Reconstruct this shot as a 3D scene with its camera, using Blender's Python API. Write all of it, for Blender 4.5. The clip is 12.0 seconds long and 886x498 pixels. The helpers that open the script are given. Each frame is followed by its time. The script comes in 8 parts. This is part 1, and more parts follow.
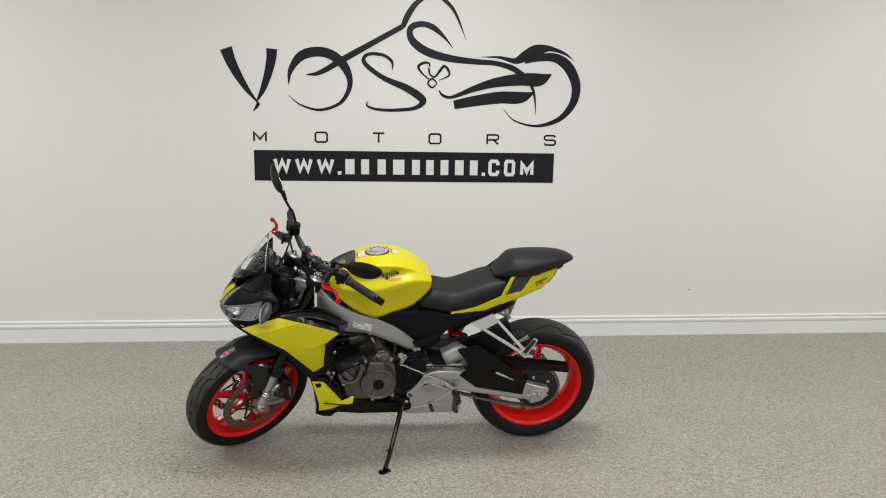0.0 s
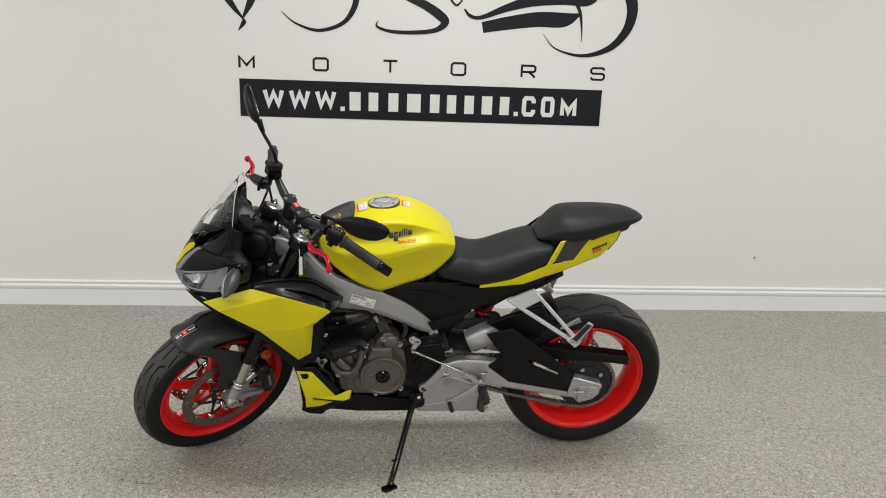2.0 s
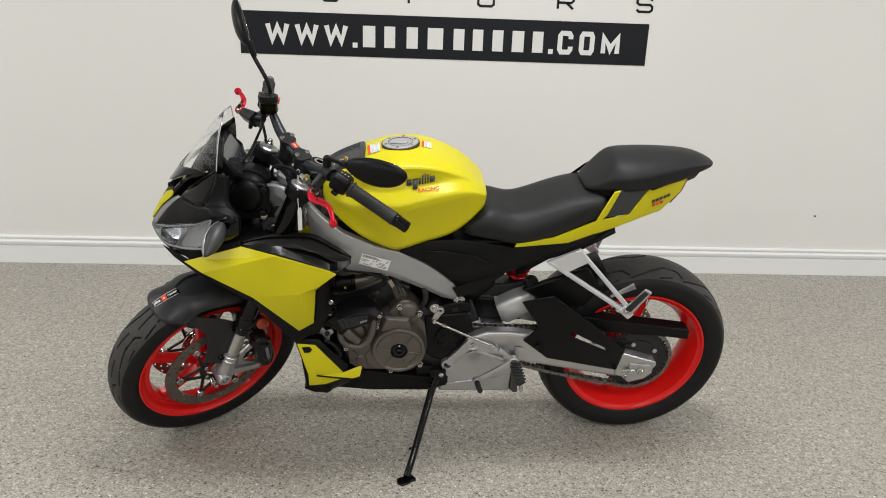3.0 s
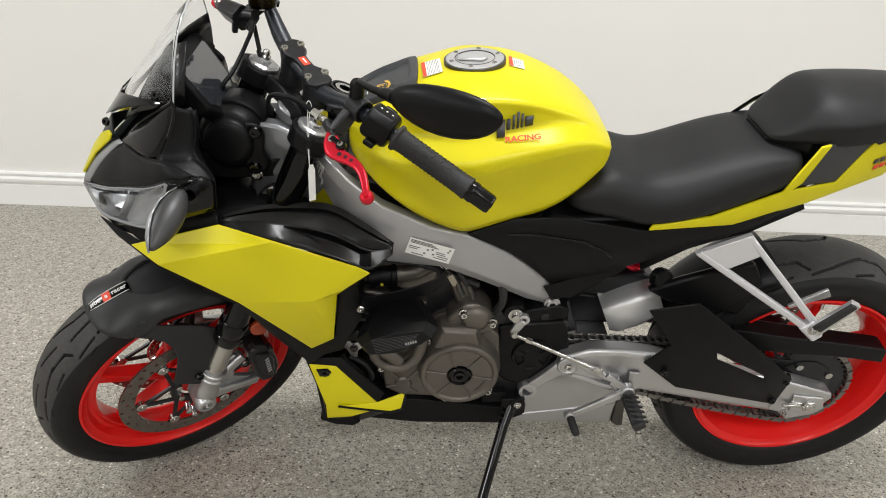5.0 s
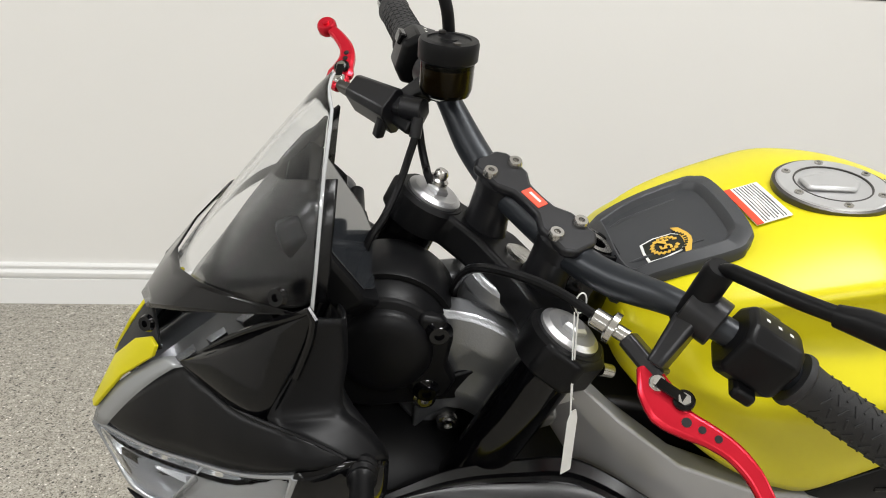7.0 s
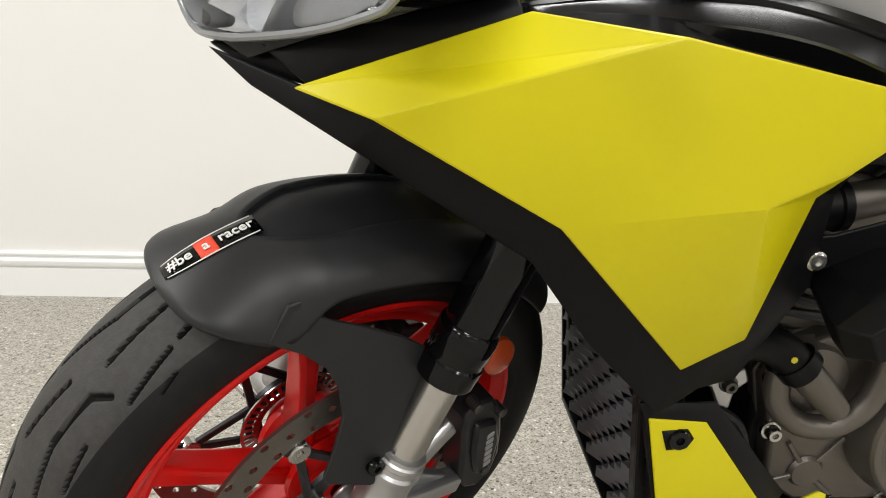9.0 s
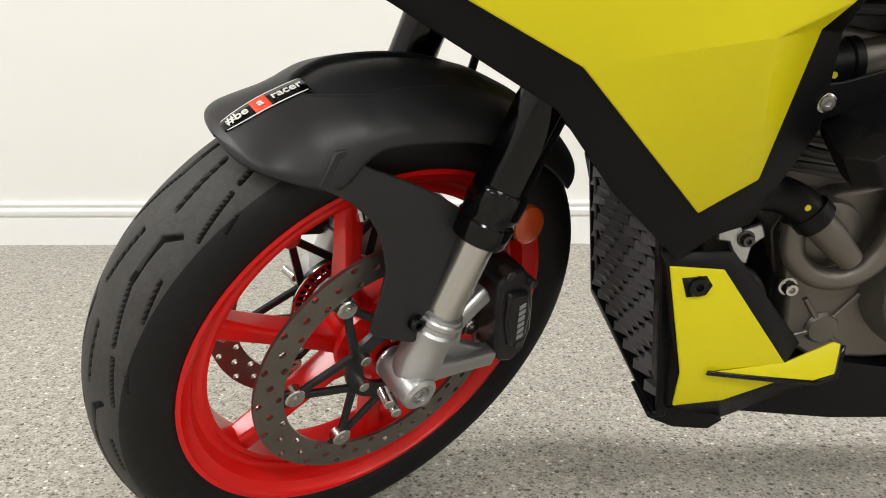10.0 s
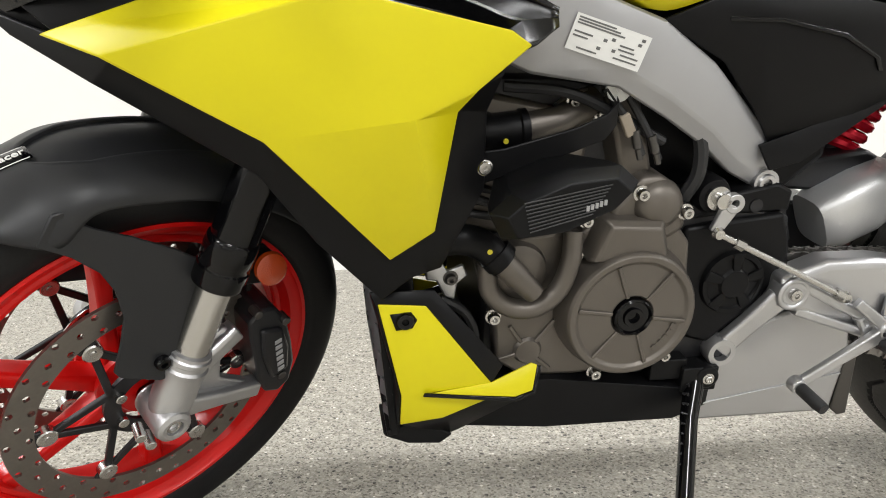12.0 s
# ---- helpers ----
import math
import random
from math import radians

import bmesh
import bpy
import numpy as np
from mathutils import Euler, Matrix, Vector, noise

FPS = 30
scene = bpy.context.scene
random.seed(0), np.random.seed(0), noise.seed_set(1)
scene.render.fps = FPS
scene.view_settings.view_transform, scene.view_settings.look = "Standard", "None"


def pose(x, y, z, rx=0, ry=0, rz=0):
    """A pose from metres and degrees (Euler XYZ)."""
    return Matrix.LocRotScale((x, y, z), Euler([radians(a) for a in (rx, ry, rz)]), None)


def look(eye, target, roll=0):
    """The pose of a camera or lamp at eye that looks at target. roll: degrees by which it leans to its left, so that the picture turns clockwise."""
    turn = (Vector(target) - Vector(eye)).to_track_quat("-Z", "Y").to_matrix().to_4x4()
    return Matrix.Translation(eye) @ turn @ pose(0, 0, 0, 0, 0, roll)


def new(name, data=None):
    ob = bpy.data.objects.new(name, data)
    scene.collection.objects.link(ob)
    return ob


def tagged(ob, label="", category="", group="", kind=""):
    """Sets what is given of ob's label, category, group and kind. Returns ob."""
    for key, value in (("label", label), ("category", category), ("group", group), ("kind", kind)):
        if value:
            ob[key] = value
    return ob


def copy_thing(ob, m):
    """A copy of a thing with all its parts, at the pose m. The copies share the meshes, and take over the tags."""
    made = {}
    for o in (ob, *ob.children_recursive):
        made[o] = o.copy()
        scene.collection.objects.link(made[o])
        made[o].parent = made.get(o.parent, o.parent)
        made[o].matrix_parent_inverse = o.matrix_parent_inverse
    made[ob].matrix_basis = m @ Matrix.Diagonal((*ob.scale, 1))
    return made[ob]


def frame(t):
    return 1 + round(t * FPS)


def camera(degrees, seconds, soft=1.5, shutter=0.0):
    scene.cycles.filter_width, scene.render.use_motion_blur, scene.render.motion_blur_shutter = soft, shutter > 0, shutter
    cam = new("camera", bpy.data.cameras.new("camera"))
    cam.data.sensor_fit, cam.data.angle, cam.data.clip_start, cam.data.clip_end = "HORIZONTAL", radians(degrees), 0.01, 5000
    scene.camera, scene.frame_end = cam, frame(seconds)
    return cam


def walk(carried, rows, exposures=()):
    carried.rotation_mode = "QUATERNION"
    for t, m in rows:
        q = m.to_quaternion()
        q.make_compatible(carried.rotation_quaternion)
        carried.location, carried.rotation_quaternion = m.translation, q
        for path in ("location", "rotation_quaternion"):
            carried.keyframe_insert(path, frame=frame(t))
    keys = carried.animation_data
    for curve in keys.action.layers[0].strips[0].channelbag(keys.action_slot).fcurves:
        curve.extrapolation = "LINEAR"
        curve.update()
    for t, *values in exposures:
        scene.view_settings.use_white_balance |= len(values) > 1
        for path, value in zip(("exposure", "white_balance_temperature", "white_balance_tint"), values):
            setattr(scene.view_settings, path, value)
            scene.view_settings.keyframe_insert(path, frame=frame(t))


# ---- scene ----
cam = camera(63.6, 12.0, 1.0)
PATH = [
    (0, (0.005, 3.176, 1.653), (0.196, 5.125, 1.244), 1.1),
    (0.5, (-0.022, 3.307, 1.636), (0.19, 5.249, 1.204), 1.4),
    (1, (0.024, 3.519, 1.597), (0.246, 5.453, 1.141), 1.7),
    (1.5, (0.044, 3.717, 1.54), (0.246, 5.645, 1.048), 2.1),
    (2, (0.029, 3.944, 1.479), (0.186, 5.867, 0.95), 2.1),
    (2.5, (0.013, 4.134, 1.424), (0.146, 6.043, 0.842), 2.0),
    (2.7, (0.021, 4.21, 1.391), (0.143, 6.113, 0.788), 2.0),
    (4.3, (0.046, 4.826, 1.24), (0.12, 6.663, 0.454), 2.4),
    (4.5, (0.023, 4.884, 1.234), (0.091, 6.714, 0.43), 2.4),
    (5, (-0.058, 5.062, 1.203), (-0.006, 6.878, 0.367), 2.7),
    (5.5, (-0.147, 5.242, 1.194), (-0.159, 7.058, 0.355), 2.6),
    (6, (-0.281, 5.438, 1.177), (-0.276, 7.268, 0.37), 1.4),
    (6.5, (-0.383, 5.604, 1.204), (-0.229, 7.427, 0.396), 2.5),
    (6.7, (-0.396, 5.659, 1.202), (-0.209, 7.483, 0.401), 3.1),
    (8.3, (-0.481, 5.745, 0.798), (-0.306, 7.687, 0.352), 3.1),
    (8.5, (-0.487, 5.724, 0.745), (-0.307, 7.67, 0.321), 2.8),
    (9, (-0.485, 5.682, 0.664), (-0.387, 7.637, 0.253), 1.6),
    (9.5, (-0.487, 5.645, 0.606), (-0.455, 7.597, 0.171), 0.5),
    (10, (-0.488, 5.609, 0.576), (-0.479, 7.549, 0.091), -0.1),
    (10.5, (-0.48, 5.575, 0.552), (-0.449, 7.51, 0.048), -0.5),
    (11, (-0.43, 5.542, 0.568), (-0.33, 7.477, 0.074), -0.5),
    (11.5, (-0.375, 5.52, 0.596), (-0.172, 7.455, 0.131), -0.2),
    (12, (-0.317, 5.511, 0.625), (-0.025, 7.441, 0.189), 0.4),
]
walk(cam, [(t, look(eye, target, roll)) for t, eye, target, roll in PATH],
     [(0.0, -0.02, 6240, 10), (2.7, 0.05, 6260, 10), (4.5, 0.3, 6300, 10), (6.0, 0.33, 6300, 10), (6.7, 0.28, 6300, 10), (8.5, 0.52, 6380, 10), (10.0, 0.62, 6420, 10), (12.0, 0.86, 6250, 10)])

# ---- world and lamps ----
WALL_Y = 8.000
world = bpy.data.worlds.new("showroom_air")
scene.world = world
world.use_nodes = True
world.node_tree.nodes["Background"].inputs[0].default_value = (0.9, 0.95, 1.0, 1)
world.node_tree.nodes["Background"].inputs[1].default_value = 0.02
scene.view_settings.exposure = 0.0


# ---- materials ----
def material(name, color, rough=0.5, metal=0.0, vary=0.08, scale=8.0, bump=0.0, bump_scale=300.0, coat=0.0, spec=0.5, fine=0.0, fine_scale=220.0, rough_vary=0.0):
    """A principled surface with cloudy variation, fine grain and a little relief, in object space."""
    m = bpy.data.materials.new(name)
    m.use_nodes = True
    nt = m.node_tree
    b = nt.nodes["Principled BSDF"]
    b.inputs["Base Color"].default_value = (*color, 1)
    b.inputs["Roughness"].default_value = rough
    b.inputs["Metallic"].default_value = metal
    b.inputs["Specular IOR Level"].default_value = spec
    b.inputs["Coat Weight"].default_value = coat
    b.inputs["Coat Roughness"].default_value = 0.08
    tc = nt.nodes.new("ShaderNodeTexCoord")
    if vary or fine:
        n1 = nt.nodes.new("ShaderNodeTexNoise")
        n1.inputs["Scale"].default_value = scale
        n1.inputs["Detail"].default_value = 4
        nt.links.new(tc.outputs["Object"], n1.inputs["Vector"])
        n2 = nt.nodes.new("ShaderNodeTexNoise")
        n2.inputs["Scale"].default_value = fine_scale
        n2.inputs["Detail"].default_value = 2
        nt.links.new(tc.outputs["Object"], n2.inputs["Vector"])
        r1 = nt.nodes.new("ShaderNodeMapRange")
        r1.inputs["To Min"].default_value, r1.inputs["To Max"].default_value = 1 - vary, 1 + vary
        nt.links.new(n1.outputs["Fac"], r1.inputs["Value"])
        r2 = nt.nodes.new("ShaderNodeMapRange")
        r2.inputs["To Min"].default_value, r2.inputs["To Max"].default_value = 1 - fine, 1 + fine
        nt.links.new(n2.outputs["Fac"], r2.inputs["Value"])
        mul = nt.nodes.new("ShaderNodeMath")
        mul.operation = "MULTIPLY"
        nt.links.new(r1.outputs[0], mul.inputs[0])
        nt.links.new(r2.outputs[0], mul.inputs[1])
        mix = nt.nodes.new("ShaderNodeVectorMath")
        mix.operation = "SCALE"
        mix.inputs[0].default_value = color
        nt.links.new(mul.outputs[0], mix.inputs["Scale"])
        nt.links.new(mix.outputs[0], b.inputs["Base Color"])
        if rough_vary:
            r3 = nt.nodes.new("ShaderNodeMapRange")
            r3.inputs["To Min"].default_value, r3.inputs["To Max"].default_value = rough - rough_vary, rough + rough_vary
            nt.links.new(n1.outputs["Fac"], r3.inputs["Value"])
            nt.links.new(r3.outputs[0], b.inputs["Roughness"])
    if bump:
        n = nt.nodes.new("ShaderNodeTexNoise")
        n.inputs["Scale"].default_value = bump_scale
        n.inputs["Detail"].default_value = 3
        nt.links.new(tc.outputs["Object"], n.inputs["Vector"])
        bp = nt.nodes.new("ShaderNodeBump")
        bp.inputs["Strength"].default_value = bump
        bp.inputs["Distance"].default_value = 0.002
        nt.links.new(n.outputs["Fac"], bp.inputs["Height"])
        nt.links.new(bp.outputs[0], b.inputs["Normal"])
    return m


YELLOW = material("acid_yellow_paint", (0.62, 0.55, 0.005), 0.34, vary=0.02, bump=0.02, bump_scale=900, coat=0.0, spec=0.28)
BLACK = material("satin_black_plastic", (0.005, 0.005, 0.0055), 0.38, vary=0.15, bump=0.05, bump_scale=1500, rough_vary=0.06, spec=0.15)
SATIN = material("satin_black_mudguard_plastic", (0.015, 0.0155, 0.017), 0.42, vary=0.10, bump=0.05, bump_scale=1500, rough_vary=0.05, spec=0.36)
SEMI = material("semi_gloss_black_plastic", (0.004, 0.004, 0.0045), 0.24, vary=0.12, bump=0.04, bump_scale=1500, rough_vary=0.05, spec=0.34)
GLOSS = material("gloss_black_paint", (0.002, 0.002, 0.0025), 0.10, vary=0.1, coat=0.05, spec=0.27)
RUBBER = material("tyre_rubber", (0.008, 0.008, 0.0085), 0.52, vary=0.25, scale=14, bump=0.10, bump_scale=700, fine=0.2, spec=0.22)
TREAD = material("scuffed_tread_rubber", (0.038, 0.0365, 0.035), 0.58, vary=0.45, scale=22, bump=0.22, bump_scale=420, fine=0.35, fine_scale=160, spec=0.34)
RED = material("red_wheel_paint", (0.72, 0.010, 0.008), 0.28, vary=0.04, coat=0.1, spec=0.3)
REDANO = material("red_anodised_metal", (0.62, 0.01, 0.03), 0.26, metal=0.55, vary=0.05)
SILVER = material("silver_frame_paint", (0.36, 0.36, 0.37), 0.36, metal=0.5, vary=0.04, bump=0.03, bump_scale=900)
ALU = material("cast_aluminium", (0.50, 0.50, 0.51), 0.34, metal=0.88, vary=0.06, bump=0.12, bump_scale=600)
STEEL = material("polished_steel", (0.52, 0.51, 0.49), 0.24, metal=1.0, vary=0.04)
DARKSTEEL = material("blued_steel", (0.10, 0.095, 0.09), 0.4, metal=0.9, vary=0.15, bump=0.05)
TITAN = material("bronze_grey_engine_paint", (0.130, 0.116, 0.101), 0.42, metal=0.6, vary=0.06, bump=0.10, bump_scale=800)
SEATV = material("seat_vinyl", (0.009, 0.0094, 0.0105), 0.48, vary=0.1, bump=0.25, bump_scale=900, spec=0.30)
WHITE = material("white_label", (0.72, 0.72, 0.70), 0.5, vary=0.04)
WALLM = material("warm_white_wall_paint", (0.77, 0.76, 0.735), 0.6, vary=0.015, scale=1.2, bump=0.05, bump_scale=120)
TRIMM = material("white_gloss_trim_paint", (0.82, 0.82, 0.81), 0.32, vary=0.02, scale=3)
VINYL = material("black_vinyl_lettering", (0.007, 0.008, 0.012), 0.4, vary=0.08, spec=0.3)


def floor_material():
    """Beige-grey epoxy: fine flake, sparse dark and pale chips, broad cloudy wear."""
    m = bpy.data.materials.new("flake_epoxy_floor")
    m.use_nodes = True
    nt = m.node_tree
    b = nt.nodes["Principled BSDF"]
    b.inputs["Specular IOR Level"].default_value = 0.30
    tc = nt.nodes.new("ShaderNodeTexCoord")

    def flakes(scale):
        v = nt.nodes.new("ShaderNodeTexVoronoi")
        v.inputs["Scale"].default_value = scale
        nt.links.new(tc.outputs["Object"], v.inputs["Vector"])
        sep = nt.nodes.new("ShaderNodeSeparateColor")
        nt.links.new(v.outputs["Color"], sep.inputs[0])
        return v, sep

    def maths(op, x, y):
        n = nt.nodes.new("ShaderNodeMath")
        n.operation = op
        for k, q in enumerate((x, y)):
            if isinstance(q, (int, float)):
                n.inputs[k].default_value = q
            else:
                nt.links.new(q, n.inputs[k])
        return n.outputs[0]

    v, sep = flakes(300)
    ramp = nt.nodes.new("ShaderNodeValToRGB")
    e = ramp.color_ramp.elements
    ramp.color_ramp.interpolation = "CONSTANT"
    e[0].position, e[0].color = 0.0, (0.165, 0.150, 0.124, 1)
    e[1].position, e[1].color = 0.14, (0.285, 0.266, 0.226, 1)
    for p, c in ((0.40, (0.330, 0.310, 0.268, 1)), (0.66, (0.372, 0.350, 0.304, 1)), (0.86, (0.450, 0.428, 0.378, 1))):
        e.new(p).color = c
    nt.links.new(sep.outputs[0], ramp.inputs[0])
    colour = ramp.outputs[0]
    for scale, share, reach, tint in ((170, 0.16, 0.36, (0.085, 0.078, 0.066, 1)), (120, 0.09, 0.32, (0.66, 0.64, 0.59, 1)), (85, 0.10, 0.30, (0.06, 0.055, 0.048, 1))):
        v2, sep2 = flakes(scale)
        mask = maths("MULTIPLY", maths("LESS_THAN", sep2.outputs[1], share), maths("LESS_THAN", v2.outputs["Distance"], reach))
        mix = nt.nodes.new("ShaderNodeMixRGB")
        mix.inputs[2].default_value = tint
        nt.links.new(mask, mix.inputs[0])
        nt.links.new(colour, mix.inputs[1])
        colour = mix.outputs[0]
    n = nt.nodes.new("ShaderNodeTexNoise")
    n.inputs["Scale"].default_value = 1.6
    n.inputs["Detail"].default_value = 9
    n.inputs["Roughness"].default_value = 0.78
    nt.links.new(tc.outputs["Object"], n.inputs["Vector"])
    r = nt.nodes.new("ShaderNodeMapRange")
    r.inputs["To Min"].default_value, r.inputs["To Max"].default_value = 0.90, 1.22
    nt.links.new(n.outputs["Fac"], r.inputs["Value"])
    n3 = nt.nodes.new("ShaderNodeTexNoise")
    n3.inputs["Scale"].default_value = 55
    n3.inputs["Detail"].default_value = 4
    nt.links.new(tc.outputs["Object"], n3.inputs["Vector"])
    r3 = nt.nodes.new("ShaderNodeMapRange")
    r3.inputs["From Min"].default_value, r3.inputs["From Max"].default_value = 0.3, 0.7
    r3.inputs["To Min"].default_value, r3.inputs["To Max"].default_value = 0.80, 1.22
    nt.links.new(n3.outputs["Fac"], r3.inputs["Value"])
    mx = nt.nodes.new("ShaderNodeVectorMath")
    mx.operation = "SCALE"
    nt.links.new(colour, mx.inputs[0])
    nt.links.new(maths("MULTIPLY", r.outputs[0], r3.outputs[0]), mx.inputs["Scale"])
    nt.links.new(mx.outputs[0], b.inputs["Base Color"])
    rr = nt.nodes.new("ShaderNodeMapRange")
    rr.inputs["To Min"].default_value, rr.inputs["To Max"].default_value = 0.26, 0.42
    nt.links.new(sep.outputs[1], rr.inputs["Value"])
    nt.links.new(rr.outputs[0], b.inputs["Roughness"])
    bp = nt.nodes.new("ShaderNodeBump")
    bp.inputs["Strength"].default_value = 0.25
    bp.inputs["Distance"].default_value = 0.001
    nt.links.new(sep.outputs[2], bp.inputs["Height"])
    nt.links.new(bp.outputs[0], b.inputs["Normal"])
    return m


FLOORM = floor_material()


def lamp_material():
    m = bpy.data.materials.new("lit_diffuser")
    m.use_nodes = True
    nt = m.node_tree
    b = nt.nodes["Principled BSDF"]
    b.inputs["Emission Color"].default_value = (1.0, 0.97, 0.92, 1)
    b.inputs["Emission Strength"].default_value = 1.0
    return m


# ---- mesh helpers ----
def mesh_object(name, bm, mat, parent=None, label="", smooth=35, bevel=0.0, solid=0.0, subsurf=0, segments=2):
    bmesh.ops.recalc_face_normals(bm, faces=bm.faces)
    me = bpy.data.meshes.new(name)
    bm.to_mesh(me)
    bm.free()
    me.materials.append(mat)
    if smooth:
        me.polygons.foreach_set("use_smooth", [True] * len(me.polygons))
        if not subsurf:
            me.set_sharp_from_angle(angle=radians(smooth))
    ob = new(name, me)
    if parent is not None:
        ob.parent = parent
    if label:
        ob["label"] = label
    if solid:
        md = ob.modifiers.new("thickness", "SOLIDIFY")
        md.thickness, md.offset = solid, 0
    if bevel:
        md = ob.modifiers.new("edge", "BEVEL")
        md.width, md.segments, md.limit_method, md.angle_limit = bevel, segments, "ANGLE", radians(28)
    if subsurf:
        md = ob.modifiers.new("round", "SUBSURF")
        md.levels = md.render_levels = subsurf
    return ob


def part(name, bm, mat, parent, label="", **kw):
    return mesh_object(name, bm, mat, parent, label, **kw)


def poly3(verts, faces):
    bm = bmesh.new()
    vs = [bm.verts.new(v) for v in verts]
    for f in faces:
        bm.faces.new([vs[i] for i in f])
    return bm


def prism(outline, lo, hi, axis=1):
    """A plate: an outline in the two other axes, between lo and hi along the axis."""
    bm = bmesh.new()

    def put(p, h):
        c = list(p)
        c.insert(axis, h)
        return bm.verts.new(c)

    a = [put(p, lo) for p in outline]
    b = [put(p, hi) for p in outline]
    bm.faces.new(a)
    bm.faces.new(b[::-1])
    n = len(a)
    for i in range(n):
        bm.faces.new((a[i], a[(i + 1) % n], b[(i + 1) % n], b[i]))
    return bm


def loft(sections, closed=True, cap=True, loop=False):
    bm = bmesh.new()
    rows = [[bm.verts.new(p) for p in s] for s in sections]
    n = len(rows[0])
    pairs = list(zip(rows, rows[1:] + rows[:1])) if loop else list(zip(rows, rows[1:]))
    for a, b in pairs:
        for i in range(n if closed else n - 1):
            bm.faces.new((a[i], a[(i + 1) % n], b[(i + 1) % n], b[i]))
    if cap and closed and not loop:
        bm.faces.new(rows[0])
        bm.faces.new(rows[-1][::-1])
    return bm


def smooth_path(pts, n=6):
    """Points of a smooth curve through pts."""
    p = [Vector(q) for q in pts]
    p = [2 * p[0] - p[1]] + p + [2 * p[-1] - p[-2]]
    out = []
    for i in range(1, len(p) - 2):
        for k in range(n):
            t = k / n
            a, b, c, d = p[i - 1:i + 3]
            out.append(0.5 * (2 * b + (c - a) * t + (2 * a - 5 * b + 4 * c - d) * t * t + (3 * b - a - 3 * c + d) * t ** 3))
    return out + [p[-2]]


def tube(path, radius, n=10, bm=None, flat=1.0):
    """A round bar along a path; radius is a number or one per point."""
    path = [Vector(p) for p in path]
    rad = radius if isinstance(radius, (list, tuple)) else [radius] * len(path)
    bm = bm or bmesh.new()
    up = None
    rows = []
    for i, p in enumerate(path):
        d = (path[min(i + 1, len(path) - 1)] - path[max(i - 1, 0)]).normalized()
        if up is None:
            up = d.orthogonal().normalized()
        up = (up - d * up.dot(d)).normalized()
        side = d.cross(up)
        rows.append([bm.verts.new(p + rad[i] * (math.cos(2 * math.pi * k / n) * up + flat * math.sin(2 * math.pi * k / n) * side)) for k in range(n)])
    for a, b in zip(rows, rows[1:]):
        for k in range(n):
            bm.faces.new((a[k], a[(k + 1) % n], b[(k + 1) % n], b[k]))
    bm.faces.new(rows[0])
    bm.faces.new(rows[-1][::-1])
    return bm


def lathe(profile, centre, axis=(0, 1, 0), n=32, bm=None, closed=False, arc=(0, 2 * math.pi)):
    """A turned shape: profile of (radius, distance along the axis)."""
    bm = bm or bmesh.new()
    c, ax = Vector(centre), Vector(axis).normalized()
    u = ax.orthogonal().normalized() if abs(ax.y) < 0.9 else (Vector((1, 0, 0)) - ax * ax.x).normalized()
    w = ax.cross(u)
    full = abs(arc[1] - arc[0]) > 6.28
    steps = n if full else n + 1
    rows = []
    for i in range(steps):
        a = arc[0] + (arc[1] - arc[0]) * i / n
        d = math.cos(a) * u + math.sin(a) * w
        rows.append([bm.verts.new(c + d * r + ax * h) for r, h in profile])
    m = len(profile)
    for i in range(n):
        a, b = rows[i], rows[(i + 1) % steps]
        for k in range(m if closed else m - 1):
            bm.faces.new((a[k], a[(k + 1) % m], b[(k + 1) % m], b[k]))
    bmesh.ops.remove_doubles(bm, verts=bm.verts, dist=1e-6)
    return bm


def disc(p0, p1, r, n=20, r1=None, chamfer=0.0):
    """A solid round pin from p0 to p1."""
    p0, p1 = Vector(p0), Vector(p1)
    h = (p1 - p0).length
    r1 = r if r1 is None else r1
    c = chamfer
    return lathe([(0, 0), (r, 0), (r1, h - c), (r1 - c, h), (0, h)], p0, p1 - p0, n)


def join(*bms):
    out = bmesh.new()
    for b in bms:
        me = bpy.data.meshes.new("tmp")
        b.to_mesh(me)
        b.free()
        out.from_mesh(me)
        bpy.data.meshes.remove(me)
    return out


def resample(pts, n):
    """n + 1 evenly spaced points on a smooth curve through pts."""
    p = smooth_path(pts, 8)
    d = [0.0]
    for a, b in zip(p, p[1:]):
        d.append(d[-1] + (b - a).length)
    return [Vector([float(np.interp(d[-1] * i / n, d, [q[k] for q in p])) for k in range(3)]) for i in range(n + 1)]


def strip(upper, lower, n=16, m=5, bulge=0.0, out=(0.6, 0.7, 0.2), straight=False):
    """A smooth skin between two edges, swelling outwards in the middle."""
    o = Vector(out).normalized()
    a, b = resample(upper, n), resample(lower, n)
    return loft([[p.lerp(q, j / m) + o * (bulge * min(1.0, (p - q).length / 0.05) * math.sin(math.pi * j / m)) for j in range(m + 1)] for p, q in zip(a, b)], closed=False)


def flipped(bm, s):
    """The same skin on the other side."""
    if s < 0:
        bmesh.ops.scale(bm, vec=(1, -1, 1), verts=bm.verts)
    return bm


def moved(bm, m):
    bmesh.ops.transform(bm, matrix=m, verts=bm.verts)
    return bm


def block(lo, hi):
    bm = bmesh.new()
    bmesh.ops.create_cube(bm, size=1)
    for v in bm.verts:
        for k in range(3):
            v.co[k] = lo[k] if v.co[k] < 0 else hi[k]
    return bm


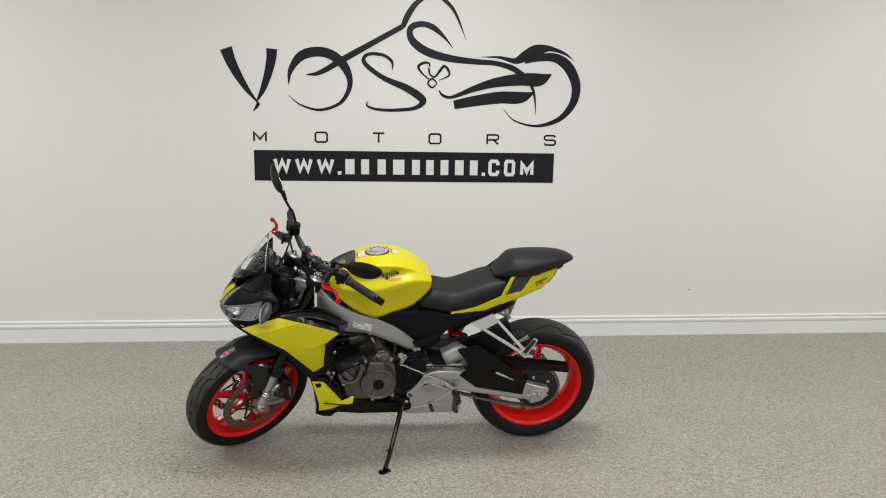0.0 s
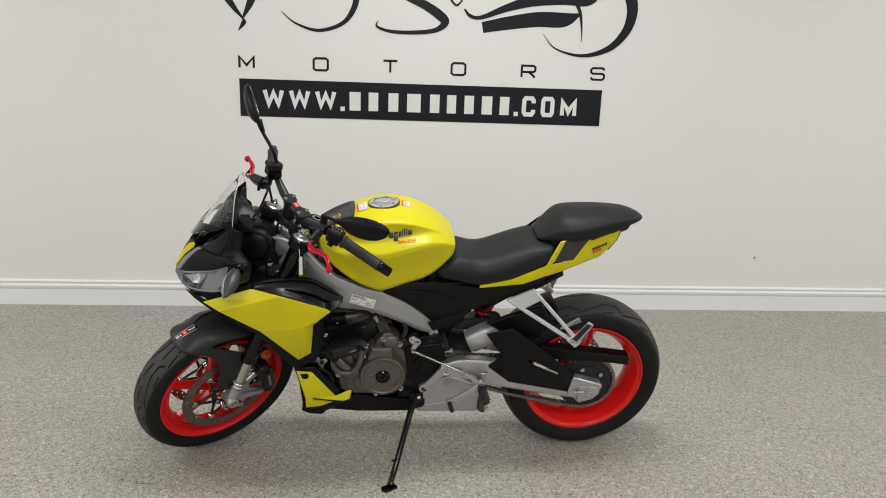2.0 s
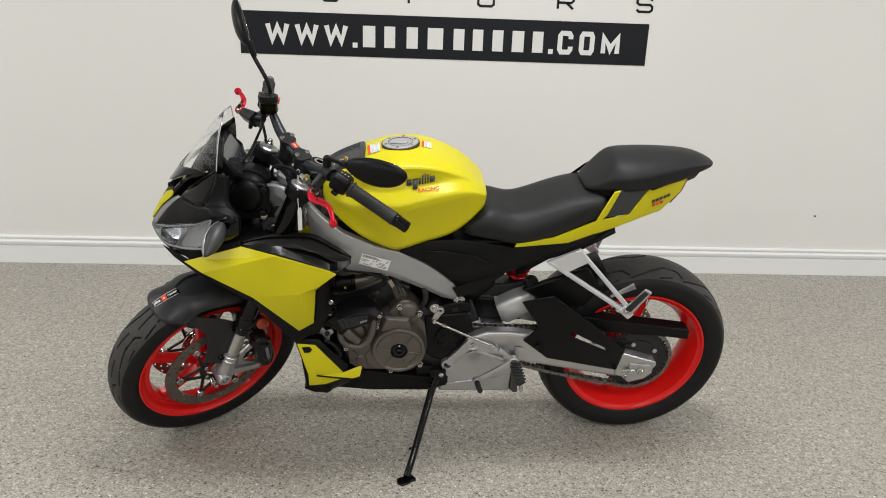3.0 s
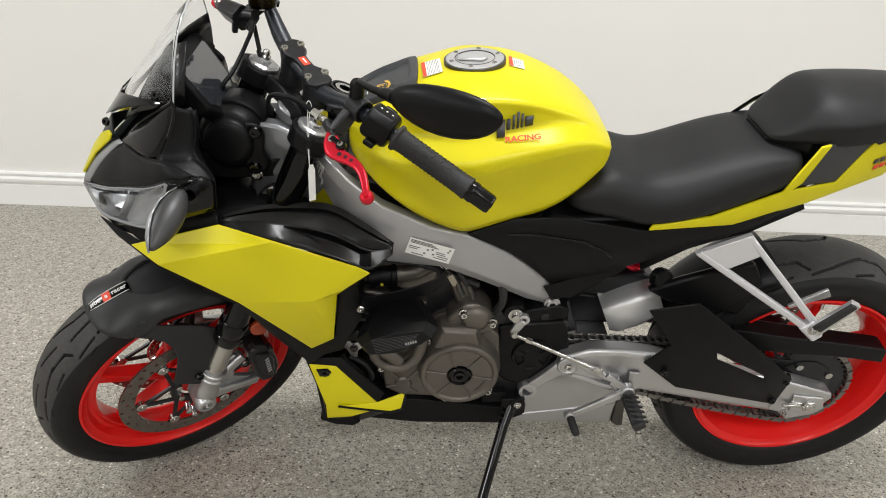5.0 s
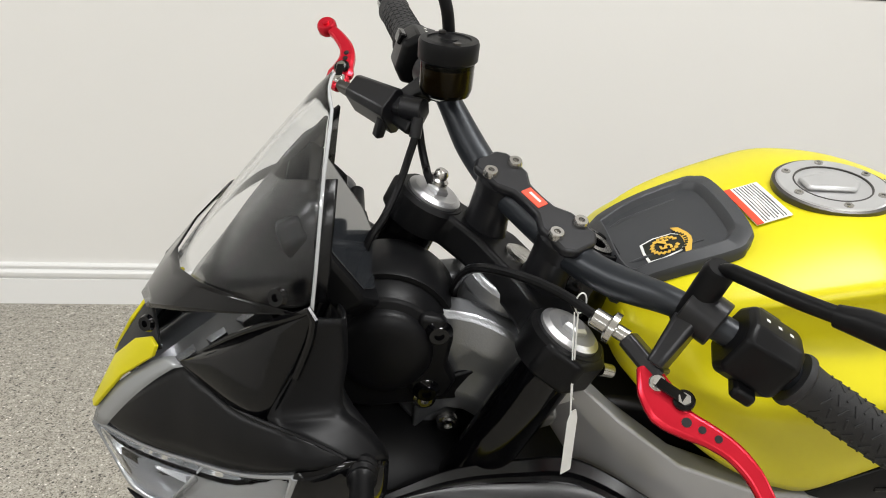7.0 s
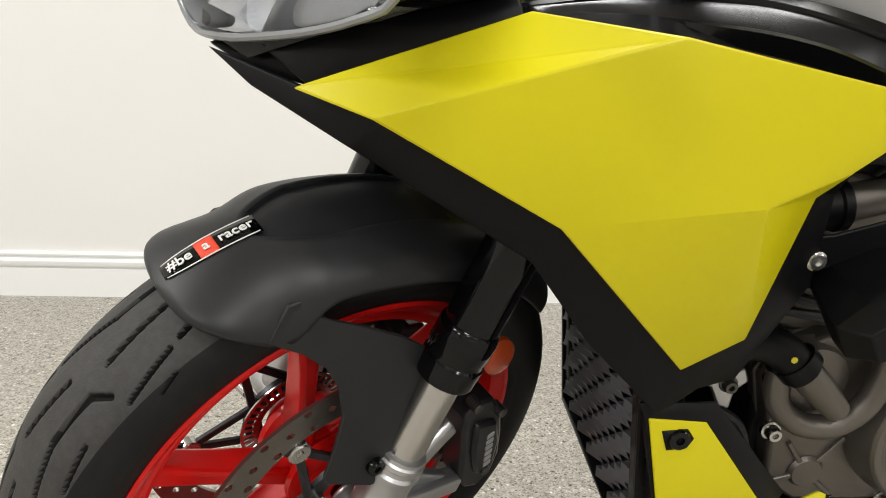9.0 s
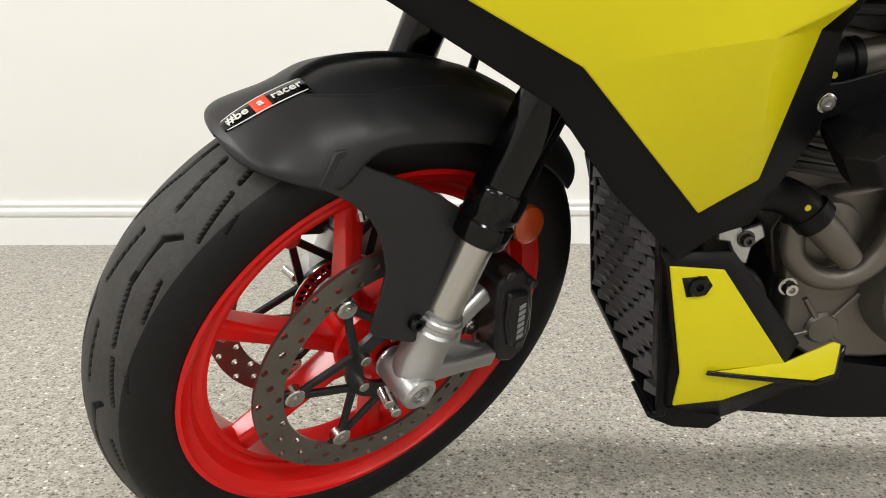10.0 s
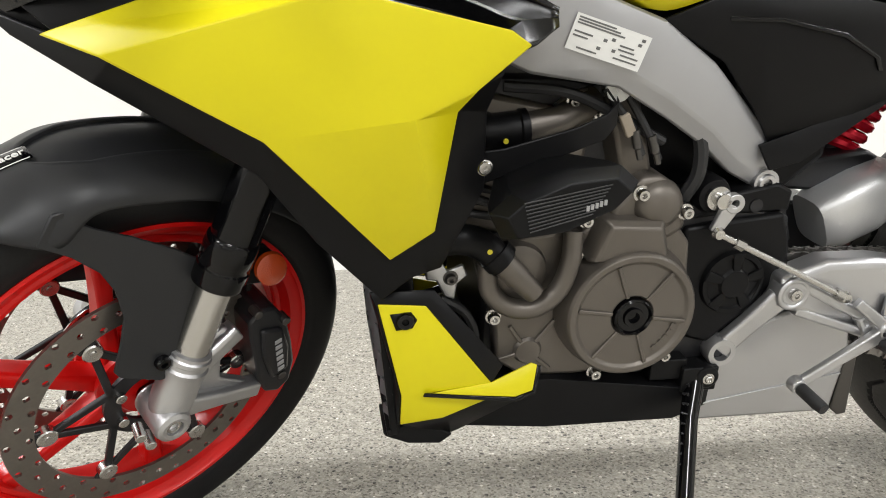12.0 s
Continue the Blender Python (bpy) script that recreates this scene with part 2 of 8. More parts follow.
# ---- the room ----
X0, X1, Y0, CEIL = -5.5, 6.5, -2.5, 3.2
tagged(mesh_object("floor", block((X0, Y0, -0.12), (X1, WALL_Y, 0.0)), FLOORM, smooth=0), "grey speckled flake epoxy floor with a satin sheen", "floor", kind="structure")
tagged(mesh_object("wall_north", block((X0, WALL_Y, -0.12), (X1, WALL_Y + 0.15, CEIL)), WALLM, smooth=0), "smooth warm white painted showroom wall", "wall", kind="structure")
tagged(mesh_object("wall_south", block((X0, Y0 - 0.15, -0.12), (X1, Y0, CEIL)), WALLM, smooth=0), "plain warm white painted wall", "wall", kind="structure")
tagged(mesh_object("wall_west", block((X0 - 0.15, Y0 - 0.15, -0.12), (X0, WALL_Y + 0.15, CEIL)), WALLM, smooth=0), "plain warm white painted wall", "wall", kind="structure")
tagged(mesh_object("wall_east", block((X1, Y0 - 0.15, -0.12), (X1 + 0.15, WALL_Y + 0.15, CEIL)), WALLM, smooth=0), "plain warm white painted wall", "wall", kind="structure")
tagged(mesh_object("ceiling", block((X0 - 0.15, Y0 - 0.15, CEIL), (X1 + 0.15, WALL_Y + 0.15, CEIL + 0.15)), WALLM, smooth=0), "plain white painted ceiling", "ceiling", kind="structure")
# moulded skirting board: ogee profile swept along the wall
sk = [(0, 0), (0.016, 0), (0.016, 0.092), (0.010, 0.0935), (0.010, 0.0985), (0.017, 0.100), (0.020, 0.107), (0.0205, 0.118), (0.017, 0.124), (0.008, 0.1265), (0.008, 0.132), (0.013, 0.134), (0.0145, 0.140), (0.012, 0.146), (0, 0.148)]
tagged(mesh_object("baseboard", loft([[(x, WALL_Y - d, z) for d, z in sk] for x in (X0, X1)]), TRIMM, smooth=25), "white gloss moulded baseboard along the wall", "baseboard", kind="structure")

# ceiling lamps: rows of long LED panels over the floor
LAMP = lamp_material()


def ceiling_lamp():
    base = new("ceiling_lamp")
    part("frame", block((-0.62, -0.17, -0.05), (0.62, 0.17, 0.0)), TRIMM, base, bevel=0.004)
    part("diffuser", block((-0.6, -0.15, -0.062), (0.6, 0.15, -0.05)), LAMP, base, bevel=0.003)
    return tagged(base, "long white ceiling lamp with a lit diffuser", "ceiling lamp", "ceiling lamps")


first_lamp = None
for ly in (0.6, 3.4, 6.2):
    for lx in (-3.4, 0.4, 4.2):
        if first_lamp is None:
            first_lamp = ceiling_lamp()
            first_lamp.matrix_basis = pose(lx, ly, CEIL)
        else:
            copy_thing(first_lamp, pose(lx, ly, CEIL))
        ld = bpy.data.lights.new("lamp_light", "AREA")
        ld.shape, ld.size, ld.size_y, ld.energy, ld.color = "RECTANGLE", 1.2, 0.3, 44, (1.0, 0.985, 0.955)
        lo = new("lamp_light", ld)
        lo.matrix_basis = pose(lx, ly, CEIL - 0.07)

# ---- the motorcycle ----
STEER = Matrix.Translation((1.475, 0, 0)) @ Matrix.Rotation(radians(35.8), 4, Vector((-math.sin(radians(24.1)), 0, math.cos(radians(24.1))))) @ Matrix.Translation((-1.475, 0, 0))
LEAN = 10.54
BIKE = new("motorcycle")
BIKE.matrix_basis = Matrix.Translation((0.780, 6.523, 0.0)) @ pose(0, 0, 0, 0, 0, 182.13) @ pose(0, 0, 0, -LEAN)
tagged(BIKE, "acid yellow and black naked sport motorcycle leaning on its side stand", "motorcycle")


ORANGE = material("amber_reflector", (0.50, 0.06, 0.006), 0.12, vary=0.12, scale=60, bump=0.4, bump_scale=700, coat=0.5)
DISCM = material("worn_brake_steel", (0.20, 0.185, 0.165), 0.34, metal=0.85, vary=0.12, scale=30, fine=0.1)
HUBBLACK = material("black_anodised_metal", (0.014, 0.014, 0.016), 0.36, metal=0.3, vary=0.12)
CASTMARK = material("worn_white_relief", (0.30, 0.30, 0.30), 0.5)
GOLDM = material("yellow_mark_paint", (0.7, 0.6, 0.03), 0.5)


def tyre(centre_m, radius, width, rim, pattern, pitches, parent, label, n=1500, across=150):
    """A tyre whose tread grooves are pressed into the crown."""
    w, h = width / 2, radius - rim
    side = [(rim - 0.004, 0.76 * w), (rim + 0.004, 0.82 * w), (rim + 0.10 * h, 0.88 * w), (rim + 0.125 * h, 0.885 * w), (rim + 0.20 * h, 0.93 * w), (rim + 0.34 * h, 0.985 * w), (rim + 0.48 * h, 1.0 * w)]
    crown = [(rim + h * (0.54 + 0.46 * math.sin(math.pi * k / across)), w * 0.995 * math.cos(math.pi * k / across)) for k in range(1, across)]
    prof = side + crown + [(r, -y) for r, y in side[::-1]]
    first, count = len(side), len(crown)
    ang = np.arange(n) * 2 * math.pi / n
    R = np.array([p[0] for p in prof])[None, :].repeat(n, 0)
    Yc = np.array([p[1] for p in prof])[None, :].repeat(n, 0)
    v = np.linspace(1, -1, count)[None, :]
    half_arc = math.pi / 2 * (w + 0.46 * h) / 2
    u = (ang[:, None] * pitches / (2 * math.pi))
    plen = 2 * math.pi * radius / pitches
    dep = np.zeros((n, count))
    for sgn, shift in ((1, 0.0), (-1, 0.5)):
        uu = u + shift
        for (u0, v0, u1, v1, half) in pattern:
            ax, ay, bx, by = u0 * plen, v0 * half_arc, u1 * plen, v1 * half_arc
            for wrap in (-1, 0, 1):
                px = (uu % 1.0 + wrap) * plen
                py = v * sgn * half_arc
                k = np.clip(((px - ax) * (bx - ax) + (py - ay) * (by - ay)) / ((bx - ax) ** 2 + (by - ay) ** 2), 0, 1)
                d = np.hypot(px - ax - k * (bx - ax), py - ay - k * (by - ay))
                dep = np.maximum(dep, np.clip((half * 0.78 - d) / 0.0014 + 0.5, 0, 1) * 0.006)
    R[:, first:first + count] -= dep
    co = np.stack([R * np.cos(ang)[:, None], Yc, R * np.sin(ang)[:, None]], -1).reshape(-1, 3)
    m = len(prof)
    i = np.arange(n)[:, None] * m + np.arange(m - 1)[None, :]
    j = ((np.arange(n) + 1) % n)[:, None] * m + np.arange(m - 1)[None, :]
    faces = np.stack([i, i + 1, j + 1, j], -1).reshape(-1, 4)
    M = np.array(centre_m)
    co = co @ M[:3, :3].T + M[:3, 3]
    me = bpy.data.meshes.new("tyre")
    me.from_pydata(co.tolist(), [], faces.tolist())
    me.materials.append(RUBBER)
    me.materials.append(TREAD)
    band = np.array([1 if first + 0.155 * across <= k < first + count - 0.155 * across else 0 for k in range(m - 1)])
    worn = np.tile(band[None, :], (n, 1))
    cut = np.zeros((n, m))
    cut[:, first:first + count] = dep
    cut = np.maximum(np.maximum(cut[:, :-1], cut[:, 1:]), np.maximum(np.roll(cut, -1, 0)[:, :-1], np.roll(cut, -1, 0)[:, 1:]))
    worn[cut > 0.0038] = 0
    me.polygons.foreach_set("material_index", worn.ravel().tolist())
    me.polygons.foreach_set("use_smooth", [True] * len(me.polygons))
    ob = new("tyre", me)
    ob.parent = parent
    ob["label"] = label
    return ob


def bar(p0, p1, w0, w1, d0, d1, side=Vector((0, 1, 0)), steps=4, belly=0.0):
    """A tapered cast arm with chamfered edges between two points; w across, d along side."""
    p0, p1 = Vector(p0), Vector(p1)
    a = (p1 - p0).normalized()
    side = (side - a * side.dot(a)).normalized()
    t = a.cross(side)
    secs = []
    for i in range(steps + 1):
        k = i / steps
        w, d = (w0 + (w1 - w0) * k) / 2, (d0 + (d1 - d0) * k) / 2
        w *= 1 - belly * math.sin(math.pi * k)
        c = min(w, d) * 0.35
        p = p0.lerp(p1, k)
        secs.append([p + t * x + side * y for x, y in ((w, d - c), (w - c, d), (-w + c, d), (-w, d - c), (-w, -d + c), (-w + c, -d), (w - c, -d), (w, -d + c))])
    return loft(secs)


def brake_disc(M, lat, outer, inner, parent, sgn):
    """A drilled steel ring: every cell of the ring carries one real hole."""
    bm = bmesh.new()
    n, rows = 42, 3
    th = 0.0022
    for r in range(rows):
        r0, r1 = inner + (outer - inner) * r / rows, inner + (outer - inner) * (r + 1) / rows
        for k in range(n):
            a0, a1 = 2 * math.pi * k / n, 2 * math.pi * (k + 1) / n
            drilled = (k + r) % 2 == 0
            am, rm = (a0 + a1) / 2, (r0 + r1) / 2
            outer_pts = [(r0, a0), (rm, a0), (r1, a0), (r1, am), (r1, a1), (rm, a1), (r0, a1), (r0, am)]
            tops = []
            for y in (lat - th, lat + th):
                o = [bm.verts.new((p * math.cos(q), y, p * math.sin(q))) for p, q in outer_pts]
                if drilled:
                    c = (rm * math.cos(am), rm * math.sin(am))
                    h = []
                    for p, q in outer_pts:
                        dx, dz = p * math.cos(q) - c[0], p * math.sin(q) - c[1]
                        l = math.hypot(dx, dz)
                        h.append(bm.verts.new((c[0] + dx / l * 0.0042, y, c[1] + dz / l * 0.0042)))
                    for i in range(8):
                        bm.faces.new((o[i], o[(i + 1) % 8], h[(i + 1) % 8], h[i]))
                    tops.append(h)
                else:
                    bm.faces.new(o)
            if drilled:
                for i in range(8):
                    bm.faces.new((tops[0][i], tops[0][(i + 1) % 8], tops[1][(i + 1) % 8], tops[1][i]))
    for r in (inner, outer):
        ring_rows = [[bm.verts.new((r * math.cos(2 * math.pi * k / (2 * n)), y, r * math.sin(2 * math.pi * k / (2 * n)))) for k in range(2 * n)] for y in (lat - th, lat + th)]
        for k in range(2 * n):
            bm.faces.new((ring_rows[0][k], ring_rows[0][(k + 1) % (2 * n)], ring_rows[1][(k + 1) % (2 * n)], ring_rows[1][k]))
    bmesh.ops.remove_doubles(bm, verts=bm.verts, dist=1e-5)
    d = part("brake_disc", moved(bm, M), DISCM, parent, "drilled steel brake disc on a black carrier", smooth=30)
    # black carrier with paired struts, and the bobbins that hold the ring
    carrier = lathe([(0.034, lat - 0.003), (0.054, lat - 0.003), (0.054, lat + 0.003), (0.034, lat + 0.003)], (0, 0, 0), n=36, closed=True)
    pieces = [carrier]
    bob = []
    for k in range(6):
        a = 2 * math.pi * k / 6 + 0.035
        tip = Vector((inner * 0.905 * math.cos(a), lat, inner * 0.905 * math.sin(a)))
        for s in (-1, 1):
            b = a + s * 0.53
            root = Vector((0.050 * math.cos(b), lat, 0.050 * math.sin(b)))
            pieces.append(bar(root, tip, 0.0095, 0.0085, 0.006, 0.006))
        pieces.append(bar(tip, tip * ((inner + 0.004) / (inner * 0.905)) - Vector((0, lat * ((inner + 0.004) / (inner * 0.905) - 1), 0)), 0.020, 0.024, 0.004, 0.004, steps=1))
        bob.append(disc(tip - Vector((0, 0.006, 0)), tip + Vector((0, 0.006, 0)), 0.0115, 20, chamfer=0.0015))
        bob.append(disc(tip - Vector((0, 0.0065, 0)), tip + Vector((0, 0.0075, 0)), 0.004, 10))
    part("disc_carrier", moved(join(*pieces), M), HUBBLACK, parent, "black spidered disc carrier")
    for b in range(0, 12, 2):
        part("disc_bobbin", moved(join(bob[b], bob[b + 1]), M), STEEL, parent)
    for k in range(6):
        a = 2 * math.pi * k / 6 + 0.035 + math.pi / 6
        c = Vector((0.0405 * math.cos(a), lat, 0.0405 * math.sin(a)))
        e = Vector((0, 0.011 * sgn, 0))
        part("disc_bolt", moved(disc(c, c + e, 0.0065, 12, chamfer=0.001), M), STEEL, parent)
    return d


def wheel(centre, rimw, a0, steer, hubw):
    M = (STEER if steer else Matrix()) @ Matrix.Translation(centre)
    w = rimw / 2
    prof = [(0.2305, w), (0.2310, w - 0.003), (0.2295, w - 0.008), (0.2190, w - 0.013), (0.2120, w - 0.03), (0.196, 0.025), (0.196, -0.025), (0.212, -w + 0.03), (0.219, -w + 0.013), (0.2295, -w + 0.008), (0.2310, -w + 0.003), (0.2305, -w),
            (0.2255, -w), (0.2235, -w + 0.004), (0.213, -w + 0.010), (0.206, -w + 0.025), (0.190, -0.022), (0.187, 0), (0.190, 0.022), (0.206, w - 0.025), (0.213, w - 0.010), (0.2235, w - 0.004), (0.2255, w)]
    rim = part("wheel_rim", moved(lathe(prof, (0, 0, 0), n=128, closed=True), M), RED, BIKE, "glossy red cast alloy wheel")
    for k in range(6):
        b = a0 + 2 * math.pi * k / 6
        c = b - 0.62
        root = Vector((0.034 * math.cos(c), 0, 0.034 * math.sin(c)))
        tip = Vector((0.198 * math.cos(b), 0, 0.198 * math.sin(b)))
        part("spoke", moved(bar(root, tip, 0.024, 0.028, 0.042, 0.030, belly=0.30, steps=6), M), RED, rim, bevel=0.002)
    part("hub", moved(lathe([(0.013, hubw), (0.030, hubw), (0.033, hubw - 0.004), (0.034, hubw - 0.016), (0.050, hubw - 0.022), (0.050, hubw - 0.030), (0.040, 0.018), (0.040, -0.018), (0.050, -hubw + 0.030), (0.050, -hubw + 0.022), (0.034, -hubw + 0.016), (0.033, -hubw + 0.004), (0.030, -hubw), (0.013, -hubw)], (0, 0, 0), n=40), M), RED, rim)
    part("tyre_valve", moved(tube([(0.188 * math.cos(a0 + 1.05), 0.01, 0.188 * math.sin(a0 + 1.05)), (0.165 * math.cos(a0 + 1.05), 0.018, 0.165 * math.sin(a0 + 1.05))], 0.0045, 8), M), STEEL, rim)
    return rim, M


FRONT, FM = wheel((1.37, 0, 0.298), 0.098, radians(26), True, 0.058)
FPAT = ((0.36, 0.40, 0.29, 0.25, 0.0026), (0.29, 0.25, 0.04, 0.24, 0.0026), (0.04, 0.24, -0.28, 0.40, 0.0022), (0.14, 0.54, -0.08, 0.62, 0.0021), (0.66, 0.44, 0.40, 0.58, 0.0022), (0.74, 0.05, 0.42, 0.13, 0.0020), (0.62, 0.68, 0.52, 0.76, 0.0016))
tyre(FM, 0.2975, 0.119, 0.2285, FPAT, 10, FRONT, "black front sport tyre with slanted tread grooves")
brake_disc(FM, 0.064, 0.160, 0.127, FRONT, 1)
brake_disc(FM, -0.064, 0.160, 0.127, FRONT, -1)
# toothed speed-sensor ring
teeth = [lathe([(0.042, -0.052), (0.050, -0.052), (0.050, -0.050), (0.042, -0.050)], (0, 0, 0), n=48, closed=True), lathe([(0.060, -0.052), (0.064, -0.052), (0.064, -0.050), (0.060, -0.050)], (0, 0, 0), n=48, closed=True)]
for k in range(40):
    a = 2 * math.pi * k / 40
    teeth.append(bar((0.050 * math.cos(a), -0.051, 0.050 * math.sin(a)), (0.060 * math.cos(a), -0.051, 0.060 * math.sin(a)), 0.004, 0.0045, 0.002, 0.002, steps=1))
part("sensor_ring", moved(join(*teeth), FM), STEEL, FRONT)
REAR, RM = wheel((0, 0, 0.315), 0.148, radians(40), False, 0.075)
RPAT = ((0.38, 0.44, 0.28, 0.26, 0.0034), (0.28, 0.26, 0.04, 0.22, 0.0034), (0.04, 0.22, -0.30, 0.42, 0.0030), (0.16, 0.54, -0.08, 0.62, 0.0027), (0.68, 0.44, 0.40, 0.56, 0.0028))
tyre(RM, 0.313, 0.178, 0.2285, RPAT, 11, REAR, "wide black rear sport tyre with slanted tread grooves", 1200, 130)
brake_disc(RM, -0.085, 0.110, 0.080, REAR, -1)


# ---- front fork, brakes and mudguard; all of it turns with the bars ----
def fork_at(z):
    return 1.335 - 0.415 * (z - 0.37)


def fork_leg(s):
    y = 0.100 * s
    top = part("fork_tube", moved(tube([(fork_at(0.488), y, 0.488), (fork_at(0.918), y, 0.918)], 0.0265, 24), STEER), GLOSS, BIKE, "black upside-down fork tube")
    ax = Vector((-0.3833, 0, 0.9236))

    def on(z, prof):
        return lathe(prof, (fork_at(z), y, z), ax, 28)

    part("fork_collar", moved(on(0.466, [(0.022, 0), (0.0285, 0), (0.0300, 0.004), (0.0300, 0.022), (0.0285, 0.024), (0.0285, 0.030), (0.0297, 0.032), (0.0297, 0.052), (0.0285, 0.058), (0.0268, 0.060)]), STEER), GLOSS, top)
    part("fork_slider", moved(tube([(fork_at(0.355), y, 0.355), (fork_at(0.474), y, 0.474)], 0.0205, 24), STEER), STEEL, top, "bare polished fork slider")
    # cast fork foot round the axle
    foot = join(on(0.296, [(0.0, 0.0), (0.018, 0.0), (0.023, 0.006), (0.0250, 0.016), (0.0255, 0.034), (0.0250, 0.042), (0.0250, 0.062), (0.0262, 0.066), (0.0270, 0.072), (0.0245, 0.075), (0.0245, 0.080), (0.0265, 0.082), (0.0265, 0.087), (0.0245, 0.089), (0.0245, 0.093), (0.020, 0.095)]),
                lathe([(0.0, 0.022), (0.010, 0.022), (0.0105, 0.029), (0.015, 0.030), (0.020, 0.027), (0.022, 0.022), (0.022, -0.030), (0.019, -0.034), (0.0, -0.034)], (1.368, y, 0.298), (0, s, 0), 28))
    foot = part("fork_foot", moved(foot, STEER), ALU, top, "cast aluminium fork foot")
    part("axle_end", moved(lathe([(0.0, 0.020), (0.006, 0.020), (0.006, 0.026), (0.0098, 0.0262)], (1.368, y, 0.298), (0, s, 0), 6), STEER), STEEL, foot)
    for q in ((1.392, 0.283), (1.402, 0.303)):
        part("pinch_bolt", moved(disc((q[0], y + 0.004 * s, q[1]), (q[0] + 0.004, y + 0.026 * s, q[1]), 0.0062, 12, chamfer=0.001), STEER), STEEL, foot, "zinc-plated pinch bolt with a yellow paint dot")
    # caliper lugs, caliper
    for a, b in (((1.326, 0.350), (1.268, 0.376)), ((1.352, 0.300), (1.242, 0.262))):
        part("caliper_lug", moved(bar((a[0], y - 0.004 * s, a[1]), (b[0], y - 0.010 * s, b[1]), 0.034, 0.026, 0.030, 0.024, belly=0.15), STEER), ALU, foot, bevel=0.004, segments=3)
    part("caliper_lug", moved(prism([(1.332, 0.366), (1.284, 0.388), (1.268, 0.372), (1.290, 0.340), (1.292, 0.308), (1.250, 0.276), (1.246, 0.258), (1.345, 0.290)], y - 0.020 * s, y - 0.006 * s), STEER), ALU, foot, bevel=0.004, segments=3)
    yo = y - 0.036 * s
    outline = [(1.258, 0.388), (1.244, 0.402), (1.222, 0.398), (1.206, 0.372), (1.197, 0.332), (1.192, 0.292), (1.198, 0.258), (1.216, 0.246), (1.236, 0.256), (1.246, 0.286), (1.250, 0.325), (1.256, 0.358)]
    cal = part("brake_caliper", moved(join(prism(outline, yo - 0.034, yo + 0.040), prism([(1.244, 0.372), (1.214, 0.364), (1.204, 0.328), (1.204, 0.290), (1.228, 0.280), (1.240, 0.322)], yo + 0.039 * (1 if s > 0 else -1) - 0.006, yo + 0.039 * (1 if s > 0 else -1) + 0.007)), STEER), HUBBLACK, BIKE, "black radial four-piston brake caliper", bevel=0.004)
    for q in ((1.248, 0.402), (1.214, 0.280), (1.210, 0.374)):
        part("caliper_bolt", moved(disc((q[0], yo + 0.03 * s, q[1]), (q[0], yo + 0.047 * s, q[1]), 0.006, 12, chamfer=0.001), STEER), DARKSTEEL, cal)
    # cast maker's mark on the caliper, as plain bars
    for k in range(6):
        part("relief_mark", moved(prism([(1.217 - 0.001 * k, 0.350 - 0.010 * k), (1.226 - 0.001 * k, 0.348 - 0.010 * k), (1.226 - 0.001 * k, 0.3425 - 0.010 * k), (1.217 - 0.001 * k, 0.3445 - 0.010 * k)], yo + 0.046 * s, yo + 0.0475 * s), STEER), CASTMARK, cal)
    part("brake_hose", moved(tube(smooth_path([(1.238, yo, 0.405), (1.222, yo - 0.005 * s, 0.46), (1.205, yo - 0.012 * s, 0.56), (1.185, 0.05 * s, 0.66)], 5), 0.0048, 8), STEER), BLACK, cal)
    # side reflector on its bracket
    rb = part("reflector_bracket", moved(prism([(1.275, 0.50), (1.23, 0.488), (1.205, 0.455), (1.225, 0.43), (1.262, 0.44), (1.285, 0.47)], y - 0.014 * s, y - 0.010 * s), STEER), BLACK, BIKE, bevel=0.001)
    part("reflector", moved(lathe([(0, 0.004), (0.017, 0.004), (0.0220, 0.001), (0.0230, -0.004), (0, -0.004)], (0, 0, 0), (0, s, 0), 28), STEER @ Matrix.Translation((1.226, y, 0.456)) @ Matrix.Rotation(radians(24), 4, "Y") @ Matrix.Diagonal((0.86, 1, 1.15, 1))), ORANGE, rb, "amber side reflector")
    return top


for s in (1, -1):
    fork_leg(s)

# front mudguard: crown lofted round the axle, its skirts deepening towards the legs
def crown_point(k, t, lift=0.0):
    d = 63.6 + 98.4 * k
    a = radians(d)
    half = 0.079 * max(0.002, 1 - max(0.0, (76.2 - d) / 12.6) ** 3) ** (1 / 3) - 0.011 * max(0.0, (d - 140) / 22)
    top = float(np.interp(d, [63.6, 65, 72, 80, 97, 120, 162], [0.3178, 0.3190, 0.3200, 0.3200, 0.3185, 0.316, 0.316]))
    low = float(np.mean(np.interp(d + min(2.4, max(0.3, d - 63.6)) * np.linspace(-1, 1, 9), [63.6, 65.2, 69, 73.3, 76.5, 81, 84, 90, 97, 120, 162], [0.311, 0.307, 0.287, 0.266, 0.262, 0.280, 0.2855, 0.281, 0.276, 0.272, 0.275])))
    c = 1 - math.cos(abs(t) * math.pi / 2)
    rr = top - (top - low) * c + lift
    return Vector((1.37 + rr * math.cos(a), half * math.sin(t * math.pi / 2) ** 1 , 0.298 + rr * math.sin(a)))


